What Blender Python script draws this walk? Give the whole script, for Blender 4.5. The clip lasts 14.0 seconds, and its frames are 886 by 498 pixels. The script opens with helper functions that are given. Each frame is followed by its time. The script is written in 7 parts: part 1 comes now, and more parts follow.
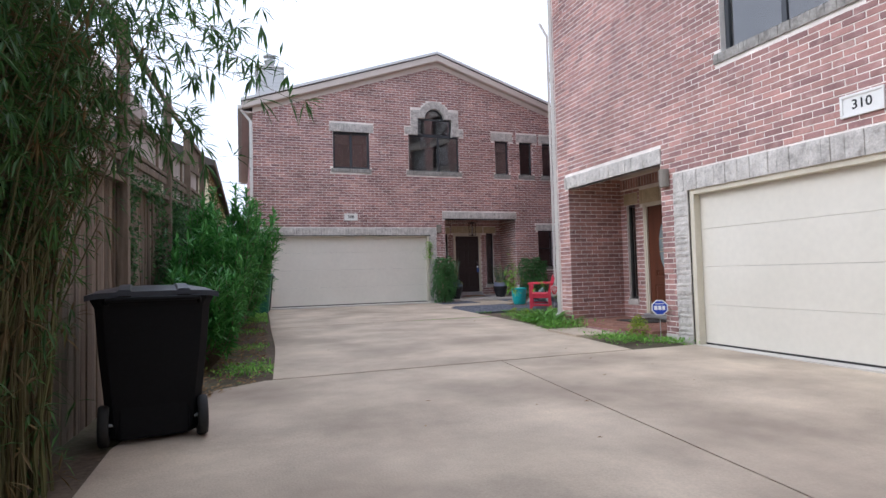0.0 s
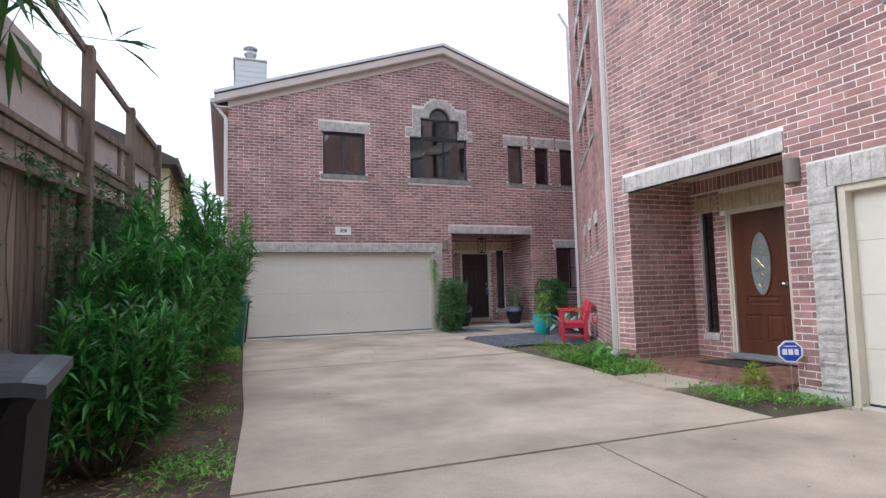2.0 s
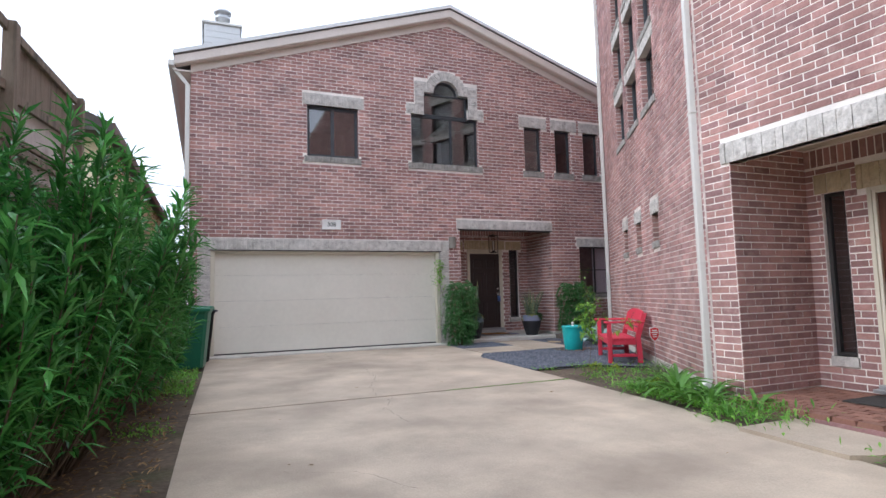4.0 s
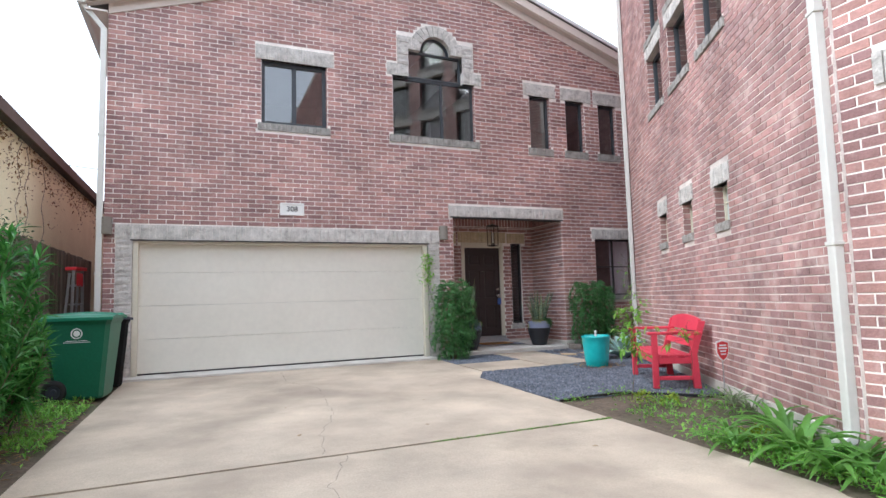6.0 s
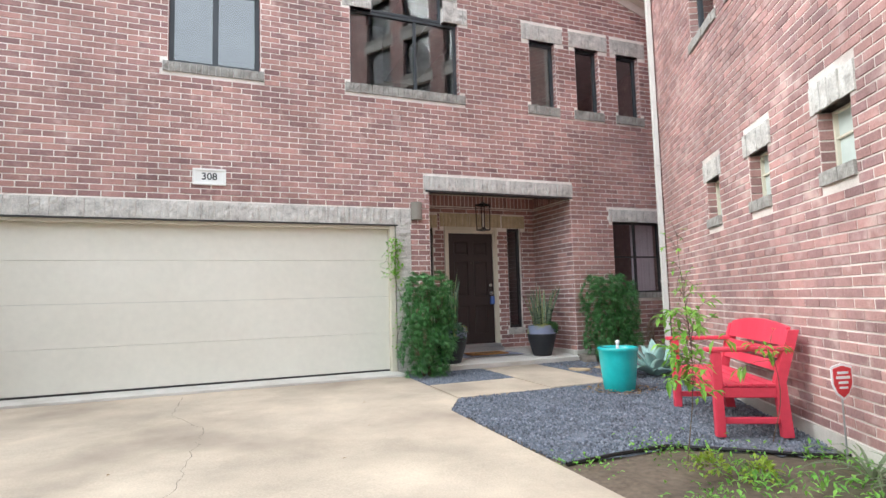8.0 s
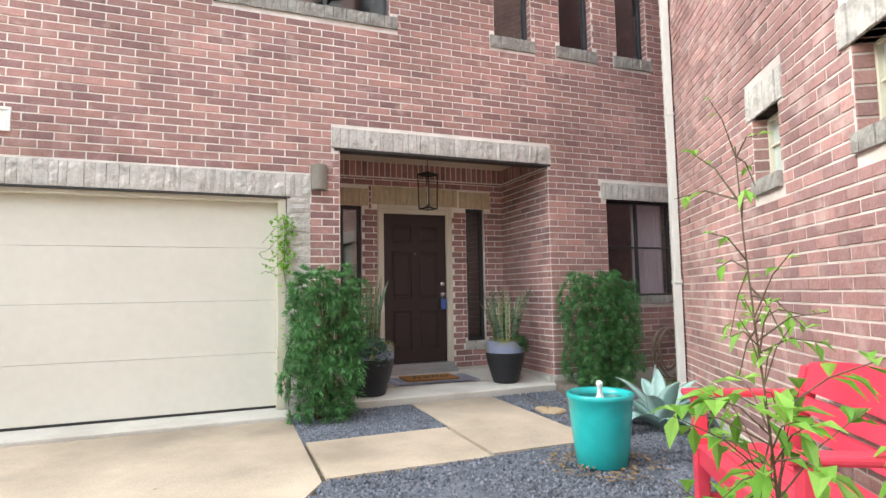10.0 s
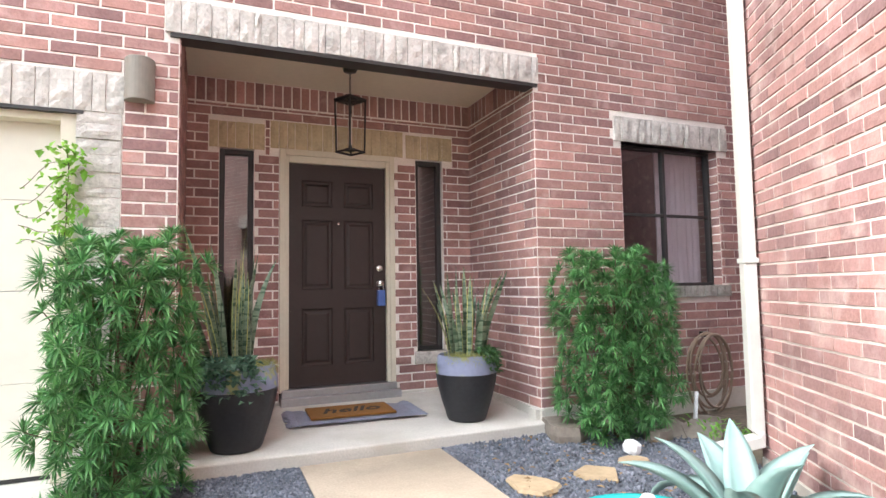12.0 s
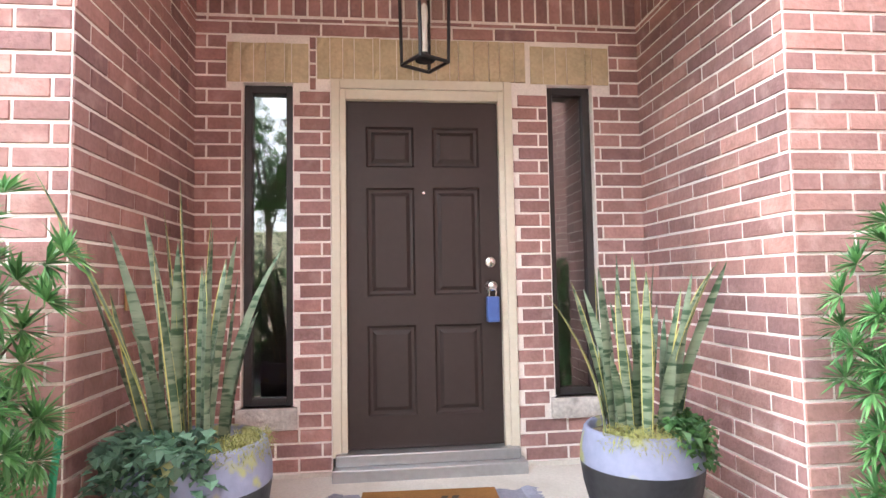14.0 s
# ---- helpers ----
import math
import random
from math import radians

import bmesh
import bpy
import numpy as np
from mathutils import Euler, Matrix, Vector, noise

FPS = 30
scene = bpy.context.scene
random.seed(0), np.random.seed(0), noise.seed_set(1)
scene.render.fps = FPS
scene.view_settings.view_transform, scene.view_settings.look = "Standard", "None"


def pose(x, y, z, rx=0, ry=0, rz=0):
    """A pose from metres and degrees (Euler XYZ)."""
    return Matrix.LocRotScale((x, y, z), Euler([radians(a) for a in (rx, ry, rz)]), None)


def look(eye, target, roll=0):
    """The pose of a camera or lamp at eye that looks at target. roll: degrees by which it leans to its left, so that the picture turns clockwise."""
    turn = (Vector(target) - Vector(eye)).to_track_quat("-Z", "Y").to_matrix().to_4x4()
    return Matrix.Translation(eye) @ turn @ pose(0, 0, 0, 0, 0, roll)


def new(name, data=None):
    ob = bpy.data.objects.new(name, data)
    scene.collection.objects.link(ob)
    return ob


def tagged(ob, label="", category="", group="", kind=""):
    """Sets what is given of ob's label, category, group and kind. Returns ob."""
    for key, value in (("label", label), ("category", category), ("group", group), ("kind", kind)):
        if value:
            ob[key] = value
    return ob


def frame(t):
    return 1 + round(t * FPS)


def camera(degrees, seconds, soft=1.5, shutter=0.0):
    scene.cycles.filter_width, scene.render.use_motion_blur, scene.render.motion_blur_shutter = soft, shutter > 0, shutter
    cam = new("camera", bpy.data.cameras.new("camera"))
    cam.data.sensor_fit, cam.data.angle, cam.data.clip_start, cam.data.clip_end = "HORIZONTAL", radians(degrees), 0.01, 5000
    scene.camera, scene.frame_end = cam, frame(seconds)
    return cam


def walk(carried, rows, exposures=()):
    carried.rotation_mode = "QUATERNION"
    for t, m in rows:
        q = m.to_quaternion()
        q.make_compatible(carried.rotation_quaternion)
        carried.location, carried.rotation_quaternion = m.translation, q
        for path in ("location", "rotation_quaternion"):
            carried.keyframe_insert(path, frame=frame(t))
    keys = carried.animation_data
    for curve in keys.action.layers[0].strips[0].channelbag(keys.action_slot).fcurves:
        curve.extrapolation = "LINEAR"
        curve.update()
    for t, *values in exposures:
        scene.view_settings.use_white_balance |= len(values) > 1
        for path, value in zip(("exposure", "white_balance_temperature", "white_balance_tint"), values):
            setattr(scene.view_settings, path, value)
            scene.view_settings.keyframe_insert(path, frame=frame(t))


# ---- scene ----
cam = camera(76.0, 14.0)
PATH = [
    (0, (1.132, 0.999, 0.874), (1.807, 2.879, 0.961), -1.5),
    (0.5, (1.174, 1.64, 0.907), (1.863, 3.514, 1.015), -1.5),
    (1, (1.256, 2.302, 0.945), (1.955, 4.172, 1.072), -1.5),
    (1.5, (1.333, 2.952, 0.97), (2.044, 4.816, 1.116), -1.4),
    (2, (1.414, 3.603, 1.002), (2.139, 5.461, 1.156), -1.5),
    (2.5, (1.512, 4.231, 1.049), (2.252, 6.082, 1.207), -1.4),
    (3, (1.615, 4.836, 1.063), (2.371, 6.68, 1.226), -1.4),
    (3.2, (1.675, 5.101, 1.067), (2.429, 6.946, 1.231), -1.4),
    (5.3, (2.394, 7.671, 1.059), (3.195, 9.496, 1.232), -1.6),
    (5.5, (2.541, 7.893, 1.053), (3.338, 9.718, 1.227), -1.5),
    (6, (2.885, 8.424, 1.07), (3.68, 10.251, 1.244), -1.6),
    (6.5, (3.242, 8.957, 1.05), (4.03, 10.787, 1.223), -1.6),
    (7, (3.619, 9.481, 1.014), (4.402, 11.313, 1.19), -1.6),
    (7.5, (4.0, 10.032, 1.017), (4.777, 11.867, 1.191), -1.7),
    (7.7, (4.156, 10.253, 1.017), (4.927, 12.09, 1.192), -1.7),
    (9.8, (6.198, 12.43, 1.11), (6.936, 14.282, 1.27), -0.9),
    (10, (6.341, 12.642, 1.121), (7.081, 14.493, 1.276), -1.0),
    (10.5, (6.723, 13.174, 1.106), (7.475, 15.022, 1.253), -0.9),
    (11, (7.108, 13.736, 1.094), (7.855, 15.585, 1.246), -0.8),
    (11.5, (7.378, 14.267, 1.094), (8.186, 16.091, 1.231), -0.8),
    (12, (7.737, 14.752, 1.068), (8.501, 16.595, 1.2), -0.9),
    (12.5, (8.055, 15.215, 1.094), (8.733, 17.092, 1.222), -1.0),
    (13, (8.331, 15.667, 1.105), (8.821, 17.602, 1.232), -1.0),
    (13.5, (8.509, 16.151, 1.088), (8.819, 18.123, 1.221), -1.0),
    (14, (8.599, 16.628, 1.117), (8.809, 18.613, 1.243), -1.0),
]
walk(cam, [(t, look(eye, target, roll)) for t, eye, target, roll in PATH],
     [(0.0, 0.35, 5960, 13), (3.0, 0.45, 5980, 12), (5.5, 0.9, 6000, 9), (7.5, 1.25, 6150, 5), (10.0, 1.5, 6550, 4), (11.5, 1.9, 6500, 7), (12.5, 2.36, 6550, 8), (13.0, 2.62, 6550, 9), (14.0, 2.9, 6550, 10)])

# ---- sky and daylight: a bright, even overcast ----
world = bpy.data.worlds.new("overcast")
scene.world = world
world.use_nodes = True
wn, wl = world.node_tree.nodes, world.node_tree.links
wn.clear()
sky = wn.new("ShaderNodeTexSky")
sky.sky_type, sky.sun_disc = "NISHITA", False
sky.sun_elevation, sky.sun_rotation = radians(31), radians(275)
sky.air_density, sky.dust_density, sky.ozone_density = 1.0, 4.0, 1.0
veil = wn.new("ShaderNodeMixRGB")
veil.inputs[0].default_value = 0.86
veil.inputs[2].default_value = (10.9, 11.6, 12.9, 1)
wback = wn.new("ShaderNodeBackground")
wback.inputs[1].default_value = 0.105
wout = wn.new("ShaderNodeOutputWorld")
wcoord, wsplit, wrise, wtone = wn.new("ShaderNodeTexCoord"), wn.new("ShaderNodeSeparateXYZ"), wn.new("ShaderNodeMapRange"), wn.new("ShaderNodeVectorMath")
wrise.inputs[1].default_value, wrise.inputs[2].default_value = 0.0, 1.0
wrise.inputs[3].default_value, wrise.inputs[4].default_value = 0.88, 1.3
wtone.operation = "SCALE"
wl.new(wcoord.outputs["Generated"], wsplit.inputs[0])
wl.new(wsplit.outputs["Z"], wrise.inputs[0])
wl.new(sky.outputs[0], veil.inputs[1])
wl.new(veil.outputs[0], wtone.inputs[0])
wl.new(wrise.outputs[0], wtone.inputs["Scale"])
wl.new(wtone.outputs[0], wback.inputs[0])
wl.new(wback.outputs[0], wout.inputs[0])
sun = new("sun", bpy.data.lights.new("sun", "SUN"))
sun.data.energy, sun.data.angle, sun.data.color = 0.9, radians(25), (1.0, 0.975, 0.95)
sun.matrix_world = look((-20, 11, 15), (5, 9, 0))

# ---- materials ----
def material(name, colour, rough=0.8, vary=0.2, grain=40.0, blotch=1.5, bump=0.25, metal=0.0, tint=None, per="", per_amount=0.0,
             spec=0.4, stretch=(1, 1, 1), stain=None, stain_scale=0.6, stain_lo=0.5, stain_hi=0.75, wash=0.0):
    """A surface with fine grain, broad blotches, optional stains and piece-by-piece variation."""
    m = bpy.data.materials.new(name)
    m.use_nodes = True
    n, l = m.node_tree.nodes, m.node_tree.links
    b = n["Principled BSDF"]
    b.inputs["Roughness"].default_value = rough
    b.inputs["Metallic"].default_value = metal
    b.inputs["Specular IOR Level"].default_value = spec
    co = n.new("ShaderNodeTexCoord")
    geo = n.new("ShaderNodeNewGeometry")
    mp = n.new("ShaderNodeMapping")
    mp.inputs["Scale"].default_value = stretch
    l.new(geo.outputs["Position"], mp.inputs[0])
    fine, broad = n.new("ShaderNodeTexNoise"), n.new("ShaderNodeTexNoise")
    fine.inputs["Scale"].default_value, broad.inputs["Scale"].default_value = grain, blotch
    fine.inputs["Detail"].default_value, broad.inputs["Detail"].default_value = 5, 4
    l.new(mp.outputs[0], fine.inputs[0])
    l.new(mp.outputs[0], broad.inputs[0])
    add = n.new("ShaderNodeMath")
    add.operation = "ADD"
    l.new(fine.outputs[0], add.inputs[0])
    l.new(broad.outputs[0], add.inputs[1])
    mr = n.new("ShaderNodeMapRange")
    mr.inputs[1].default_value, mr.inputs[2].default_value = 0.6, 1.4
    mr.inputs[3].default_value, mr.inputs[4].default_value = 1 - vary, 1 + vary
    l.new(add.outputs[0], mr.inputs[0])
    base = n.new("ShaderNodeMixRGB")
    base.inputs[1].default_value = (*colour, 1)
    base.inputs[2].default_value = (*(tint or colour), 1)
    if per:
        if per == "object":
            src = n.new("ShaderNodeObjectInfo").outputs["Random"]
        else:
            src = geo.outputs["Random Per Island"]
        l.new(src, base.inputs[0])
    else:
        l.new(broad.outputs[0], base.inputs[0])
    out = base.outputs[0]
    if per and per_amount:
        white = n.new("ShaderNodeTexWhiteNoise")
        white.noise_dimensions = "1D"
        l.new(src, white.inputs["W"])
        pm = n.new("ShaderNodeMapRange")
        pm.inputs[3].default_value, pm.inputs[4].default_value = 1 - per_amount, 1 + per_amount
        l.new(white.outputs[0], pm.inputs[0])
        mul = n.new("ShaderNodeVectorMath")
        mul.operation = "SCALE"
        l.new(out, mul.inputs[0])
        l.new(pm.outputs[0], mul.inputs["Scale"])
        out = mul.outputs[0]
    sc = n.new("ShaderNodeVectorMath")
    sc.operation = "SCALE"
    l.new(out, sc.inputs[0])
    l.new(mr.outputs[0], sc.inputs["Scale"])
    out = sc.outputs[0]
    if stain:
        st = n.new("ShaderNodeTexNoise")
        st.inputs["Scale"].default_value, st.inputs["Detail"].default_value = stain_scale, 6
        l.new(mp.outputs[0], st.inputs[0])
        sr = n.new("ShaderNodeMapRange")
        sr.inputs[1].default_value, sr.inputs[2].default_value = stain_lo, stain_hi
        l.new(st.outputs[0], sr.inputs[0])
        mix = n.new("ShaderNodeMixRGB")
        mix.inputs[2].default_value = (*stain, 1)
        l.new(sr.outputs[0], mix.inputs[0])
        l.new(out, mix.inputs[1])
        out = mix.outputs[0]
    if wash:
        wn_, wr, ws = n.new("ShaderNodeTexNoise"), n.new("ShaderNodeMapRange"), n.new("ShaderNodeVectorMath")
        wn_.inputs["Scale"].default_value, wn_.inputs["Detail"].default_value, wn_.inputs["Roughness"].default_value = 0.9, 7, 0.65
        l.new(geo.outputs["Position"], wn_.inputs[0])
        wr.inputs[1].default_value, wr.inputs[2].default_value = 0.34, 0.66
        wr.inputs[3].default_value, wr.inputs[4].default_value = 1 - wash, 1 + wash
        l.new(wn_.outputs[0], wr.inputs[0])
        ws.operation = "SCALE"
        l.new(out, ws.inputs[0])
        l.new(wr.outputs[0], ws.inputs["Scale"])
        out = ws.outputs[0]
    l.new(out, b.inputs["Base Color"])
    if bump:
        bm_ = n.new("ShaderNodeBump")
        bm_.inputs["Strength"].default_value, bm_.inputs["Distance"].default_value = bump, 0.01
        l.new(fine.outputs[0], bm_.inputs["Height"])
        l.new(bm_.outputs[0], b.inputs["Normal"])
    return m


def leaf_material(name, colour, tint, rough=0.45, through_light=0.42):
    """Leaves: colour by leaf, a little light passing through."""
    m = material(name, colour, rough, 0.25, 30, 2.0, 0.0, tint=tint, per="island", per_amount=0.3, spec=0.4)
    n, l = m.node_tree.nodes, m.node_tree.links
    b = n["Principled BSDF"]
    tr = n.new("ShaderNodeBsdfTranslucent")
    link = b.inputs["Base Color"].links[0].from_socket
    l.new(link, tr.inputs[0])
    mix = n.new("ShaderNodeMixShader")
    mix.inputs[0].default_value = through_light
    l.new(b.outputs[0], mix.inputs[1])
    l.new(tr.outputs[0], mix.inputs[2])
    l.new(mix.outputs[0], n["Material Output"].inputs[0])
    return m


def glass_material(name, colour=(0.8, 0.83, 0.84), gloss=0.2):
    """Window glass: mostly clear, with the mirror gloss of a pane."""
    m = bpy.data.materials.new(name)
    m.use_nodes = True
    n, l = m.node_tree.nodes, m.node_tree.links
    n.remove(n["Principled BSDF"])
    tr, gl, mix = n.new("ShaderNodeBsdfTransparent"), n.new("ShaderNodeBsdfGlossy"), n.new("ShaderNodeMixShader")
    lw, pw, ad = n.new("ShaderNodeLayerWeight"), n.new("ShaderNodeMath"), n.new("ShaderNodeMapRange")
    lw.inputs[0].default_value = 0.5
    pw.operation = "POWER"
    pw.inputs[1].default_value = 4.0
    ad.inputs[3].default_value, ad.inputs[4].default_value = gloss, 1.0
    l.new(lw.outputs["Facing"], pw.inputs[0])
    l.new(pw.outputs[0], ad.inputs[0])
    tr.inputs[0].default_value = (*colour, 1)
    gl.inputs["Roughness"].default_value = 0.01
    l.new(ad.outputs[0], mix.inputs[0])
    l.new(tr.outputs[0], mix.inputs[1])
    l.new(gl.outputs[0], mix.inputs[2])
    l.new(mix.outputs[0], n["Material Output"].inputs[0])
    return m


BRICK_RED, BRICK_DARK = (0.43, 0.236, 0.205), (0.265, 0.15, 0.145)
M_BRICK = material("brick_piece", BRICK_RED, 0.85, 0.22, 55, 9, 0.5, tint=BRICK_DARK, per="object", per_amount=0.16, stain=(0.54, 0.37, 0.33), stain_scale=7, stain_lo=0.56, stain_hi=0.85, wash=0.22)
M_BRICKS = material("brick_course", BRICK_RED, 0.85, 0.22, 55, 9, 0.5, tint=BRICK_DARK, per="island", per_amount=0.16, stain=(0.54, 0.37, 0.33), stain_scale=7, stain_lo=0.56, stain_hi=0.85, wash=0.22)
PALE_RED, PALE_DARK = (0.445, 0.25, 0.225), (0.295, 0.175, 0.17)
M_PALE_BRICK = material("weathered_brick_piece", PALE_RED, 0.88, 0.2, 55, 9, 0.5, tint=PALE_DARK, per="object", per_amount=0.14, stain=(0.60, 0.44, 0.40), stain_scale=5, stain_lo=0.52, stain_hi=0.8, wash=0.2)
M_PALE_BRICKS = material("weathered_brick_course", PALE_RED, 0.88, 0.2, 55, 9, 0.5, tint=PALE_DARK, per="island", per_amount=0.14, stain=(0.60, 0.44, 0.40), stain_scale=5, stain_lo=0.52, stain_hi=0.8, wash=0.2)
M_MORTAR = material("mortar", (0.81, 0.745, 0.69), 0.95, 0.16, 90, 3, 0.4, tint=(0.88, 0.83, 0.78), wash=0.14)
M_AGED_MORTAR = material("aged_mortar", (0.66, 0.585, 0.535), 0.95, 0.2, 90, 3, 0.4, tint=(0.76, 0.69, 0.635), stain=(0.46, 0.37, 0.34), stain_scale=2.5, stain_lo=0.5, stain_hi=0.75, wash=0.2)
M_STONE = material("rough_limestone", (0.49, 0.46, 0.425), 0.92, 0.3, 45, 7, 0.9, tint=(0.60, 0.57, 0.53), stain=(0.23, 0.21, 0.19), stain_scale=11, stain_lo=0.54, stain_hi=0.82)
M_STONE_SILL = material("grey_sill_stone", (0.29, 0.275, 0.25), 0.92, 0.3, 45, 7, 0.9, tint=(0.38, 0.36, 0.33), stain=(0.14, 0.13, 0.12), stain_scale=11, stain_lo=0.5, stain_hi=0.85)
# limestone again, with the porch's warm bounced light put into its colour
M_STONE_WARM = material("bounce_lit_limestone", (0.50, 0.41, 0.26), 0.92, 0.2, 45, 7, 0.6, tint=(0.58, 0.48, 0.32))
M_CONCRETE = material("driveway_concrete", (0.465, 0.385, 0.30), 0.88, 0.18, 70, 1.1, 0.35, tint=(0.57, 0.47, 0.35), stain=(0.36, 0.29, 0.222), stain_scale=0.8, stain_lo=0.45, stain_hi=0.7, wash=0.17)
M_SLAB = material("porch_concrete", (0.60, 0.565, 0.51), 0.9, 0.14, 70, 2, 0.3, stain=(0.48, 0.44, 0.38), stain_scale=2.2)
M_SOIL = material("leaf_litter_soil", (0.085, 0.063, 0.045), 1.0, 0.5, 22, 2.2, 1.0, tint=(0.16, 0.12, 0.085), stain=(0.06, 0.075, 0.03), stain_scale=1.2)
M_GRASSLAND = material("ground_earth", (0.12, 0.11, 0.07), 1.0, 0.3, 3, 0.1, 0.5, tint=(0.10, 0.13, 0.05))
M_GRAVEL = material("blue_gravel", (0.10, 0.115, 0.145), 0.85, 0.3, 60, 6, 0.6, tint=(0.21, 0.22, 0.25), per="island", per_amount=0.4)
M_GARAGE = material("garage_paint", (0.71, 0.675, 0.585), 0.5, 0.05, 12, 0.9, 0.05, tint=(0.74, 0.705, 0.625))
M_TRIM = material("cream_trim", (0.62, 0.57, 0.45), 0.6, 0.06, 30, 2, 0.1, tint=(0.68, 0.63, 0.52))
M_FASCIA = material("painted_fascia", (0.66, 0.585, 0.525), 0.7, 0.08, 20, 1.5, 0.15)
M_GUTTER = material("gutter_metal", (0.66, 0.645, 0.60), 0.45, 0.06, 20, 1.5, 0.05)
M_ROOF = material("roof_shingle", (0.10, 0.09, 0.08), 0.95, 0.3, 40, 4, 0.8)
M_SIDING = material("pale_siding", (0.70, 0.71, 0.70), 0.7, 0.05, 20, 1, 0.1)
M_DARKFRAME = material("bronze_frame", (0.035, 0.032, 0.032), 0.45, 0.15, 30, 3, 0.05)
M_GREYFRAME = material("grey_window_frame", (0.05, 0.056, 0.064), 0.45, 0.1, 30, 3, 0.05)
M_GLASS = glass_material("window_glass")
M_FROST = material("frosted_pane", (0.50, 0.56, 0.52), 0.25, 0.12, 9, 2, 0.05, tint=(0.60, 0.66, 0.62))
M_ROOM = material("dim_room", (0.22, 0.21, 0.2), 0.9, 0.2, 6, 1, 0.0)
M_STEEL = material("galvanised_metal", (0.45, 0.46, 0.47), 0.4, 0.1, 30, 3, 0.1, metal=0.8)
M_BLACKMETAL = material("black_lantern_metal", (0.02, 0.02, 0.021), 0.4, 0.2, 40, 4, 0.1, metal=0.3)
M_SOFFIT = material("porch_soffit_paint", (0.70, 0.63, 0.51), 0.8, 0.05, 20, 1, 0.08)
M_PAVER = material("red_paver", (0.24, 0.115, 0.085), 0.9, 0.2, 50, 6, 0.5, tint=(0.30, 0.155, 0.11), per="object", per_amount=0.15)

# ---- building tools ----
def link_mesh(name, bm, mat, parent=None, label="", smooth=False):
    me = bpy.data.meshes.new(name)
    bmesh.ops.recalc_face_normals(bm, faces=bm.faces)
    bm.to_mesh(me)
    bm.free()
    me.materials.append(mat)
    if smooth:
        for p in me.polygons:
            p.use_smooth = True
    ob = new(name, me)
    if parent:
        ob.parent = parent
    if label:
        tagged(ob, label)
    return ob


def part(name, bm, mat, parent, label="", smooth=False):
    """One bmesh as one mesh object under a thing or a part."""
    return link_mesh(name, bm, mat, parent, label, smooth)


def thing(name, at=(0, 0, 0), turn=0.0, label="", category="", group="", kind=""):
    """An Empty at the thing's base, which carries its parts."""
    ob = new(name)
    ob.empty_display_size = 0.1
    ob.matrix_world = pose(*at, 0, 0, turn)
    return tagged(ob, label, category, group, kind)


def box(bm, lo, hi, bevel=0.0, m=None):
    """A box from corner to corner, its edges rounded."""
    c = [(a + b) / 2 for a, b in zip(lo, hi)]
    s = [abs(b - a) for a, b in zip(lo, hi)]
    mat = Matrix.Translation(c) @ Matrix.Diagonal((*s, 1))
    r = bmesh.ops.create_cube(bm, size=1, matrix=(m @ mat) if m else mat)
    if bevel:
        edges = list({e for v in r["verts"] for e in v.link_edges})
        bmesh.ops.bevel(bm, geom=edges, offset=bevel, segments=2, affect="EDGES", profile=0.5)
    return r


def boxes(*spec, bevel=0.0):
    bm = bmesh.new()
    for lo, hi in spec:
        box(bm, lo, hi, bevel)
    return bm


def lathe(profile, steps=32, bm=None, m=None):
    """A turned shape from (radius, height) pairs."""
    bm = bm or bmesh.new()
    rings = []
    for r, z in profile:
        ring = []
        for i in range(steps):
            a = 2 * math.pi * i / steps
            p = Vector((r * math.cos(a), r * math.sin(a), z))
            ring.append(bm.verts.new(m @ p if m else p))
        rings.append(ring)
    for a, b in zip(rings, rings[1:]):
        for i in range(steps):
            j = (i + 1) % steps
            bm.faces.new((a[i], a[j], b[j], b[i]))
    return bm


def tube(points, radius, steps=8, bm=None, taper=None):
    """A round bar along points."""
    bm = bm or bmesh.new()
    pts = [Vector(p) for p in points]
    rings = []
    for i, p in enumerate(pts):
        d = (pts[min(i + 1, len(pts) - 1)] - pts[max(i - 1, 0)]).normalized()
        side = d.cross(Vector((0, 0, 1)))
        side = side.normalized() if side.length > 1e-3 else Vector((1, 0, 0))
        up = side.cross(d).normalized()
        r = radius if taper is None else radius + (taper - radius) * i / (len(pts) - 1)
        rings.append([bm.verts.new(p + (side * math.cos(2 * math.pi * k / steps) + up * math.sin(2 * math.pi * k / steps)) * r) for k in range(steps)])
    for a, b in zip(rings, rings[1:]):
        for k in range(steps):
            j = (k + 1) % steps
            bm.faces.new((a[k], a[j], b[j], b[k]))
    bm.faces.new(rings[0][::-1])
    bm.faces.new(rings[-1])
    return bm


class Plane:
    """A wall's face: u runs along it, v up, w out of it."""
    def __init__(self, x, y, dx, dy):
        s = math.hypot(dx, dy)
        self.o, self.u = Vector((x, y, 0)), Vector((dx / s, dy / s, 0))
        self.w = Vector((dy / s, -dx / s, 0))
        self.m = Matrix((( self.u.x, 0, self.w.x, x), (self.u.y, 0, self.w.y, y), (0, 1, 0, 0), (0, 0, 0, 1)))

    def at(self, u, v, w=0.0):
        return self.o + self.u * u + Vector((0, 0, v)) + self.w * w


def plane_box(bm, pl, u0, u1, v0, v1, w0, w1, bevel=0.0):
    return box(bm, (u0, v0, w0), (u1, v1, w1), bevel, pl.m)


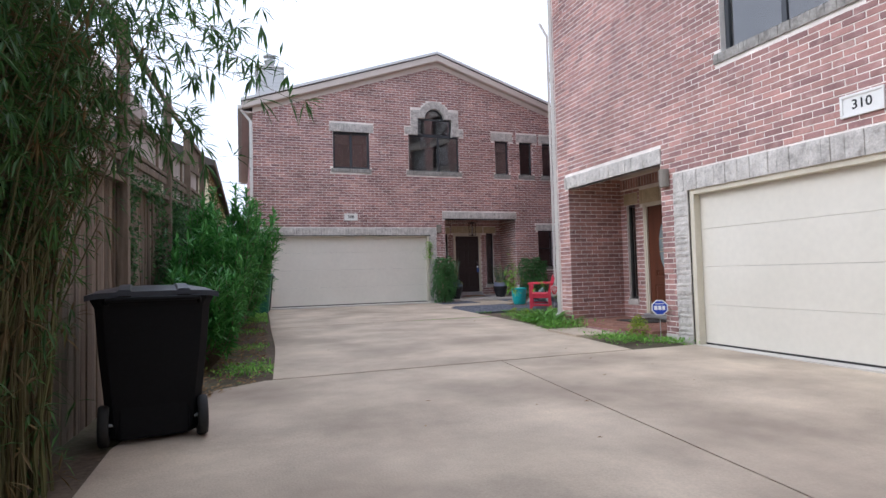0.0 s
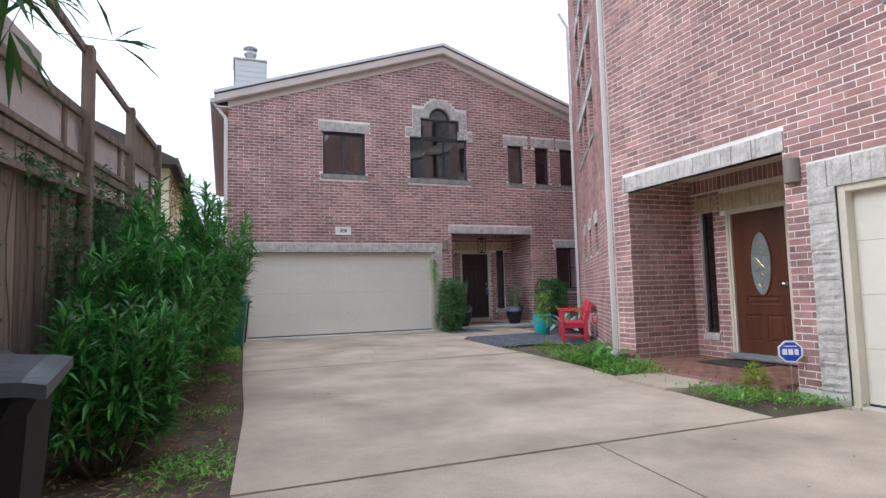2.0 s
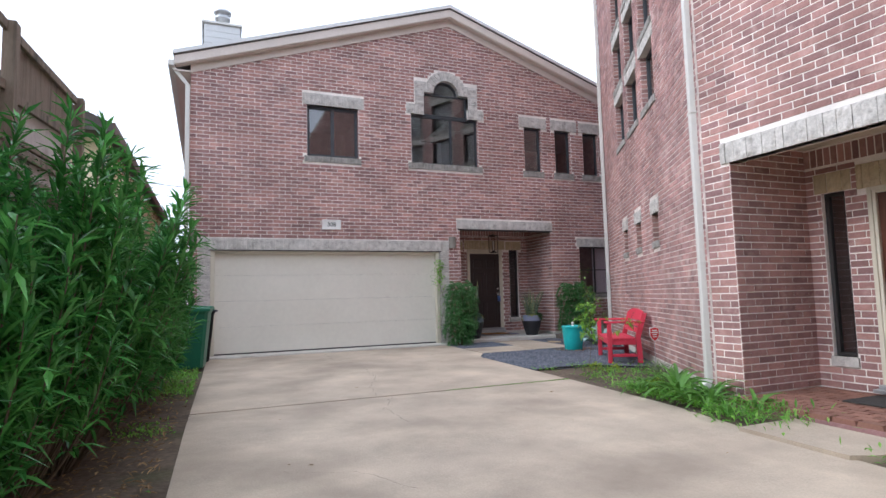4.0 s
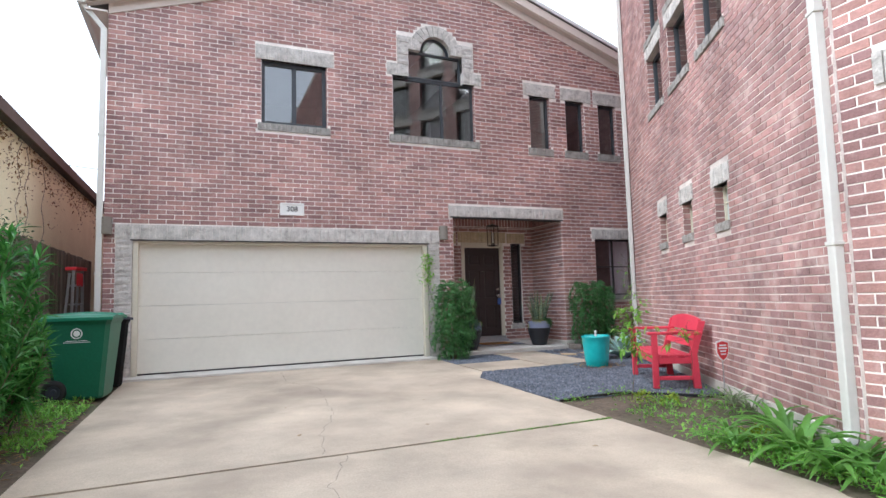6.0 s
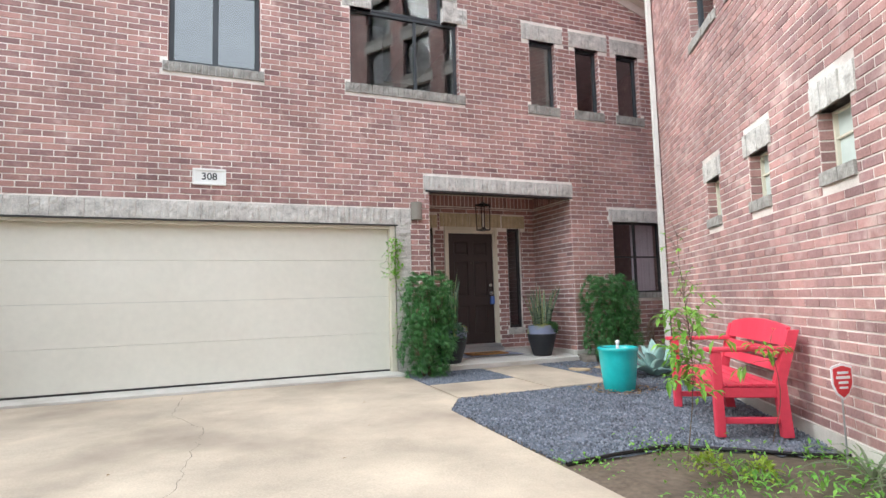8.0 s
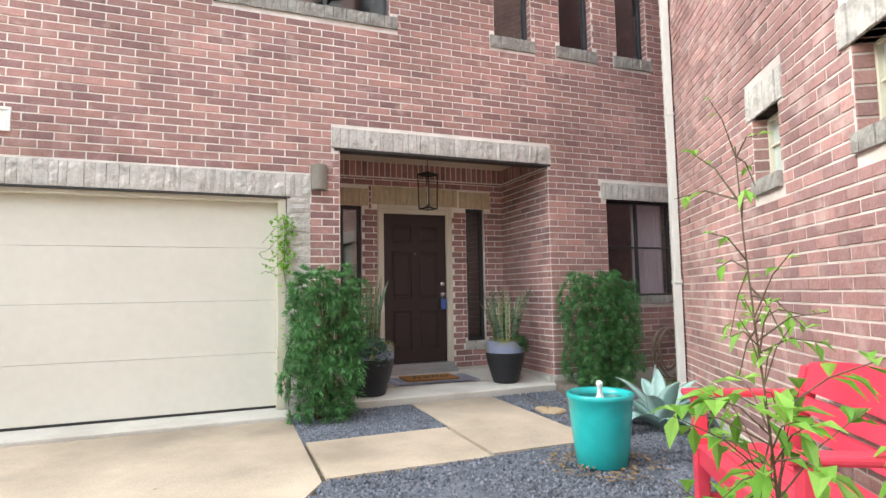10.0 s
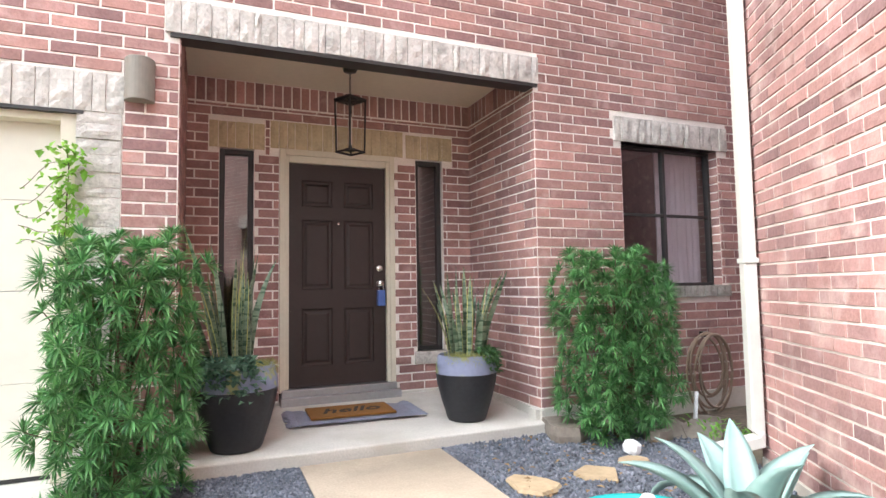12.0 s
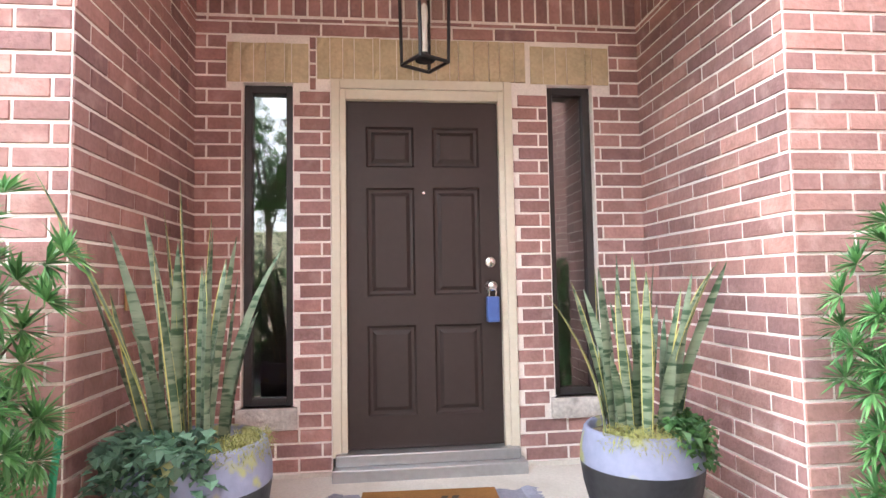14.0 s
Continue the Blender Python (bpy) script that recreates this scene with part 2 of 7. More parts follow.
def backing(name, pl, u0, u1, v0, v1, holes, depth, mat, label, gable=None):
    """The wall behind the bricks, with its openings cut through; gable: (u of the ridge, its height)."""
    bm = bmesh.new()
    cuts = sorted({v0, v1, *[c for h in holes for c in h[2:4] if v0 < c < v1]})
    for a, b in zip(cuts, cuts[1:]):
        spans, at = [], u0
        for h in sorted(h for h in holes if h[2] < b - 1e-6 and h[3] > a + 1e-6):
            if h[0] > at:
                spans.append((at, h[0]))
            at = max(at, h[1])
        if at < u1:
            spans.append((at, u1))
        for s, e in spans:
            plane_box(bm, pl, s, e, a, b, -depth, 0)
    if gable:
        v, (ridge, peak) = v1, gable
        while v < peak - 0.02:
            t = min(v + 0.06, peak - 0.01)
            r = (t - v1) / (peak - v1)
            s, e = u0 + (ridge - u0) * r, u1 + (ridge - u1) * r
            at, spans = s, []
            for h in sorted(h for h in holes if h[2] < t - 1e-6 and h[3] > v + 1e-6):
                if h[0] > at:
                    spans.append((at, h[0]))
                at = max(at, h[1])
            spans.append((at, e))
            for p, q in spans:
                plane_box(bm, pl, p, q, v, t, -depth, 0)
            v = t
    return tagged(link_mesh(name, bm, mat), label, "wall", kind="structure")


COURSE, LENGTH, JOINT, PROUD = 0.0794, 0.254, 0.0125, 0.006
UNIT_BRICKS = {}


def brick_mesh(mat):
    """A brick from 0 to 1 in u and v, with a slightly worn front; one mesh for each material."""
    if mat.name not in UNIT_BRICKS:
        e, f = 0.012, 0.035
        v = [(0, 0, 0), (1, 0, 0), (1, 1, 0), (0, 1, 0), (e, f, 1), (1 - e, f, 1), (1 - e, 1 - f, 1), (e, 1 - f, 1)]
        me = bpy.data.meshes.new("brick")
        me.from_pydata(v, [], [(4, 5, 6, 7), (0, 1, 5, 4), (1, 2, 6, 5), (2, 3, 7, 6), (3, 0, 4, 7)])
        me.materials.append(mat)
        UNIT_BRICKS[mat.name] = me
    return UNIT_BRICKS[mat.name]


def lay_bricks(owner, pl, u0, u1, v0, v1, holes=(), single=None, top=None, length=LENGTH, course=COURSE, shift=0.0, mat=None, piece=None, seed=1):
    """Bricks in running bond on a face. single: the stretch (u0, u1, v0, v1) whose bricks are pieces of their own; top(v): the span of a gable."""
    rng = random.Random(seed)
    verts, faces, singles = [], [], 0
    k = 0
    v = v0
    while v < v1 - 0.02:
        a, b = v + JOINT / 2, min(v + course, v1) - JOINT / 2
        s, e = (u0, u1) if top is None else top(b)
        spans, at = [], s
        for h in sorted(h for h in holes if h[2] < b and h[3] > a):
            if h[0] > at:
                spans.append((at, min(h[0], e)))
            at = max(at, h[1])
        if at < e:
            spans.append((at, e))
        off = shift + (length / 2 if k % 2 else 0.0)
        for s, e in spans:
            n0 = math.floor((s - off) / length)
            x = off + n0 * length
            while x < e:
                p, q = max(x, s), min(x + length, e)
                p += JOINT / 2 if p > u0 + 1e-6 else 0
                q -= JOINT / 2 if q < u1 - 1e-6 else 0
                x += length
                if q - p < 0.022:
                    continue
                w = PROUD + rng.uniform(-0.0025, 0.003)
                dz = rng.uniform(-0.001, 0.001)
                if single and singles < 300 and single[0] < (p + q) / 2 < single[1] and single[2] < (a + b) / 2 < single[3]:
                    ob = new("brick", brick_mesh(piece or M_BRICK))
                    ob.matrix_world = pl.m @ Matrix.Translation((p, a + dz, 0)) @ Matrix.Diagonal((q - p, b - a, w, 1))
                    ob.parent = owner
                    singles += 1
                    continue
                i = len(verts)
                for (uu, vv, ww) in ((p, a, 0), (q, a, 0), (q, b, 0), (p, b, 0), (p + .003, a + .0025, w), (q - .003, a + .0025, w), (q - .003, b - .0025, w), (p + .003, b - .0025, w)):
                    verts.append(pl.at(uu, vv + dz, ww))
                faces += [(i + 4, i + 5, i + 6, i + 7), (i, i + 1, i + 5, i + 4), (i + 1, i + 2, i + 6, i + 5), (i + 2, i + 3, i + 7, i + 6), (i + 3, i, i + 4, i + 7)]
        v += course
        k += 1
    if verts:
        me = bpy.data.meshes.new("bricks")
        me.from_pydata(verts, [], faces)
        me.materials.append(mat or M_BRICKS)
        ob = new("bricks", me)
        ob.parent = owner
        tagged(ob, kind="stuff")


def reveal_bricks(owner, pl, hole, depth=0.10, seed=3, sides=(True, True)):
    """Brick ends on both cheeks of an opening."""
    u0, u1, v0, v1 = hole
    a, b = pl.at(u0, 0, 0), pl.at(u1, 0, 0)
    if sides[0]:
        lay_bricks(owner, Plane(a.x, a.y, -pl.w.x, -pl.w.y), 0, depth, v0, v1, seed=seed)
    if sides[1]:
        c = pl.at(u1, 0, -depth)
        lay_bricks(owner, Plane(c.x, c.y, pl.w.x, pl.w.y), 0, depth, v0, v1, seed=seed + 1)


def stone_blocks(name, pl, u0, u1, v0, v1, w0, w1, piece, across=True, mat=None, seed=1, rough=0.006, label="", parent=None, category="lintel"):
    """A lintel, sill or jamb of rock-faced stones, side by side or stacked."""
    rng = random.Random(seed)
    ob = parent or tagged(new(name), label, category, kind="structure")
    lo, hi = (u0, u1) if across else (v0, v1)
    n = max(1, round((hi - lo) / piece))
    cuts = [lo] + [lo + (hi - lo) * (i + rng.uniform(-0.28, 0.28)) / n for i in range(1, n)] + [hi]
    for a, b in zip(cuts, cuts[1:]):
        g = 0.0022
        bm = bmesh.new()
        p0, p1, q0, q1 = (a + g, b - g, v0, v1) if across else (u0, u1, a + g, b - g)
        nu, nv = max(2, min(4, round((p1 - p0) / 0.05))), max(2, min(5, round((q1 - q0) / 0.05)))
        face = rng.uniform(-0.006, 0.008)
        grid = [[None] * (nv + 1) for _ in range(nu + 1)]
        for i in range(nu + 1):
            for j in range(nv + 1):
                edge = i in (0, nu) or j in (0, nv)
                w = w1 + (face - 0.007 if edge else face + rng.uniform(-rough, rough))
                grid[i][j] = bm.verts.new(pl.at(p0 + (p1 - p0) * i / nu, q0 + (q1 - q0) * j / nv, w))
        for i in range(nu):
            for j in range(nv):
                bm.faces.new((grid[i][j], grid[i + 1][j], grid[i + 1][j + 1], grid[i][j + 1]))
        rim = [grid[i][0] for i in range(nu + 1)] + [grid[nu][j] for j in range(1, nv + 1)] + [grid[i][nv] for i in range(nu - 1, -1, -1)] + [grid[0][j] for j in range(nv - 1, 0, -1)]
        back = [bm.verts.new(v.co - pl.w * (w1 - w0)) for v in rim]
        for i in range(len(rim)):
            j = (i + 1) % len(rim)
            bm.faces.new((rim[j], rim[i], back[i], back[j]))
        part("stone", bm, mat or M_STONE, ob)
    return ob


def window(name, pl, u0, u1, v0, v1, label, bars=(), rails=(), inset=0.09, frame_w=0.05, mat=None, glass=None):
    """A window set into its opening: frame, bars, one pane for each light."""
    mat = mat or M_GREYFRAME
    ob = tagged(new(name), label, "window", kind="structure")
    bm = bmesh.new()
    f = frame_w
    for a, b, c, d in ((u0, u0 + f, v0, v1), (u1 - f, u1, v0, v1), (u0 + f, u1 - f, v0, v0 + f), (u0 + f, u1 - f, v1 - f, v1)):
        plane_box(bm, pl, a, b, c, d, -inset - 0.06, -inset, 0.004)
    part("window_frame", bm, mat, ob)
    us = [u0 + f] + [u0 + (u1 - u0) * r for r in bars] + [u1 - f]
    vs = [v0 + f] + [v0 + (v1 - v0) * r for r in rails] + [v1 - f]
    for r in us[1:-1]:
        bm = bmesh.new()
        plane_box(bm, pl, r - f * 0.55, r + f * 0.55, v0 + f, v1 - f, -inset - 0.052, -inset - 0.006, 0.003)
        part("mullion", bm, mat, ob)
    for r in vs[1:-1]:
        bm = bmesh.new()
        plane_box(bm, pl, u0 + f, u1 - f, r - f * 0.4, r + f * 0.4, -inset - 0.050, -inset - 0.008, 0.003)
        part("glazing_bar", bm, mat, ob)
    for a, b in zip(us, us[1:]):
        for c, d in zip(vs, vs[1:]):
            bm = bmesh.new()
            vv = [bm.verts.new(pl.at(x, y, -inset - 0.03)) for x, y in ((a, c), (b, c), (b, d), (a, d))]
            bm.faces.new(vv)
            part("pane", bm, glass or M_GLASS, ob).visible_shadow = False
    return ob


def gz(y):
    """Height of the drive: level at the garage, falling gently towards the street."""
    if y >= 18.2:
        return -0.055
    return -0.055 - 0.0165 * (18.2 - y) if y > 7.5 else -0.23155 - 0.008 * (7.5 - max(y, -6))


# ---- ground ----
def sheet(bm, outline_l, outline_r, ys, lift, depth=0.12):
    """A slab between a left and a right edge, following the fall of the drive."""
    rows = []
    for y in ys:
        l, r = outline_l(y), outline_r(y)
        n = max(2, int((r - l) / 0.6))
        rows.append([bm.verts.new((l + (r - l) * i / n, y, gz(y) + lift)) for i in range(n + 1)])
    for a, b in zip(rows, rows[1:]):
        if len(a) == len(b):
            for i in range(len(a) - 1):
                bm.faces.new((a[i], a[i + 1], b[i + 1], b[i]))
        else:
            bm.faces.new(a + b[::-1])
    rim = [r[0] for r in rows[::-1]] + rows[0][1:] + [r[-1] for r in rows[1:]] + rows[-1][-2:0:-1]
    low = [bm.verts.new(v.co - Vector((0, 0, depth))) for v in rim]
    for i in range(len(rim)):
        j = (i + 1) % len(rim)
        bm.faces.new((rim[i], rim[j], low[j], low[i]))
    return bm


def lerp(y, *knots):
    for (a, p), (b, q) in zip(knots, knots[1:]):
        if y <= b:
            return p + (q - p) * (max(y, a) - a) / (b - a)
    return knots[-1][1]


def steps(a, b, n):
    return [a + (b - a) * i / n for i in range(n + 1)]


def build_ground():
    bm = bmesh.new()
    xs = [-400, -60, -12, -4, 0, 3, 6, 9, 12, 16, 30, 80, 400]
    ys = [-400, -60, -12, -5, 0, 4, 7.5, 11, 14.5, 18.2, 22, 40, 90, 400]
    grid = [[bm.verts.new((x, y, gz(y) - 0.022)) for x in xs] for y in ys]
    for a, b in zip(grid, grid[1:]):
        for i in range(len(xs) - 1):
            bm.faces.new((a[i], a[i + 1], b[i + 1], b[i]))
    tagged(link_mesh("ground", bm, M_SOIL), "bare brown soil with leaf litter", "ground", kind="structure")
    drive = tagged(new("driveway"), "tan concrete driveway with joints and faint stains", "driveway", kind="structure")
    left = lambda y: lerp(y, (7.5, 1.46), (10, 1.63), (12.5, 1.69), (16, 1.82), (18.3, 1.88))
    right = lambda y: lerp(y, (7.6, 6.2), (10.0, 6.38), (10.8, 6.55), (13.0, 6.62), (15.93, 6.68), (16.45, 6.99), (18.3, 7.01))
    g = 0.021
    part("concrete_panel", sheet(bmesh.new(), left, right, steps(13.0 + g, 15.93, 5) + [16.45, 17.2, 18.2, 18.3], 0.0), M_CONCRETE, drive)
    part("concrete_panel", sheet(bmesh.new(), left, right, [7.5 + g] + steps(7.6, 13.0 - g, 8), 0.0), M_CONCRETE, drive)
    near_l = lambda y: lerp(y, (-6, 0.1), (4.0, 0.28), (5.4, 0.3), (6.4, 0.5), (7.2, 0.9), (7.5, 1.42))
    part("concrete_panel", sheet(bmesh.new(), near_l, lambda y: 4.2 - 0.1 * (7.5 - y) - 0.008, steps(-6, 4.4, 5) + [5.4, 6.0, 6.4, 6.8, 7.2, 7.5 - g], 0.0), M_CONCRETE, drive)
    part("concrete_panel", sheet(bmesh.new(), lambda y: 4.2 - 0.1 * (7.5 - y) + 0.008, lambda y: 7.24, steps(-6, 7.5 - g, 9), 0.0), M_CONCRETE, drive)
    part("garage_apron", boxes(((1.72, 18.31, -0.18), (7.02, 18.84, -0.022)), bevel=0.008), M_SLAB, drive)
    tagged(link_mesh("concrete_path", sheet(bmesh.new(), lambda y: lerp(y, (8.85, 6.45), (8.95, 6.24), (10.0, 6.26)), lambda y: 6.98, [8.85, 8.95, 9.4, 9.9], 0.035), M_CONCRETE), "short concrete path from driveway to brick porch", "path", kind="structure")
    tagged(link_mesh("concrete_pad", sheet(bmesh.new(), lambda y: 7.03, lambda y: 8.25, steps(16.5, 17.43, 3), 0.0), M_CONCRETE), "square tan concrete stepping pad", "path", kind="structure")
    tagged(link_mesh("concrete_pad", sheet(bmesh.new(), lambda y: 8.285, lambda y: 9.24, steps(16.55, 18.49, 5), 0.002), M_CONCRETE), "long tan concrete pad before the porch", "path", kind="structure")


build_ground()

# ---- house 308: the gabled brick front ----
Y0, Y1 = 18.636, 19.88
FRONT = Plane(0, Y0, 1, 0)
BACK = Plane(0, Y1, 1, 0)
XL, XR, XA = 1.53, 13.2, 7.37
ZE, ZA = 5.88, 7.83
HOLES = [
    (1.935, 7.005, -0.2, 2.145), (7.555, 10.16, -0.2, 2.70), (11.03, 12.15, 1.04, 2.30),
    (3.9, 5.07, 4.25, 5.42), (6.35, 8.13, 4.26, 5.46), (6.69, 7.87, 5.46, 6.03), (6.95, 7.61, 6.03, 6.36),
    (9.46, 9.98, 4.25, 5.41), (10.40, 10.90, 4.25, 5.41), (11.30, 11.81, 4.25, 5.41),
]
STONES = [
    (1.70, 1.935, -0.2, 2.145), (7.005, 7.24, -0.2, 2.145), (1.69, 7.25, 2.145, 2.385), (7.47, 10.2, 2.70, 2.915), (10.955, 12.27, 2.30, 2.515), (10.95, 12.23, 0.94, 1.04),
    (3.8, 5.2, 5.42, 5.68), (3.84, 5.12, 4.12, 4.25), (6.27, 8.22, 4.12, 4.26), (6.24, 6.69, 5.46, 5.70), (7.87, 8.3, 5.46, 5.70), (6.45, 6.69, 5.70, 6.30), (7.87, 8.13, 5.70, 6.30),
    (6.69, 7.87, 6.03, 6.30), *[(7.28 - math.sqrt(0.56 ** 2 - (z - 6.03) ** 2), 7.28 + math.sqrt(0.56 ** 2 - (z - 6.03) ** 2), z, z + 0.045) for z in (6.30, 6.345, 6.39, 6.435, 6.48, 6.525)],
    (9.32, 10.14, 5.41, 5.68), (10.28, 11.10, 5.41, 5.68), (11.18, 11.98, 5.41, 5.68), (9.40, 10.03, 4.10, 4.25), (10.34, 10.97, 4.10, 4.25), (11.24, 11.88, 4.10, 4.25),
]


def gable_span(v):
    if v <= ZE:
        return XL, XR
    r = (v - ZE) / (ZA - ZE)
    return XL + (XA - XL) * r, XR + (XA - XR) * r


wall_308 = backing("wall_north", FRONT, XL, XR, -0.3, ZE, HOLES, 0.16, M_MORTAR, "red brick gabled house front with pale mortar", (XA, ZA))

# stone trim of the front
stone_blocks("garage_lintel", FRONT, 1.69, 7.25, 2.148, 2.385, -0.12, 0.02, 0.095, seed=2, label="long rough grey limestone lintel over the garage door")
stone_blocks("garage_jamb", FRONT, 1.70, 1.935, -0.07, 2.146, -0.16, 0.018, 0.09, across=False, seed=3, label="stacked pale limestone jamb beside the garage door", category="jamb")
stone_blocks("garage_jamb", FRONT, 7.005, 7.24, -0.07, 2.146, -0.16, 0.018, 0.09, across=False, seed=4, label="stacked pale limestone jamb beside the garage door", category="jamb")
stone_blocks("porch_lintel", FRONT, 7.47, 10.2, 2.70, 2.915, -0.12, 0.03, 0.085, seed=5, label="rough grey limestone lintel over the porch")
tagged(link_mesh("lintel_underline", boxes(((7.5, Y0 - 0.022, 2.672), (10.19, Y0 + 0.12, 2.698))), M_DARKFRAME), "dark steel angle under the porch lintel", "lintel", kind="structure")
for u0, u1, v0, v1, what in ((10.955, 12.27, 2.30, 2.515, 1), (10.95, 12.23, 0.94, 1.04, 0), (3.8, 5.2, 5.42, 5.68, 1), (3.84, 5.12, 4.12, 4.25, 0), (6.27, 8.22, 4.12, 4.26, 0),
                             (9.32, 10.14, 5.41, 5.68, 1), (10.28, 11.10, 5.41, 5.68, 1), (11.18, 11.98, 5.41, 5.68, 1), (9.40, 10.03, 4.10, 4.25, 0), (10.34, 10.97, 4.10, 4.25, 0), (11.24, 11.88, 4.10, 4.25, 0)):
    stone_blocks("window_lintel" if what else "window_sill", FRONT, u0, u1, v0, v1, -0.13, 0.022 if what else 0.035, 0.09 if what else 0.08, mat=M_STONE if what else M_STONE_SILL, seed=int(u0 * 100 + v0 * 10),
                 label="rough limestone lintel over a window" if what else "grey rock-faced stone sill under a window", category="lintel" if what else "sill")

# stepped and arched surround of the picture window
surround = tagged(new("window_surround"), "stepped pale limestone surround with a round arch", "stone trim", kind="structure")
for u0, u1, v0, v1 in ((6.24, 6.69, 5.46, 5.70), (7.87, 8.3, 5.46, 5.70)):
    stone_blocks("", FRONT, u0, u1, v0, v1, -0.13, 0.022, 0.11, seed=int(u0 * 10), parent=surround)
for u0, u1, v0, v1 in ((6.46, 6.69, 5.70, 6.28), (7.87, 8.12, 5.70, 6.28)):
    stone_blocks("", FRONT, u0, u1, v0, v1, -0.13, 0.022, 0.1, across=False, seed=int(u0 * 10), parent=surround)
for u0, u1 in ((6.69, 6.95), (7.61, 7.87)):
    stone_blocks("", FRONT, u0, u1, 6.03, 6.28, -0.13, 0.022, 0.13, seed=int(u0 * 10), parent=surround)
ARCH_U, ARCH_V, R_IN, R_OUT = 7.28, 6.03, 0.33, 0.56
for k in range(13):
    a0, a1 = math.pi * k / 13 + 0.012, math.pi * (k + 1) / 13 - 0.012
    if math.sin((a0 + a1) / 2) * R_OUT < 0.24:
        continue
    bm = bmesh.new()
    ring = [(R_IN, a0), (R_IN, (a0 + a1) / 2), (R_IN, a1), (R_OUT, a1), (R_OUT, a0)]
    f = [[bm.verts.new(FRONT.at(ARCH_U + r * math.cos(a), ARCH_V + r * math.sin(a), w)) for r, a in ring] for w in (0.027, -0.13)]
    bm.faces.new(f[0])
    for i in range(5):
        j = (i + 1) % 5
        bm.faces.new((f[0][j], f[0][i], f[1][i], f[1][j]))
    part("voussoir", bm, M_STONE, surround)
bm = bmesh.new()
for s in (-1, 1):
    for k in range(6):
        a0, a1 = math.pi / 2 * k / 6, math.pi / 2 * (k + 1) / 6
        pts = [(R_IN * math.cos(a0), R_IN * math.sin(a0)), (R_IN * math.cos(a1), R_IN * math.sin(a1)), (R_IN * math.cos(a1), 0.335), (R_IN * math.cos(a0), 0.335)]
        vv = [[bm.verts.new(FRONT.at(ARCH_U + s * x, ARCH_V + y, w)) for x, y in pts] for w in (0.004, -0.15)]
        bm.faces.new(vv[0])
        bm.faces.new((vv[0][0], vv[0][1], vv[1][1], vv[1][0]))
part("arch_spandrel", bm, M_STONE, surround)

# windows of the front
window("window_1", FRONT, 3.9, 5.07, 4.25, 5.42, "grey framed two-light upstairs window reflecting trees", bars=(0.5,), frame_w=0.07)
window("window_2", FRONT, 6.35, 8.13, 4.26, 5.46, "large dark picture window with two lights", bars=(0.6,), frame_w=0.04)
window("window_3", FRONT, 6.69, 7.87, 5.47, 6.03, "dark upper light above the picture window", frame_w=0.04)
arch_window = tagged(new("window_4"), "half-round dark fanlight", "window", kind="structure")
bm = bmesh.new()
for k in range(12):
    a0, a1 = math.pi * k / 12, math.pi * (k + 1) / 12
    p = [(0.34, a0), (0.34, a1), (0.29, a1), (0.29, a0)]
    f = [[bm.verts.new(FRONT.at(ARCH_U + r * math.cos(a), ARCH_V + r * math.sin(a), w)) for r, a in p] for w in (-0.09, -0.14)]
    bm.faces.new(f[0])
    bm.faces.new((f[0][3], f[0][2], f[1][2], f[1][3]))
part("window_frame", bm, M_GREYFRAME, arch_window)
bm = bmesh.new()
bm.faces.new([bm.verts.new(FRONT.at(ARCH_U + 0.3 * math.cos(math.pi * k / 14), ARCH_V + 0.3 * math.sin(math.pi * k / 14), -0.12)) for k in range(15)])
part("pane", bm, M_GLASS, arch_window)
window("window_5", FRONT, 9.46, 9.98, 4.25, 5.41, "narrow dark upstairs window with a bug screen", frame_w=0.045)
window("window_6", FRONT, 10.40, 10.90, 4.25, 5.41, "narrow dark upstairs window with a bug screen", frame_w=0.045)
window("window_7", FRONT, 11.30, 11.81, 4.25, 5.41, "narrow dark upstairs window slightly open", frame_w=0.045)
window("window_8", FRONT, 11.03, 12.15, 1.04, 2.30, "ground floor sash window with a pale curtain", rails=(0.51,), bars=(0.5,), frame_w=0.03, mat=M_DARKFRAME)
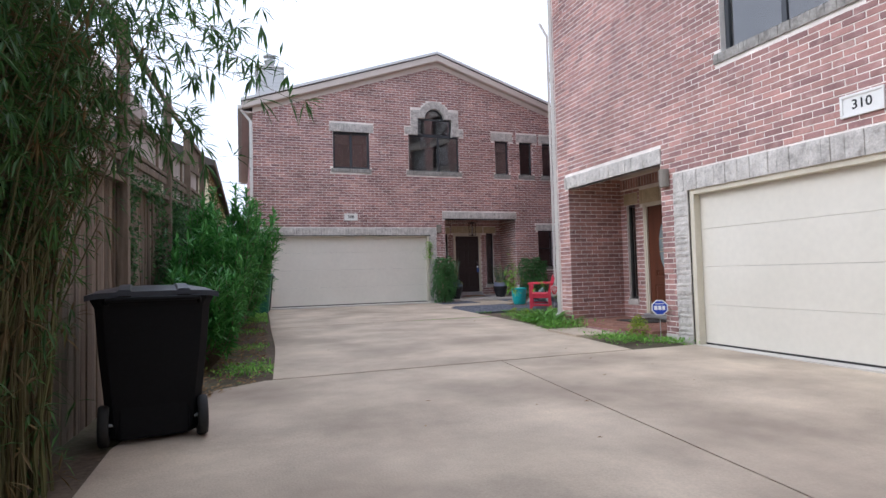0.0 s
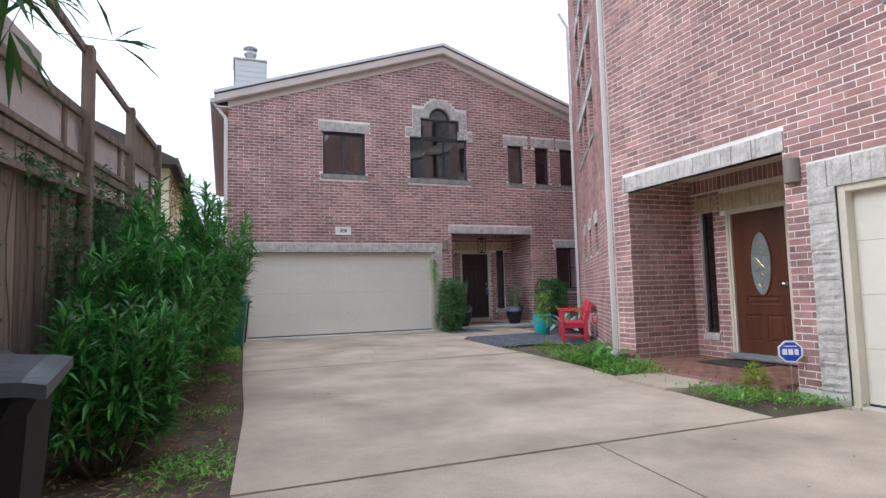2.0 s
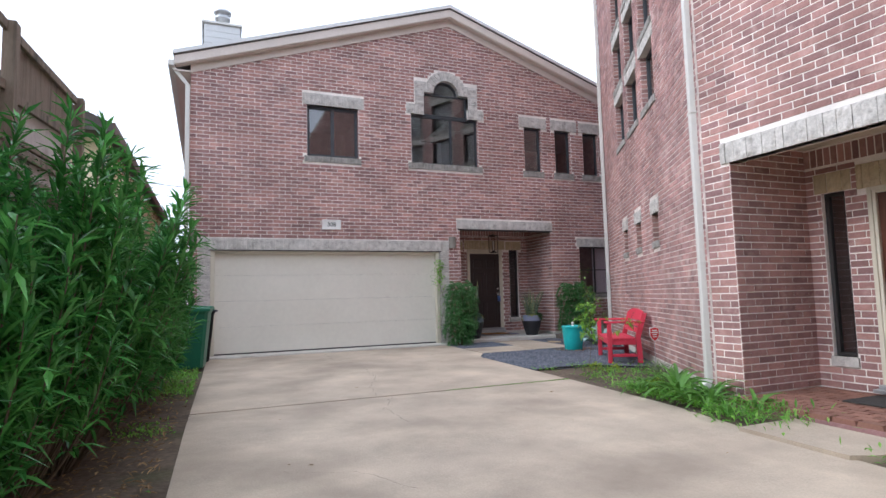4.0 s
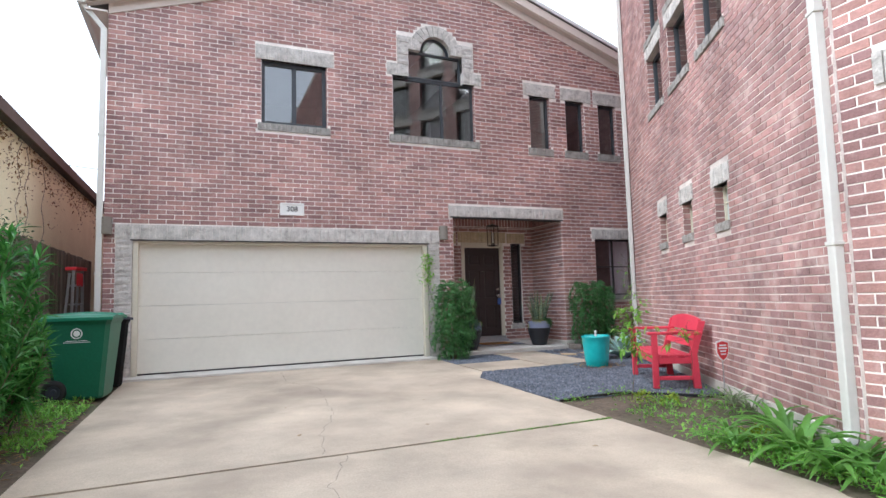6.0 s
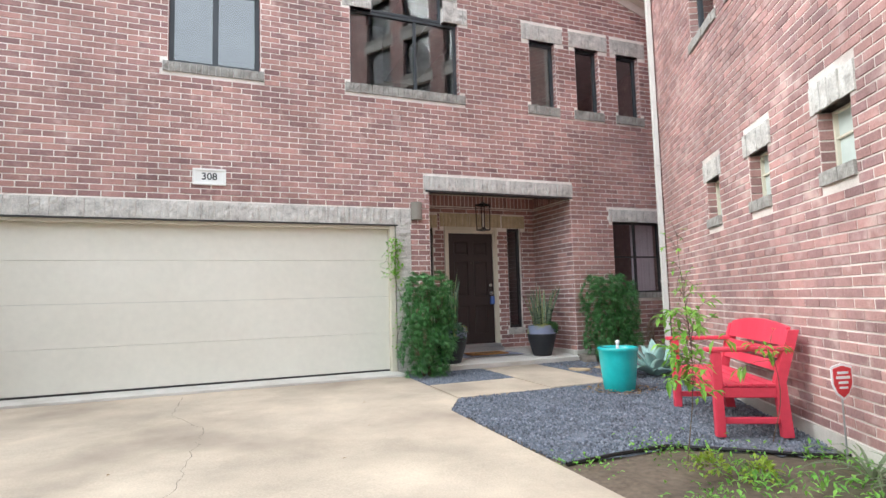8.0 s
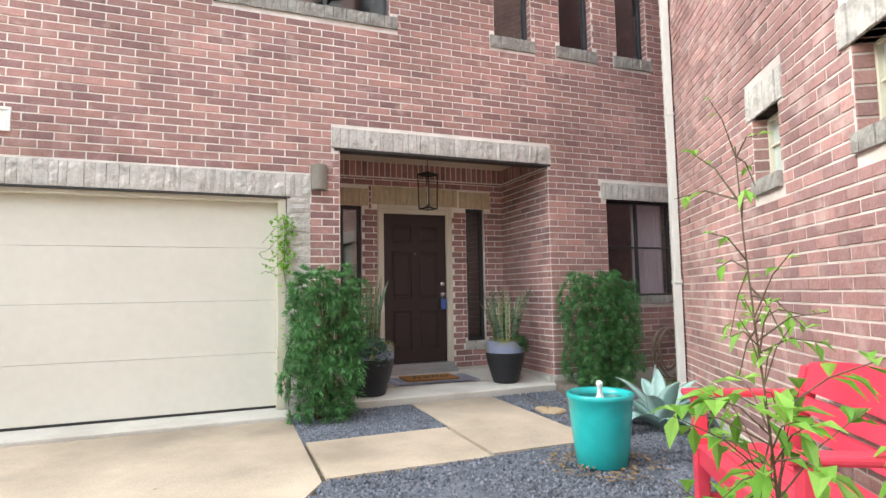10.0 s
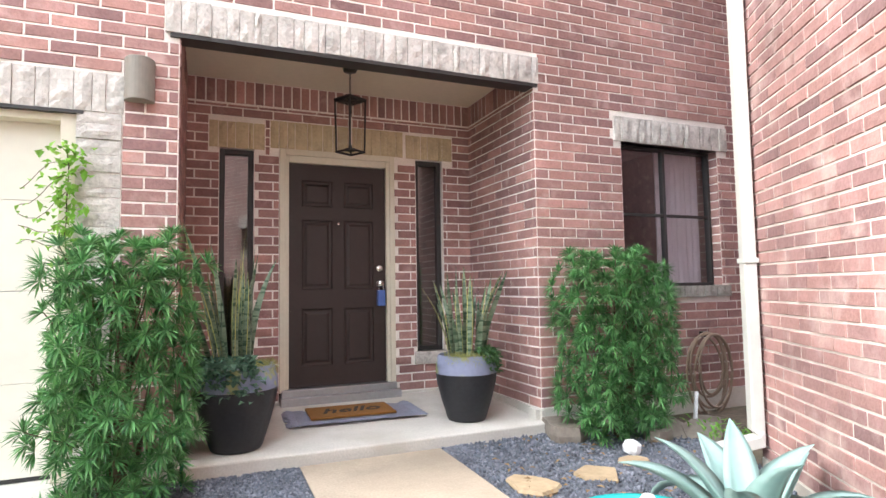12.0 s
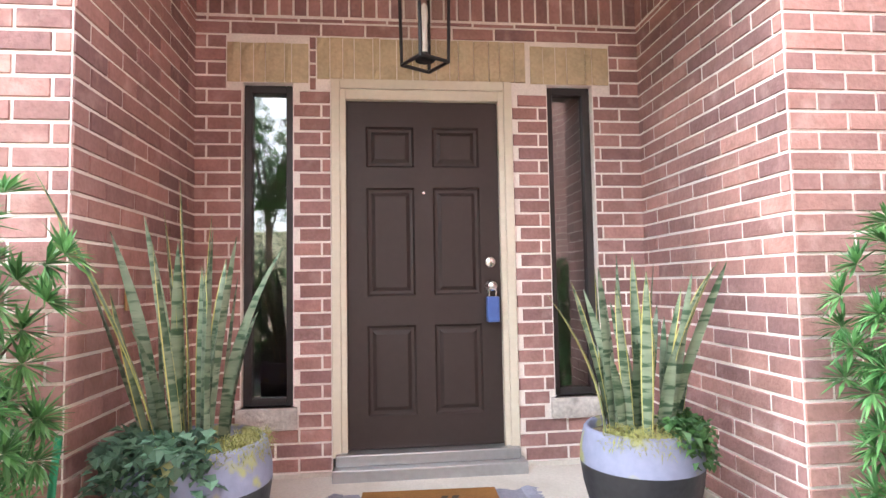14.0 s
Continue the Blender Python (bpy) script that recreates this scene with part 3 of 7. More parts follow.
# rooms behind the glass
M_CURTAIN = material("mauve_curtain", (0.74, 0.64, 0.69), 0.9, 0.12, 20, 3, 0.1)
bm = bmesh.new()
n = 40
rows = [[bm.verts.new(FRONT.at(11.62 + 0.52 * i / n, z, -0.24 - 0.022 * math.sin(i * 1.35) - 0.01 * math.sin(i * 0.5))) for i in range(n + 1)] for z in (1.0, 2.34)]
for i in range(n):
    bm.faces.new((rows[0][i], rows[0][i + 1], rows[1][i + 1], rows[1][i]))
tagged(link_mesh("curtain", bm, M_CURTAIN, smooth=True), "mauve pleated curtain drawn to one side", "curtain")
bm = bmesh.new()
for lo, hi in (((1.6, Y0 + 0.16, 2.75), (7.44, 22.5, 2.85)), ((7.44, Y1 + 0.17, 2.75), (10.36, 22.5, 2.85)), ((7.44, Y0 + 0.16, 2.93), (10.36, Y1 + 0.17, 3.0)), ((10.36, Y0 + 0.16, 2.75), (13.1, 22.5, 2.85)), ((6.6, Y0 + 0.17, 7.15), (8.0, 22.5, 7.2)), ((6.55, Y0 + 0.17, 5.9), (6.6, 22.5, 7.2)), ((8.0, Y0 + 0.17, 5.9), (8.05, 22.5, 7.2)), ((6.55, 22.4, 7.0), (8.05, 22.5, 7.2)), ((1.6, 22.4, -0.2), (13.1, 22.5, 7.0)), ((1.6, Y0 + 0.17, 5.9), (6.6, 22.4, 6.0)), ((8.0, Y0 + 0.17, 5.9), (13.1, 22.4, 6.0)),
               ((5.6, Y0 + 0.17, 2.86), (5.7, 22.4, 5.9)), ((8.7, Y0 + 0.17, 3.0), (8.8, 22.4, 5.9)), ((7.3, Y1 + 0.2, -0.2), (7.4, 22.4, 2.75)), ((10.35, Y0 + 0.17, -0.2), (10.45, 22.4, 2.75)), ((7.3, Y0 + 0.17, -0.3), (13.1, 22.4, -0.2)),
               ((1.6, Y0 + 1.5, -0.3), (7.3, Y0 + 1.6, 2.75))):
    box(bm, lo, hi)
tagged(link_mesh("interior_wall", bm, M_ROOM), "dim inner walls and floors behind the windows", "wall", kind="structure")
tagged(link_mesh("wall_side", boxes(((XL, Y0 + 0.16, -0.3), (XL + 0.15, 32, ZE)), ((XR - 0.15, Y0 + 0.16, -0.3), (XR, 32, ZE)), ((XL, 31.9, -0.3), (XR, 32, ZE)), ((XL, 31.9, ZE), (XR, 32, ZE + .1))), M_BRICKS), "plain brick side and rear walls of the house", "wall", kind="structure")

# roof, fascia, gutters, chimney
bm = bmesh.new()
K = (ZA - ZE) / (XA - XL)


def rake(bm, y0, y1, drop0, drop1, xl, xr):
    """Two sloping boards that meet at the ridge."""
    for x0, x1 in ((xl, XA), (XA, xr)):
        z = lambda x: ZA - K * abs(x - XA)
        vs = [[bm.verts.new((x, y, z(x) + d)) for x, d in ((x0, drop0), (x1, drop0), (x1, drop1), (x0, drop1))] for y in (y0, y1)]
        bm.faces.new(vs[0])
        bm.faces.new(vs[1][::-1])
        for i in range(4):
            j = (i + 1) % 4
            bm.faces.new((vs[0][j], vs[0][i], vs[1][i], vs[1][j]))
    return bm


roof = tagged(new("roof"), "low gabled shingle roof with tan rake boards", "roof", kind="structure")
part("shingles", rake(bm, Y0 - 0.2, 32.2, 0.30, 0.41, XL - 0.32, XR + 0.32), M_ROOF, roof)
part("rake_board", rake(bmesh.new(), Y0 - 0.19, Y0 - 0.16, 0.12, 0.345, XL - 0.3, XR + 0.3), M_FASCIA, roof)
part("rake_trim", rake(bmesh.new(), Y0 - 0.225, Y0 - 0.192, 0.335, 0.415, XL - 0.33, XR + 0.33), M_SIDING, roof)
part("rake_soffit", rake(bmesh.new(), Y0 - 0.16, Y0 - 0.03, 0.10, 0.13, XL - 0.28, XR + 0.28), M_FASCIA, roof)
part("frieze_board", rake(bmesh.new(), Y0 - 0.028, Y0 - 0.001, -0.06, 0.11, XL, XR), M_FASCIA, roof)
part("eave_soffit", boxes(((XL - 0.3, Y0 - 0.16, ZE - 0.10), (XL, 32, ZE - 0.07)), ((XR, Y0 - 0.16, ZE - 0.10), (XR + 0.3, 32, ZE - 0.07))), M_FASCIA, roof)
bm = bmesh.new()
for x0, x1 in ((XL - 0.42, XL - 0.30), (XR + 0.30, XR + 0.42)):
    box(bm, (x0, Y0 - 0.2, ZE - 0.02), (x1, 32, ZE + 0.11), 0.02)
part("gutter", bm, M_GUTTER, roof)


def downspout(pts, w=0.085, d=0.065, turn=0.0, label="", bands=()):
    """A square metal pipe along points, with elbows and straps."""
    ob = thing("downspout", pts[-1], 0, label, "downspout", kind="structure")
    o = Vector(pts[-1])
    bm = bmesh.new()
    prev = None
    c, s = math.cos(radians(turn)), math.sin(radians(turn))
    P = [Vector(p) for p in pts]
    for i, p in enumerate(P):
        t = (P[min(i + 1, len(P) - 1)] - P[max(i - 1, 0)]).normalized()
        side = Vector((c, s, 0))
        up = t.cross(side).normalized()
        ring = [bm.verts.new(p - o + side * a * w / 2 + up * b * d / 2) for a, b in ((-1, -.8), (-.8, -1), (.8, -1), (1, -.8), (1, .8), (.8, 1), (-.8, 1), (-1, .8))]
        if prev:
            for k in range(8):
                bm.faces.new((prev[k], prev[(k + 1) % 8], ring[(k + 1) % 8], ring[k]))
        prev = ring
    part("pipe", bm, M_GUTTER, ob)
    for z in bands:
        bm = bmesh.new()
        m = pose(P[1].x - o.x, P[1].y - o.y, z - o.z, 0, 0, turn)
        box(bm, (-w / 2 - 0.012, -d / 2 - 0.006, -0.015), (w / 2 + 0.012, d / 2 + 0.006, 0.015), 0.002, m)
        part("strap", bm, M_GUTTER, ob)
    return ob


downspout([(XL - 0.34, Y0 - 0.1, ZE), (XL - 0.05, Y0 - 0.06, ZE - 0.35), (XL - 0.05, Y0 - 0.06, 0.12), (XL - 0.05, Y0 - 0.25, 0.03)], label="grey metal downspout on the house corner", bands=(1.6, 3.8))
chimney = thing("chimney", (1.55, Y0 + 2.7, 5.95), 0, "white lap-sided chimney with a metal flue cap", "chimney", kind="structure")
part("core", boxes(((0.2, 0.02, 0), (1.08, 0.98, 2.30))), M_SIDING, chimney)
for k in range(14):
    bm = bmesh.new()
    z = 0.16 * k
    for a, b, c, d in ((0.17, 0.0, 1.11, 0.02), (0.17, 0.98, 1.11, 1.0), (0.17, 0.0, 0.2, 1.0), (1.08, 0.0, 1.11, 1.0)):
        box(bm, (a, b, z), (c, d, z + 0.154), 0.003)
    part("siding_board", bm, M_SIDING, chimney)
part("cap", boxes(((0.15, -0.03, 2.28), (1.13, 1.03, 2.34)), bevel=0.01), M_GUTTER, chimney)
part("flue", lathe([(0.16, 2.34), (0.16, 2.62), (0.19, 2.63), (0.2, 2.70), (0.14, 2.72), (0.14, 2.78), (0.22, 2.80), (0.22, 2.86), (0.0, 2.9)], 20, m=Matrix.Translation((0.66, 0.5, 0))), M_STEEL, chimney, "dark metal flue with a rain cap", True)

# garage door
def garage_door(name, at, turn, width, height, label):
    ob = thing(name, at, turn, label, "garage door", kind="structure")
    n = 4
    h = height / n
    for k in range(n):
        part("panel", boxes(((0, 0, k * h + 0.0012), (width, 0.045, (k + 1) * h - 0.0012)), bevel=0.004), M_GARAGE, ob)
    part("bottom_seal", boxes(((0.01, 0.004, -0.024), (width - 0.01, 0.04, 0.002)), bevel=0.004), M_DARKFRAME, ob, "black rubber seal")
    return ob


garage_door("door_1", (2.01, Y0 + 0.14, 0.004), 0, 4.92, 2.15, "cream sectional garage door, closed and plain")
trim = tagged(new("garage_trim"), "cream wooden stop around the garage door", "trim", kind="structure")
part("side_stop", boxes(((1.937, Y0 + 0.02, -0.02), (2.02, Y0 + 0.138, 2.143)), bevel=0.004), M_TRIM, trim)
part("side_stop", boxes(((6.92, Y0 + 0.02, -0.02), (7.003, Y0 + 0.138, 2.143)), bevel=0.004), M_TRIM, trim)
part("head_stop", boxes(((2.02, Y0 + 0.03, 2.085), (6.92, Y0 + 0.138, 2.143)), bevel=0.004), M_TRIM, trim)

# dark strip that draws the shadow line below the garage lintel
tagged(link_mesh("lintel_underline", boxes(((1.9, Y0 - 0.014, 2.128), (7.04, Y0 + 0.028, 2.147))), M_DARKFRAME), "dark strip drawn as the shadow gap under the garage lintel", "lintel", kind="structure")

def porch_floor_height(y):
    """The slab falls a little from the door to its front edge."""
    return 0.015 + 0.06 * (y - 18.53) / 1.35


def porch_slab():
    bm = boxes(((7.555, 18.53, -0.2), (10.16, 19.88, 0.015)), bevel=0.012)
    for v in bm.verts:
        if v.co.z > -0.05:
            v.co.z += porch_floor_height(v.co.y) - 0.015
    return bm


# porch alcove
AL, AR, AZ = 7.555, 10.16, 2.885
LEFT = Plane(AL, Y0, 0, 1)
RIGHT = Plane(AR, Y1, 0, -1)
BHOLES = [(7.815, 8.095, 0.455, 2.285), (8.31, 9.365, 0.0, 2.31), (9.585, 9.865, 0.455, 2.305)]
BSTONES = [(7.73, 8.185, 2.287, 2.515), (8.23, 9.455, 2.312, 2.555), (9.485, 9.972, 2.307, 2.535), (7.79, 8.12, 0.34, 0.455), (9.555, 9.895, 0.34, 0.455)]
wall_porch = backing("wall_porch", BACK, AL - 0.2, AR + 0.2, -0.2, AZ, BHOLES, 0.16, M_MORTAR, "red brick porch wall around the front door")
cheek_left = tagged(link_mesh("wall_porch_west", boxes(((AL - 0.2, Y0 + 0.16, -0.2), (AL, Y1 + 0.16, AZ)), ((AL - 0.2, Y0 + 0.01, -0.2), (AL - 0.001, Y0 + 0.16, AZ))), M_MORTAR), "red brick side wall of the porch", "wall", kind="structure")
cheek_right = tagged(link_mesh("wall_porch_east", boxes(((AR, Y0 + 0.16, -0.2), (AR + 0.2, Y1 + 0.16, AZ)), ((AR + 0.001, Y0 + 0.01, -0.2), (AR + 0.2, Y0 + 0.16, AZ))), M_MORTAR), "red brick side wall of the porch", "wall", kind="structure")
tagged(link_mesh("ceiling", boxes(((AL - 0.2, Y0 + 0.13, AZ), (AR + 0.2, Y1 + 0.16, AZ + 0.05))), M_SOFFIT), "tan painted porch ceiling", "ceiling", kind="structure")
tagged(link_mesh("porch_slab", porch_slab(), M_SLAB), "pale worn concrete porch slab", "porch", kind="structure")
tagged(link_mesh("foundation", boxes(((10.1, Y0 - 0.012, -0.25), (13.2, Y0 + 0.1, 0.1)), ((7.25, Y0 - 0.012, -0.25), (AL, Y0 + 0.1, 0.1)), ((AR - 0.018, 18.6, -0.1), (AR + 0.02, Y1, 0.098)), ((AL - 0.02, 18.62, -0.1), (AL + 0.014, Y1, 0.098)), ((AL + 0.014, Y1 - 0.014, 0.0), (AR - 0.018, Y1 + 0.02, 0.098)), bevel=0.004), M_SLAB), "exposed concrete foundation strip", "foundation", kind="structure")
for (u0, u1, v0, v1), sill in zip(BSTONES, (0, 0, 0, 1, 1)):
    if sill:
        stone_blocks("window_sill", BACK, u0, u1, v0, v1, -0.12, 0.04, 0.4, mat=M_STONE, seed=8, label="pale limestone sill under a sidelight", category="sill")
    else:
        stone_blocks("sidelight_lintel" if u1 - u0 < 0.6 else "door_lintel", BACK, u0, u1, v0, v1, -0.12, 0.015, 0.075, mat=M_STONE_WARM, seed=9, rough=0.004, label="ribbed limestone lintel, warm bounced light in its colour")
for i, u in enumerate((7.815, 9.585)):
    window("window_%d" % (9 + i), BACK, u, u + 0.28, 0.455, 2.285 + 0.02 * i, "tall narrow dark sidelight beside the front door", frame_w=0.045, inset=0.05, mat=M_DARKFRAME)

# front door
M_DOOR = material("brown_door_paint", (0.034, 0.023, 0.021), 0.5, 0.12, 30, 3, 0.12)
M_CHROME = material("satin_chrome", (0.75, 0.75, 0.74), 0.22, 0.05, 30, 3, 0.0, metal=1.0)
M_LOCKBLUE = material("blue_lockbox", (0.07, 0.13, 0.36), 0.5, 0.1, 30, 3, 0.05)


def panel_door(name, pl, u0, u1, v0, v1, mat, panels, label):
    """A panelled door: stiles, rails and raised fields."""
    ob = tagged(new(name), label, "door", kind="structure")
    bm = bmesh.new()
    W, H = u1 - u0, v1 - v0
    plane_box(bm, pl, u0, u1, v0, v1, -0.075, -0.055)
    us = sorted({0, 1, *[c for p in panels for c in p[:2]]})
    vs = sorted({0, 1, *[c for p in panels for c in p[2:]]})
    for a, b in zip(us, us[1:]):
        for c, d in zip(vs, vs[1:]):
            if not any(p[0] <= a and b <= p[1] and p[2] <= c and d <= p[3] for p in panels):
                plane_box(bm, pl, u0 + a * W, u0 + b * W, v0 + c * H, v0 + d * H, -0.055, -0.032)
    part("leaf", bm, mat, ob)
    for a, b, c, d in panels:
        bm = bmesh.new()
        lo = [(u0 + a * W, v0 + c * H), (u0 + b * W, v0 + c * H), (u0 + b * W, v0 + d * H), (u0 + a * W, v0 + d * H)]
        rings = []
        for inset, w in ((0.0, -0.032), (0.012, -0.046), (0.028, -0.048), (0.05, -0.036)):
            cu, cv = (lo[0][0] + lo[2][0]) / 2, (lo[0][1] + lo[2][1]) / 2
            rings.append([bm.verts.new(pl.at(x + math.copysign(inset, cu - x), y + math.copysign(inset, cv - y), w)) for x, y in lo])
        for r, q in zip(rings, rings[1:]):
            for i in range(4):
                bm.faces.new((r[i], r[(i + 1) % 4], q[(i + 1) % 4], q[i]))
        bm.faces.new(rings[-1])
        part("field", bm, mat, ob)
    return ob


SIX = [(x, x + 0.31, a, b) for x in (0.13, 0.56) for a, b in ((0.09, 0.345), (0.43, 0.745), (0.805, 0.925))]
front_door = panel_door("door_2", BACK, 8.39, 9.285, 0.20, 2.195, M_DOOR, SIX, "dark brown six-panel front door, closed")
bm = bmesh.new()
for u0, u1, v0, v1, w in ((8.31, 8.36, 0.17, 2.31, 0.022), (8.36, 8.392, 0.17, 2.26, 0.008), (9.315, 9.365, 0.17, 2.31, 0.022), (9.283, 9.315, 0.17, 2.26, 0.008), (8.36, 9.315, 2.255, 2.31, 0.022), (8.392, 9.283, 2.195, 2.255, 0.008)):
    plane_box(bm, BACK, u0, u1, v0, v1, -0.12, w, 0.004)
part("door_frame", bm, M_TRIM, front_door, "cream painted door frame")
part("threshold", boxes(((8.315, Y1 - 0.12, 0.06), (9.385, Y1 + 0.1, 0.135)), ((8.33, Y1 - 0.06, 0.135), (9.36, Y1 + 0.1, 0.196)), bevel=0.006), M_STEEL, front_door, "worn grey metal threshold")
turn_out = pose(0, 0, 0, 90, 0, 0)
part("deadbolt", lathe([(0.0, 0.0), (0.032, 0.0), (0.032, 0.014), (0.024, 0.02), (0.0, 0.022)], 20, m=Matrix.Translation((9.222, Y1 + 0.032, 1.245)) @ turn_out), M_CHROME, front_door, "round satin chrome deadbolt", True)
part("knob", lathe([(0.0, 0.0), (0.034, 0.0), (0.034, 0.008), (0.014, 0.012), (0.013, 0.03), (0.027, 0.04), (0.031, 0.055), (0.024, 0.068), (0.0, 0.072)], 20, m=Matrix.Translation((9.222, Y1 + 0.032, 1.105)) @ turn_out), M_CHROME, front_door, "round satin chrome knob", True)
lockbox = tagged(link_mesh("key_lockbox", boxes(((9.186, Y1 - 0.055, 0.9), (9.258, Y1 - 0.002, 1.045)), bevel=0.008), M_LOCKBLUE), "blue key lockbox hanging from the door knob", "lockbox")
part("shackle", tube([(9.202, Y1 - 0.03, 1.035), (9.202, Y1 - 0.03, 1.105), (9.222, Y1 - 0.03, 1.13), (9.242, Y1 - 0.03, 1.105), (9.242, Y1 - 0.03, 1.035)], 0.005), M_CHROME, lockbox)
part("peephole", lathe([(0.0, 0), (0.008, 0), (0.008, 0.006), (0, 0.007)], 12, m=Matrix.Translation((8.838, Y1 + 0.032, 1.655)) @ turn_out), M_CHROME, front_door)

# ---- house 310: garage side along the drive, and the skewed wall behind it ----
X3 = 7.265
SIDE = Plane(X3, 11.02, 0, -1)
su = lambda y: 11.02 - y
SH = [(su(10.66), su(8.05), -0.4, 2.48), (su(7.50), su(2.55), -0.4, 1.99), (su(6.79), su(5.05), 3.75, 5.0)]
SS = [(su(10.76), su(8.02), 2.48, 2.71), (su(7.79), su(7.5), -0.4, 1.99), (su(2.55), su(2.26), -0.4, 1.99), (su(7.78), su(2.24), 1.99, 2.27), (su(6.9), su(4.95), 3.62, 3.75), (su(6.9), su(4.95), 5.0, 5.25)]
wall_310 = backing("wall_east", SIDE, 0, 16.0, -0.45, 10.3, SH, 0.16, M_MORTAR, "tall red brick house wall with pale mortar")
stone_blocks("porch_lintel", SIDE, su(10.76), su(8.02), 2.48, 2.71, -0.12, 0.03, 0.085, seed=21, label="rough grey limestone lintel over the porch")
stone_blocks("garage_jamb", SIDE, su(7.79), su(7.5), gz(7.5), 1.99, -0.16, 0.018, 0.09, across=False, seed=22, label="stacked pale limestone jamb beside the garage door", category="jamb")
stone_blocks("garage_jamb", SIDE, su(2.55), su(2.26), gz(2.5), 1.99, -0.16, 0.018, 0.09, across=False, seed=23, label="stacked pale limestone jamb beside the garage door", category="jamb")
stone_blocks("garage_lintel", SIDE, su(7.78), su(2.24), 1.99, 2.27, -0.12, 0.02, 0.095, seed=24, label="long rough grey limestone lintel over the garage door")
stone_blocks("window_sill", SIDE, su(6.9), su(4.95), 3.62, 3.75, -0.13, 0.035, 0.08, mat=M_STONE_SILL, seed=25, label="grey rock-faced stone sill under a window", category="sill")
stone_blocks("window_lintel", SIDE, su(6.9), su(4.95), 5.0, 5.25, -0.13, 0.022, 0.09, seed=26, label="rough limestone lintel over a window")
window("window_11", SIDE, su(6.79), su(5.05), 3.75, 5.0, "grey framed sliding upstairs window", bars=(0.5,), frame_w=0.06)
garage_door("door_3", (X3 + 0.14, 7.43, -0.205), -90, 4.82, 2.16, "cream sectional garage door, closed and plain")
trim3 = tagged(new("garage_trim"), "cream wooden stop around the garage door", "trim", kind="structure")
part("side_stop", boxes(((X3 + 0.02, 7.42, -0.26), (X3 + 0.138, 7.498, 2.0)), bevel=0.004), M_TRIM, trim3)
part("side_stop", boxes(((X3 + 0.02, 2.555, -0.3), (X3 + 0.138, 2.625, 2.0)), bevel=0.004), M_TRIM, trim3)
part("head_stop", boxes(((X3 + 0.02, 2.625, 1.92), (X3 + 0.138, 7.42, 1.99)), bevel=0.004), M_TRIM, trim3)
tagged(link_mesh("garage_apron", boxes(((X3 - 0.03, 2.5, -0.45), (X3 + 0.3, 7.5, -0.228)), bevel=0.006), M_SLAB), "pale concrete sill of the garage", "apron", kind="structure")

# its porch
PX, PZ = 8.5, 2.7
PB = Plane(PX, 10.66, 0, -1)
pu = lambda y: 10.66 - y
PHOLES = [(pu(10.48), pu(10.22), 0.28, 2.15), (pu(9.98), pu(8.94), -0.2, 2.13)]
PSTONES = [(pu(10.56), pu(10.14), 2.15, 2.38), (pu(10.08), pu(8.82), 2.13, 2.40), (pu(10.5), pu(10.2), 0.17, 0.28)]
wall_porch3 = backing("wall_porch_310", PB, 0, 2.61, -0.4, PZ, PHOLES, 0.16, M_MORTAR, "red brick porch wall around a wooden door")
PN = Plane(X3, 10.66, 1, 0)
PS = Plane(PX, 8.05, -1, 0)
porch_n = tagged(link_mesh("wall_porch_north", boxes(((X3 + 0.16, 10.66, -0.4), (PX + 0.16, 10.86, PZ))), M_MORTAR), "red brick side wall of the porch", "wall", kind="structure")
porch_s = tagged(link_mesh("wall_porch_south", boxes(((X3 + 0.16, 7.85, -0.4), (PX + 0.16, 8.05, PZ))), M_MORTAR), "red brick side wall of the porch", "wall", kind="structure")
tagged(link_mesh("ceiling", boxes(((X3 + 0.13, 7.85, PZ), (PX + 0.16, 10.86, PZ + 0.05))), M_SOFFIT), "tan painted porch ceiling", "ceiling", kind="structure")
for (u0, u1, v0, v1), sill in zip(PSTONES, (0, 0, 1)):
    stone_blocks("window_sill" if sill else "door_lintel", PB, u0, u1, v0, v1, -0.12, 0.04 if sill else 0.015, 0.4 if sill else 0.08, mat=M_STONE if sill else M_STONE_WARM, seed=28, label="pale limestone sill under a sidelight" if sill else "ribbed limestone lintel, warm bounced light in its colour", category="sill" if sill else "lintel")
window("window_12", PB, pu(10.48), pu(10.22), 0.28, 2.15, "tall narrow dark sidelight beside a wooden door", frame_w=0.045, inset=0.05, mat=M_DARKFRAME)
M_REDWOOD = material("stained_mahogany", (0.085, 0.030, 0.017), 0.35, 0.25, 30, 2, 0.1, tint=(0.12, 0.042, 0.022), stretch=(4, 4, 0.5))
DU0, DU1, DV0, DV1 = pu(9.90), pu(9.02), 0.03, 2.06
door3 = panel_door("door_4", PB, DU0, DU1, DV0, DV1, M_REDWOOD, [(0.14, 0.46, 0.08, 0.27), (0.54, 0.86, 0.08, 0.27), (0.2, 0.8, 0.34, 0.40)], "glossy mahogany door with an oval leaded glass, closed")
bm = bmesh.new()
for u0, u1, v0, v1, w in ((DU0 - 0.08, DU0 - 0.035, -0.05, 2.13, 0.022), (DU0 - 0.035, DU0, -0.05, 2.1, 0.008), (DU1, DU1 + 0.035, -0.05, 2.1, 0.008), (DU1 + 0.035, DU1 + 0.08, -0.05, 2.13, 0.022), (DU0 - 0.035, DU1 + 0.035, 2.09, 2.13, 0.022), (DU0, DU1, 2.06, 2.09, 0.008)):
    plane_box(bm, PB, u0, u1, v0, v1, -0.12, w, 0.004)
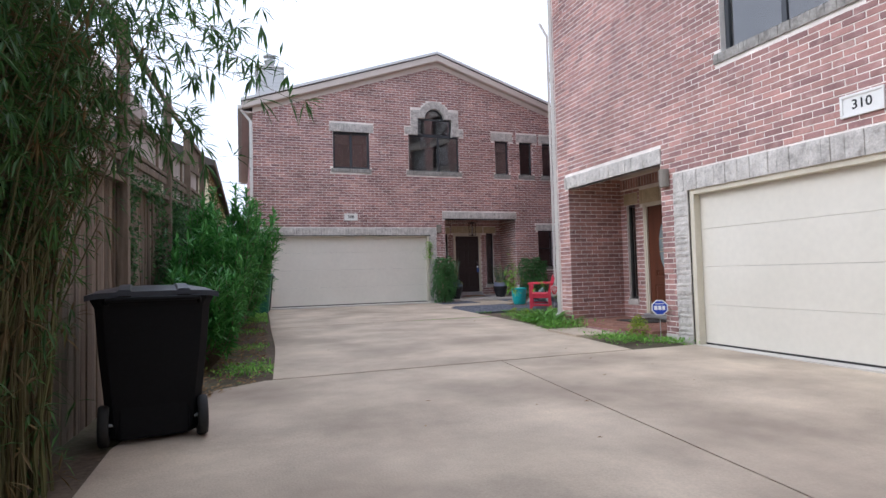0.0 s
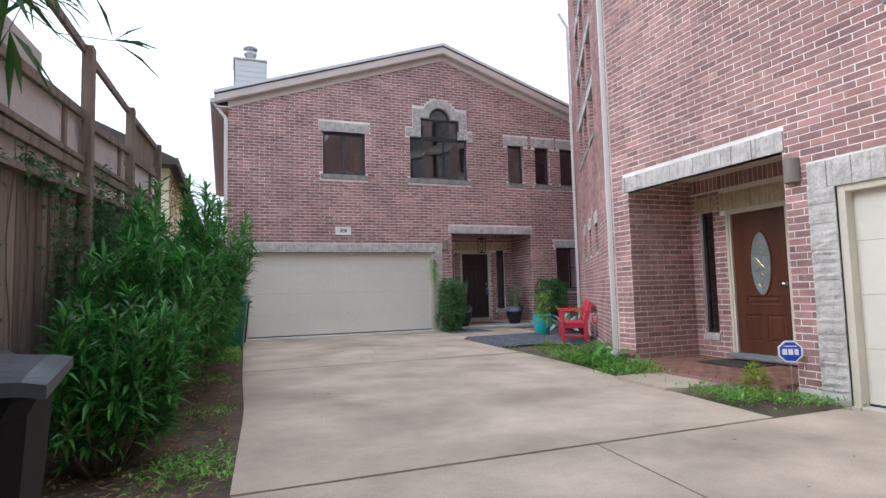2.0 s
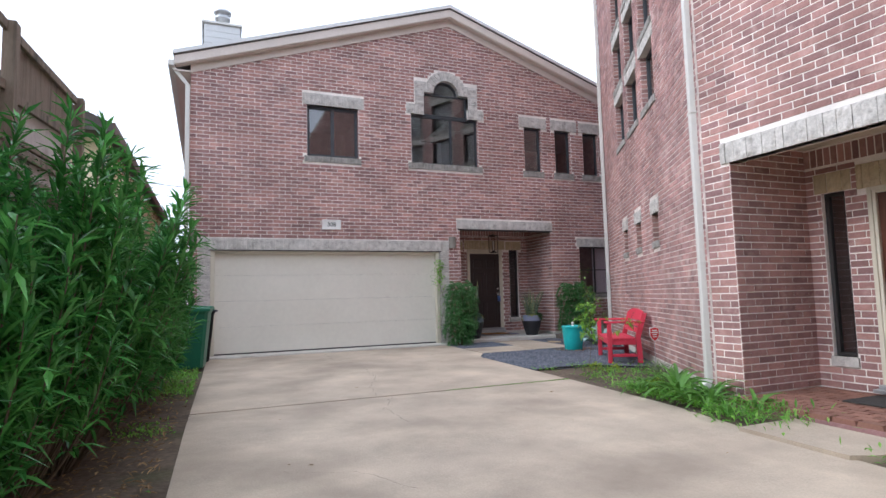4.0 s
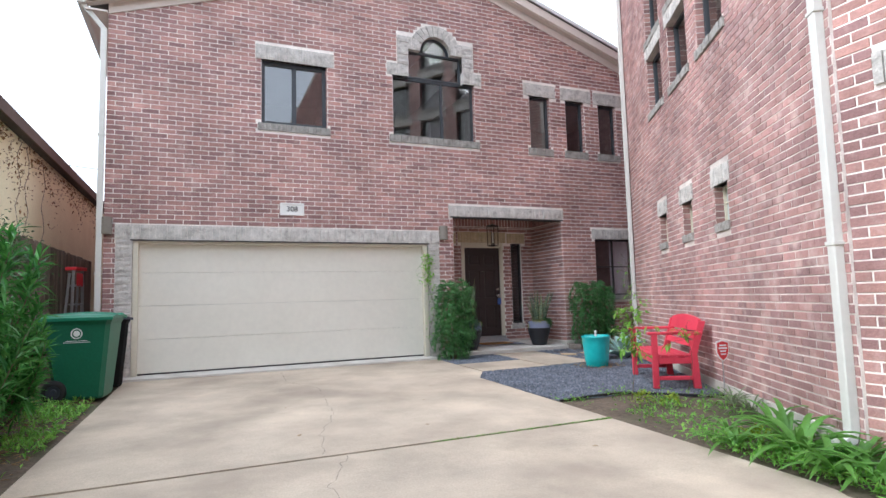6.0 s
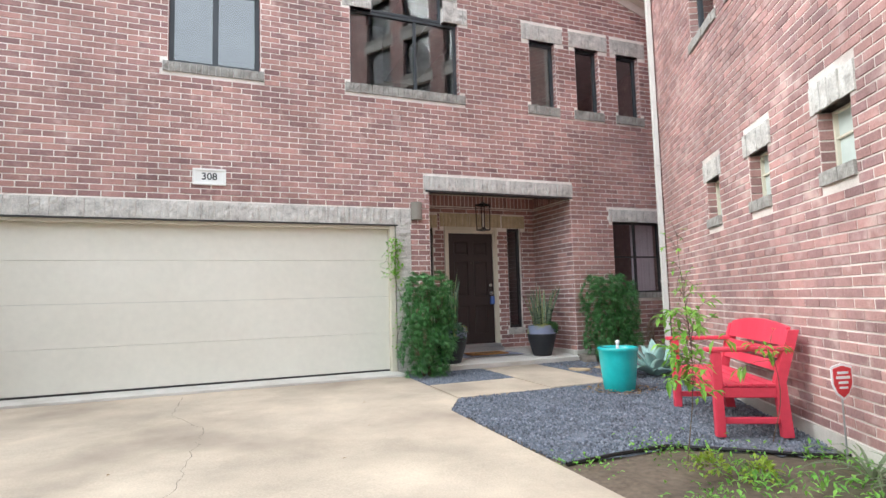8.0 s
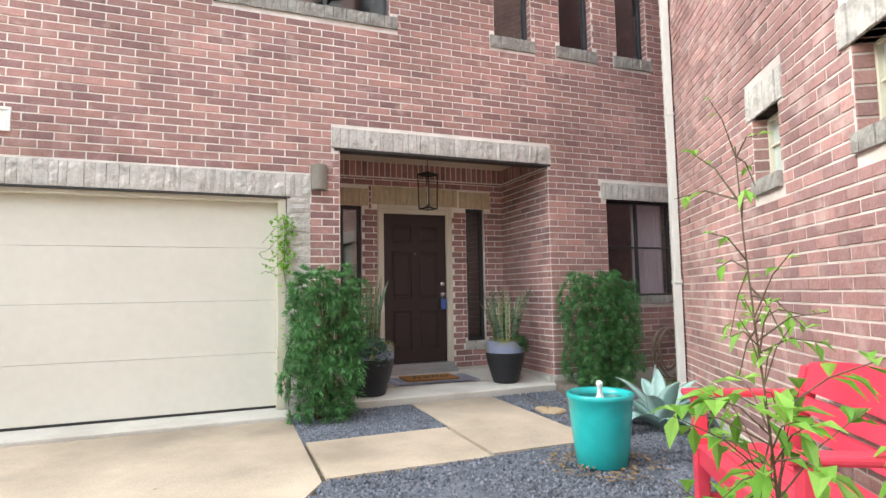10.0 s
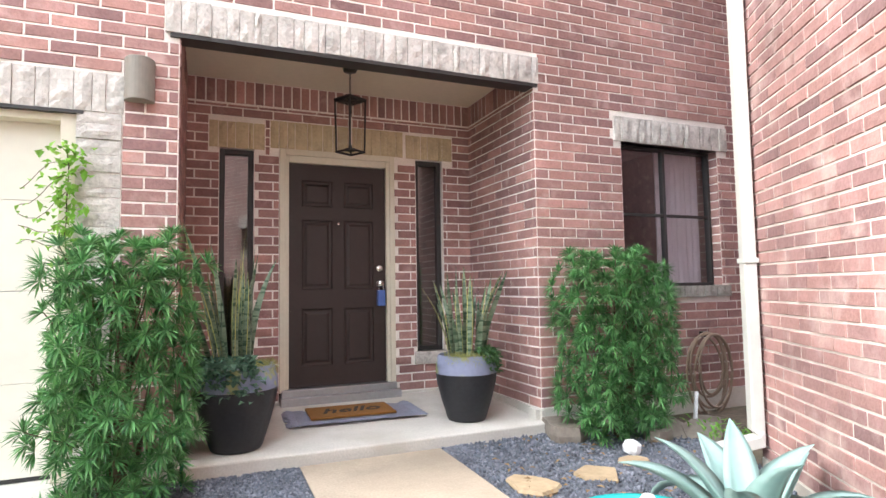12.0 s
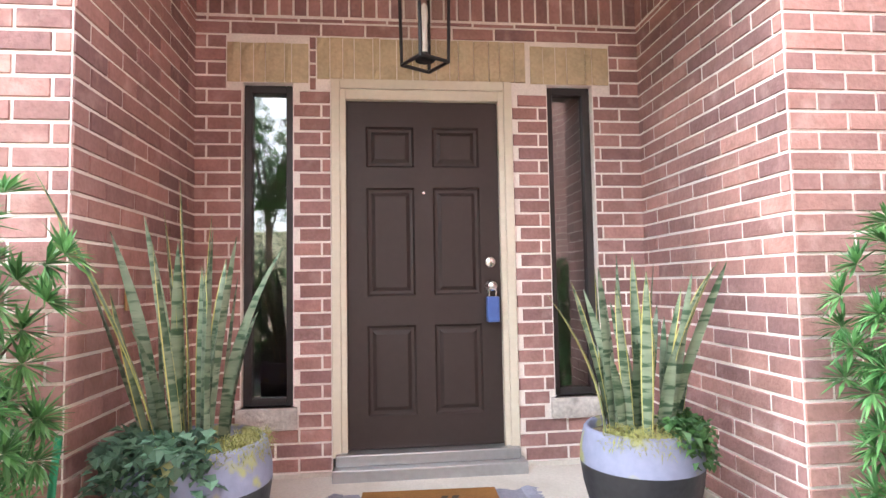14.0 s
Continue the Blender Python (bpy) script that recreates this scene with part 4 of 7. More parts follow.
part("door_frame", bm, M_TRIM, door3, "cream painted door frame")
M_OVAL = material("leaded_glass", (0.22, 0.26, 0.26), 0.25, 0.25, 60, 8, 0.3, tint=(0.20, 0.25, 0.26))
OU, OV, OA, OB = (DU0 + DU1) / 2, 1.30, 0.185, 0.47
bm = bmesh.new()
ring = lambda a, b, w: [bm.verts.new(PB.at(OU + a * math.cos(2 * math.pi * k / 40), OV + b * math.sin(2 * math.pi * k / 40), w)) for k in range(40)]
rs = [ring(OA, OB, -0.033), ring(OA - 0.008, OB - 0.008, -0.018), ring(OA - 0.025, OB - 0.025, -0.018), ring(OA - 0.03, OB - 0.03, -0.03)]
for a, b in zip(rs, rs[1:]):
    for k in range(40):
        bm.faces.new((a[k], a[(k + 1) % 40], b[(k + 1) % 40], b[k]))
oval = part("oval_frame", bm, M_REDWOOD, door3)
bm = bmesh.new()
bm.faces.new(ring(OA - 0.029, OB - 0.029, -0.028))
part("leaded_pane", bm, M_OVAL, oval, "frosted oval leaded glass")
M_BRASS = material("brass_came", (0.62, 0.5, 0.26), 0.3, 0.1, 40, 4, 0.0, metal=1.0)
bm = bmesh.new()
for a, b in (((-.15, .12), (.15, .12)), ((-.15, -.12), (.15, -.12)), ((0, .12), (0, .40)), ((0, -.12), (0, -.40)), ((-.07, .08), (.07, -.08)), ((-.07, -.08), (.07, .08)), ((0, .10), (0, -.10)), ((-.05, .02), (.05, .02))):
    tube([PB.at(OU + a[0], OV + a[1], -0.025), PB.at(OU + b[0], OV + b[1], -0.025)], 0.0045, 6, bm)
for s in (1, -1):
    tube([PB.at(OU + 0.05 * math.sin(k * 0.8), OV + s * (0.14 + 0.025 * k), -0.025) for k in range(9)], 0.004, 6, bm)
part("came", bm, M_BRASS, oval, "brass leading in a flower pattern")
part("threshold", boxes(((PX - 0.14, 8.90, -0.06), (PX + 0.08, 10.02, -0.02)), ((PX - 0.07, 8.92, -0.02), (PX + 0.08, 10.0, 0.02)), bevel=0.006), M_STEEL, door3, "worn grey metal threshold")
face_w = pose(0, 0, 0, 0, -90, 0)
part("knob", lathe([(0.0, 0.0), (0.034, 0.0), (0.034, 0.008), (0.014, 0.012), (0.013, 0.03), (0.027, 0.04), (0.031, 0.055), (0.024, 0.068), (0.0, 0.072)], 20, m=Matrix.Translation((PX + 0.03, 9.09, 1.0)) @ face_w), M_CHROME, door3, "round satin chrome knob", True)

# ---- the skewed wall ----
SK = 0.588
OBL = Plane(10.95, 17.33, -SK, -1)
OLEN = math.hypot(SK, 1) * (17.33 - 11.02)
OH, OS = [], []
for u in (2.335, 3.605, 4.9):
    OH.append((u - 0.215, u + 0.215, 1.86, 2.31))
    OS += [(u - 0.295, u + 0.295, 2.31, 2.52), (u - 0.225, u + 0.225, 1.76, 1.86)]
for u in (2.33, 3.61, 4.88):
    for r in range(4):
        z = 4.11 + 1.25 * r
        OH.append((u - 0.43, u + 0.43, z, z + 0.94))
        OS += [(u - 0.51, u + 0.51, z + 0.94, z + 1.14), (u - 0.485, u + 0.485, z - 0.11, z)]
wall_skew = backing("wall_skew", OBL, 0, OLEN, -0.4, 10.3, OH, 0.16, M_AGED_MORTAR, "tall weathered pink brick side wall")
for k, h in enumerate(OH):
    window("window_%d" % (13 + k), OBL, *h, "small deep-set window with a pale frosted pane" if h[3] < 3 else "dark stairwell window light", frame_w=0.022 if h[3] < 3 else 0.045, inset=0.1, mat=M_TRIM if h[3] < 3 else None, rails=(0.55,) if h[3] < 3 else (), glass=M_FROST if h[3] < 3 else None)
for k, s in enumerate(OS):
    lint = k % 2 == 0
    stone_blocks("window_lintel" if lint else "window_sill", OBL, *s, -0.13, 0.024 if lint else 0.035, 0.09, mat=M_STONE if lint else M_STONE_SILL, seed=40 + k, label="rough limestone lintel over a window" if lint else "grey rock-faced stone sill under a window", category="lintel" if lint else "sill")
c0, c1 = OBL.at(OLEN, 0), OBL.at(0, 0)
tagged(link_mesh("house_core", boxes(((8.9, -5, -0.4), (16, 10.8, 10.3)), ((12.6, 10.8, -0.4), (16, 17.1, 10.3))), M_ROOM), "dim inner walls behind the windows", "wall", kind="structure")
bm = bmesh.new()
rim = [(X3, -5), (16, -5), (16, 17.33), (10.95, 17.33), (c0.x, c0.y), (X3, 11.02)]
lo = [bm.verts.new((x, y, 10.3)) for x, y in rim]
hi = [bm.verts.new((x, y, 10.5)) for x, y in rim]
bm.faces.new(lo[::-1])
bm.faces.new(hi)
for i in range(6):
    bm.faces.new((lo[i], lo[(i + 1) % 6], hi[(i + 1) % 6], hi[i]))
tagged(link_mesh("roof_310", bm, M_FASCIA), "flat tan eave of the tall house", "roof", kind="structure")
tagged(link_mesh("wall_end", boxes(((10.96, 17.17, -0.4), (16, 17.33, 10.3))), M_BRICKS), "plain brick end wall", "wall", kind="structure")
tagged(link_mesh("foundation", boxes(((X3 - 0.015, 7.79, -0.5), (X3 + 0.1, 8.05, -0.12)), ((X3 - 0.015, 10.66, -0.5), (X3 + 0.1, 11.02, -0.13)), bevel=0.004), M_SLAB), "exposed concrete foundation strip", "foundation", kind="structure")
bm = bmesh.new()
plane_box(bm, OBL, 0.0, OLEN, -0.4, -0.02, -0.1, 0.014, 0.004)
tagged(link_mesh("foundation", bm, M_SLAB), "exposed concrete foundation strip", "foundation", kind="structure")
p, q = Vector((7.262, 11.13, 0)), Vector((7.1, 11.2, 0))
downspout([(p.x, p.y, 9.1), (p.x, p.y, 5), (p.x, p.y, 0.05), (p.x - 0.02, p.y, -0.02), (q.x, q.y, -0.11)], 0.10, 0.075, 60, "cream metal downspout at the house corner", (1.4, 3.2))
p = OBL.at(0.06, 0, 0.06)
q = OBL.at(0.10, 0, 0.3)
downspout([(p.x - 0.2, p.y + 0.1, 9.15), (p.x, p.y, 8.7), (p.x, p.y, 0.16), (p.x, p.y - 0.02, 0.1), (q.x, q.y, 0.04)], 0.10, 0.075, 60, "cream metal downspout at the wall's end", (1.2, 3.0))

# brick porch floor of 310
porch_floor = tagged(link_mesh("porch_floor", boxes(((7.0, 8.06, -0.4), (PX, 10.655, -0.13))), M_BRICKS), "red brick paved porch floor", "floor", kind="structure")

# ---- plants: tools ----
def blades(name, items, mat, parent, label="", fold=0.25):
    """Many leaves in one mesh. items: (base, direction, length, width, droop)."""
    verts, faces = [], []
    for base, d, length, width, droop in items:
        d = d.normalized()
        side = d.cross(Vector((0, 0, 1)))
        side = side.normalized() if side.length > 1e-3 else Vector((1, 0, 0))
        up = side.cross(d)
        i = len(verts)
        mid = base + d * length * 0.5 - Vector((0, 0, droop * length * 0.22))
        tip = base + d * length - Vector((0, 0, droop * length * 0.85))
        q = base + d * length * 0.12
        verts += [base, mid + side * width / 2 + up * width * fold, mid - side * width / 2 + up * width * fold, tip, mid, q]
        faces += [(i, i + 4, i + 1), (i, i + 2, i + 4), (i + 4, i + 3, i + 1), (i + 4, i + 2, i + 3)]
    me = bpy.data.meshes.new(name)
    me.from_pydata(verts, [], faces)
    me.materials.append(mat)
    ob = new(name, me)
    ob.parent = parent
    if label:
        tagged(ob, label)
    return ob


def unit(rng, up=0.0):
    while True:
        v = Vector((rng.uniform(-1, 1), rng.uniform(-1, 1), rng.uniform(-1, 1)))
        if 0.05 < v.length < 1:
            return (v.normalized() + Vector((0, 0, up))).normalized()


M_PODO = leaf_material("podocarpus_leaf", (0.05, 0.17, 0.055), (0.18, 0.40, 0.145), 0.38, 0.2)
M_BARK = material("grey_brown_bark", (0.13, 0.095, 0.065), 0.95, 0.3, 40, 5, 0.8)
M_SNAKE = material("snake_plant_leaf", (0.11, 0.165, 0.105), 0.42, 0.25, 8, 3, 0.05, tint=(0.25, 0.30, 0.21), stretch=(1, 1, 6), stain=(0.04, 0.085, 0.045), stain_scale=7, stain_lo=0.5, stain_hi=0.58)
M_SNAKE_EDGE = material("snake_plant_margin", (0.50, 0.47, 0.16), 0.5, 0.15, 20, 3, 0.0)
M_IVY = leaf_material("ivy_leaf", (0.045, 0.115, 0.045), (0.10, 0.21, 0.07))
M_IVY_BLUE = leaf_material("grey_green_ivy_leaf", (0.07, 0.14, 0.10), (0.13, 0.23, 0.15))
M_MOSS = material("dry_moss", (0.38, 0.33, 0.14), 1.0, 0.4, 60, 6, 1.0, tint=(0.22, 0.28, 0.08))
M_POT = material("charcoal_glaze", (0.022, 0.023, 0.027), 0.5, 0.3, 40, 3, 0.15)
M_POT_TOP = material("blue_lichen_glaze", (0.22, 0.24, 0.34), 0.7, 0.15, 30, 3, 0.2, stain=(0.32, 0.33, 0.15), stain_scale=8, stain_lo=0.53, stain_hi=0.60)
M_AGAVE = material("agave_leaf", (0.27, 0.43, 0.40), 0.5, 0.1, 20, 2.5, 0.05, tint=(0.38, 0.53, 0.49))
M_TEAL = material("teal_glaze", (0.02, 0.38, 0.38), 0.22, 0.12, 14, 2.5, 0.08, tint=(0.035, 0.48, 0.47), spec=0.6)
M_WATER = material("dark_water", (0.02, 0.03, 0.02), 0.05, 0.1, 10, 2, 0.15)
M_RED = material("red_bench_paint", (0.60, 0.03, 0.065), 0.5, 0.10, 24, 2, 0.12, tint=(0.70, 0.07, 0.11))


def clipped_shrub(at, size, label, seed):
    """A podocarpus clipped to a block: stems and whorls of narrow leaves."""
    rng = random.Random(seed)
    ob = thing("podocarpus_shrub", at, 0, label, "shrub", "clipped shrubs by the porch")
    sx, sy, h = size
    bm = bmesh.new()
    for k in range(7):
        x, y = rng.uniform(-.22, .22) * sx, rng.uniform(-.2, .2) * sy
        part("stem", tube([(x * 0.6, y * 0.6, 0), (x, y, h * 0.35), (x * 1.5 + rng.uniform(-.06, .06), y * 1.4, h * 0.85)], 0.016, 6, None, 0.005), M_BARK, ob)
    items, heads = [], []
    for k in range(2200):
        face = rng.random()
        p = Vector((rng.uniform(-.5, .5), rng.uniform(-.5, .5), rng.uniform(0.04, 1)))
        n = Vector((0, 0, 0))
        if face < 0.40:
            p.y, n = -0.5, Vector((0, -1, 0))
        elif face < 0.57:
            p.x, n = -0.5, Vector((-1, 0, 0))
        elif face < 0.72:
            p.x, n = 0.5, Vector((1, 0, 0))
        elif face < 0.9:
            p.z, n = 1.0, Vector((0, 0, 1))
        if (2 * abs(p.x)) ** 4 + (2 * abs(p.y)) ** 4 + max(0, 2 * p.z - 1) ** 4 > rng.uniform(1.2, 2.1):
            continue
        rag = rng.choice((-0.5, -0.25, -0.1, 0.0, 0.1)) if n.length else 0
        q = Vector((p.x * sx, p.y * sy, p.z * h)) + n * rag * 0.45
        q += Vector((rng.uniform(-.03, .03), rng.uniform(-.03, .03), rng.uniform(-.04, .04)))
        squeeze = 0.80 + 0.2 * min(1, p.z * 2.2) - 0.10 * max(0, p.z - 0.7) + 0.05 * math.sin(p.z * 9 + seed)
        q.x, q.y = q.x * squeeze, q.y * squeeze
        q += n * 0.10 * noise.noise(q * 4.5 + Vector((seed, 0, 0)))
        if any((q - o).length < (0.09 if n.length else 0.13) for o in heads):
            continue
        heads.append(q)
        axis = (n + unit(rng) * 0.55 + Vector((0, 0, 0.3))).normalized()
        side = axis.cross(Vector((0.31, 0.22, 0.92))).normalized()
        third = axis.cross(side)
        for j in range(34):
            a, tilt = j * 2.4 + rng.uniform(-.2, .2), 0.08 + 1.3 * (j / 34) ** 1.4
            d = side * math.cos(a) + third * math.sin(a) + axis * tilt
            items.append((q, d, rng.uniform(0.095, 0.125) * (1.05 - 0.4 * j / 34), rng.uniform(0.012, 0.0165), rng.uniform(0.0, 0.08)))
        if k % 9 == 0:
            tube([q * 0.45 + Vector((0, 0, q.z * 0.3)), q], 0.005, 5, bm, 0.003)
    tagged(part("twig_growth", bm, M_BARK, ob), kind="stuff")
    blades("foliage", items, M_PODO, ob)
    return ob


clipped_shrub((7.31, 18.2, -0.06), (0.58, 0.44, 1.33), "dark green podocarpus clipped square, beside the garage", 5)
clipped_shrub((10.58, 18.24, -0.06), (0.76, 0.44, 1.27), "bright green podocarpus clipped square, under the window", 6)


def snake_pot(at, r, h, n, tall, seed, label, trailing):
    """A bellied glazed pot with snake plants and creeping greenery."""
    rng = random.Random(seed)
    pot = thing("plant_pot", at, 0, label, "potted plant", "pots beside the front door")
    part("bowl", lathe([(0, 0), (r * 0.60, 0), (r * 0.64, 0.02), (r * 0.80, h * 0.28), (r * 0.95, h * 0.55), (r, h * 0.72)], 40), M_POT, pot, "charcoal glazed belly", True)
    part("collar", lathe([(r, h * 0.72), (r * 0.99, h * 0.84), (r * 0.93, h * 0.97), (r * 0.88, h), (r * 0.84, h * 0.98), (r * 0.84, h * 0.90), (0, h * 0.89)], 40), M_POT_TOP, pot, "lavender blue rim with yellow lichen", True)
    part("soil", lathe([(0, h * 0.93), (r * 0.84, h * 0.915)], 24), M_SOIL, pot)
    for k in range(n):
        a, rr = rng.uniform(0, 6.28), r * 0.58 * math.sqrt(rng.random())
        base = Vector((rr * math.cos(a), rr * math.sin(a), h * 0.90))
        lean = rng.uniform(0.02, 0.30) * (0.4 + rr / (r * 0.5))
        L, w = tall * rng.uniform(0.45, 1.0), rng.uniform(0.021, 0.034)
        twist, ta = rng.uniform(-1.0, 1.0), rng.uniform(0, 6.28)
        edged = rng.random() < 0.45
        def strip(wf0, wf1):
            bm = bmesh.new()
            prev = None
            for i in range(9):
                s = i / 8
                c = base + Vector((math.cos(a), math.sin(a), 0)) * lean * L * s ** (1.5 + 0.5 * math.sin(k * 7.3)) + Vector((0, 0, L * s))
                ww = w * (0.55 + 0.9 * s - 1.35 * s ** 2.6) * (1 if s < 1 else 0.03) + 0.001
                ang = ta + twist * s
                sd = Vector((math.cos(ang), math.sin(ang), 0))
                nn = Vector((-sd.y, sd.x, 0))
                row = [bm.verts.new(c + sd * ww * f + nn * ww * (0.35 * abs(f) ** 2)) for f in (wf0, (wf0 + wf1) / 2, wf1)]
                if prev:
                    for j in range(2):
                        bm.faces.new((prev[j], prev[j + 1], row[j + 1], row[j]))
                prev = row
            return bm
        leaf = part("leaf", strip(-0.82 if edged else -1, 0.82 if edged else 1), M_SNAKE, pot, smooth=True)
        if edged:
            bm = strip(-1, -0.82)
            other = strip(0.82, 1)
            me = bpy.data.meshes.new("tmp")
            other.to_mesh(me)
            other.free()
            bm.from_mesh(me)
            bpy.data.meshes.remove(me)
            part("margin", bm, M_SNAKE_EDGE, leaf, "yellow leaf margin", True)
    items, mossy, spill = [], [], []
    for k in range(620):
        a = rng.uniform(*trailing)
        rr = r * rng.uniform(0.55, 1.12 if seed % 2 == 0 else 1.22)
        drop = max(0, rr - r * 0.88) * rng.uniform(0, 3.2 if seed % 2 == 0 else 2.6)
        p = Vector((rr * math.cos(a), rr * math.sin(a), h * (0.97 + rng.uniform(0, .12)) - drop))
        items.append((p, unit(rng, 0.3), rng.uniform(0.03, 0.052) * (1.3 if seed % 2 else 1), rng.uniform(0.026, 0.042) * (1.3 if seed % 2 else 1), 0.3))
    blades("ivy", items, M_IVY_BLUE if seed % 2 else M_IVY, pot, "trailing grey-green ivy" if seed % 2 else "fresh green creeper")
    for k in range(1500):
        a = rng.uniform(trailing[0] - 1.3, trailing[0] + 0.2) if seed % 2 == 0 else rng.uniform(trailing[1] - 0.1, trailing[1] + 1.5)
        rr = r * rng.uniform(0.5, 1.0)
        p = Vector((rr * math.cos(a), rr * math.sin(a), h * 0.93 + rng.uniform(0, .06) - max(0, rr - .9 * r) * .9))
        mossy.append((p, unit(rng, 0.5), rng.uniform(0.02, 0.04), 0.004, 0.5))
    blades("moss", mossy, M_MOSS, pot, "dry yellow moss")
    return pot


snake_pot((7.92, 18.81, porch_floor_height(18.81)), 0.264, 0.545, 26, 0.96, 31, "charcoal pot of tall snake plants, with trailing ivy", (3.0, 5.2))
snake_pot((9.63, 18.88, porch_floor_height(18.88)), 0.242, 0.505, 33, 0.76, 32, "charcoal pot of snake plants, with green creeper", (4.9, 6.8))

# ---- doormat on its rug ----
M_COIR = material("coir_mat", (0.27, 0.125, 0.035), 1.0, 0.3, 120, 4, 1.0)
M_RUG = material("grey_lilac_rug", (0.25, 0.25, 0.31), 0.95, 0.25, 90, 5, 0.8)
M_PRINT = material("dark_mat_print", (0.055, 0.04, 0.03), 1.0, 0.2, 90, 5, 0.4)
rug = thing("porch_rug", (8.83, 19.32, porch_floor_height(19.32) + 0.004), -2, "grey lilac woven rug with fringed ends, on the porch slab", "rug")
bm = bmesh.new()
nx, ny = 24, 12
rng = random.Random(4)
top = [[bm.verts.new((-0.46 + 0.92 * i / nx, -0.27 + 0.54 * j / ny, 0.008 + 0.003 * math.sin(i * 1.3) * math.cos(j))) for j in range(ny + 1)] for i in range(nx + 1)]
for i in range(nx):
    for j in range(ny):
        bm.faces.new((top[i][j], top[i + 1][j], top[i + 1][j + 1], top[i][j + 1]))
part("weave", bm, M_RUG, rug)
for s in (-1, 1):
    bm = bmesh.new()
    for k in range(60):
        y = -0.27 + 0.54 * k / 59
        tube([(s * 0.455, y, 0.008), (s * (0.49 + rng.uniform(0, .02)), y + rng.uniform(-.01, .01), 0.014), (s * (0.52 + rng.uniform(0, .03)), y + rng.uniform(-.02, .02), 0.004)], 0.004, 4, bm)
    part("fringe", bm, M_RUG, rug)
mat_ob = thing("doormat", (8.81, 19.36, porch_floor_height(19.36) + 0.017), -2, "brown coir doormat reading hello, on the rug", "doormat")
part("coir_pad", boxes(((-0.335, -0.2, 0), (0.335, 0.2, 0.018)), bevel=0.005), M_COIR, mat_ob)


def lettering(text, size, mat, parent, m, name="lettering", depth=0.001, shear=0.0, bold=0.0, align="CENTER"):
    """Words in the built-in font, as a mesh."""
    cu = bpy.data.curves.new(name, "FONT")
    cu.body, cu.size, cu.extrude, cu.shear, cu.offset = text, size, depth, shear, bold
    cu.align_x, cu.align_y, cu.resolution_u = align, "CENTER", 3
    tmp = bpy.data.objects.new(name, cu)
    scene.collection.objects.link(tmp)
    me = bpy.data.meshes.new_from_object(tmp.evaluated_get(bpy.context.evaluated_depsgraph_get()))
    bpy.data.objects.remove(tmp)
    bpy.data.curves.remove(cu)
    me.materials.append(mat)
    ob = new(name, me)
    ob.parent = parent
    ob.matrix_local = m
    return ob


lettering("hello", 0.24, M_PRINT, mat_ob, pose(0, 0, 0.0192), shear=0.3, bold=0.004)

# ---- hanging lantern ----
M_LANTERN = glass_material("lantern_glass", (0.97, 0.97, 0.96), 0.07)
M_CANDLE = material("pale_candle_tube", (0.75, 0.73, 0.66), 0.5, 0.05, 20, 2, 0.0)
lantern = thing("hanging_lantern", (8.81, 19.30, 2.18), 30, "black metal and glass lantern hanging from the porch ceiling", "lantern")
W, H = 0.088, 0.44
bm = bmesh.new()
for sx in (-1, 1):
    for sy in (-1, 1):
        tube([(sx * W * 0.92, sy * W * 0.92, 0), (sx * W, sy * W, H)], 0.0085, 6, bm)
for z, w in ((0.006, W * 0.92), (H, W)):
    for a, b in (((-w, -w), (w, -w)), ((w, -w), (w, w)), ((w, w), (-w, w)), ((-w, w), (-w, -w))):
        tube([(*a, z), (*b, z)], 0.009, 6, bm)
part("cage", bm, M_BLACKMETAL, lantern)
for k in range(4):
    bm = bmesh.new()
    c, s = math.cos(k * math.pi / 2), math.sin(k * math.pi / 2)
    w = W * 0.95
    bm.faces.new([bm.verts.new((c * w - s * a, s * w + c * a, z)) for a, z in ((-w, 0.01), (w, 0.01), (w, H), (-w, H))])
    part("pane", bm, M_LANTERN, lantern)
part("roof_plate", lathe([(0.136, H), (0.136, H + 0.012), (0.06, H + 0.03), (0.03, H + 0.04), (0.012, H + 0.055), (0.0, H + 0.06)], 4, m=pose(0, 0, 0, 0, 0, 45)), M_BLACKMETAL, lantern)
part("candle", lathe([(0.014, 0.05), (0.014, 0.20), (0.02, 0.24), (0.016, 0.29), (0.0, 0.31)], 14), M_CANDLE, lantern, "white candle bulb", True)
part("socket", lathe([(0.05, 0.02), (0.05, 0.03), (0.016, 0.04), (0.016, 0.06)], 12), M_BLACKMETAL, lantern)
for k in range(7):
    f = k % 2
    part("chain_link", tube([(0.008 * math.cos(t * 0.785) * f, 0.008 * math.cos(t * 0.785) * (1 - f), H + 0.076 + 0.03 * k + 0.019 * math.sin(t * 0.785)) for t in range(9)], 0.0028, 4), M_BLACKMETAL, lantern)
part("canopy", lathe([(0.0, 0.675), (0.055, 0.685), (0.06, 0.71)], 20), M_BLACKMETAL, lantern)

# ---- wall sconces and house numbers ----
M_SCONCE = material("taupe_sconce_metal", (0.22, 0.195, 0.165), 0.55, 0.1, 30, 3, 0.1)
M_PLATE = material("white_number_plate", (0.80, 0.79, 0.76), 0.5, 0.04, 20, 2, 0.1)
M_INK = material("black_numeral", (0.02, 0.02, 0.02), 0.5, 0.1, 20, 2, 0.0)


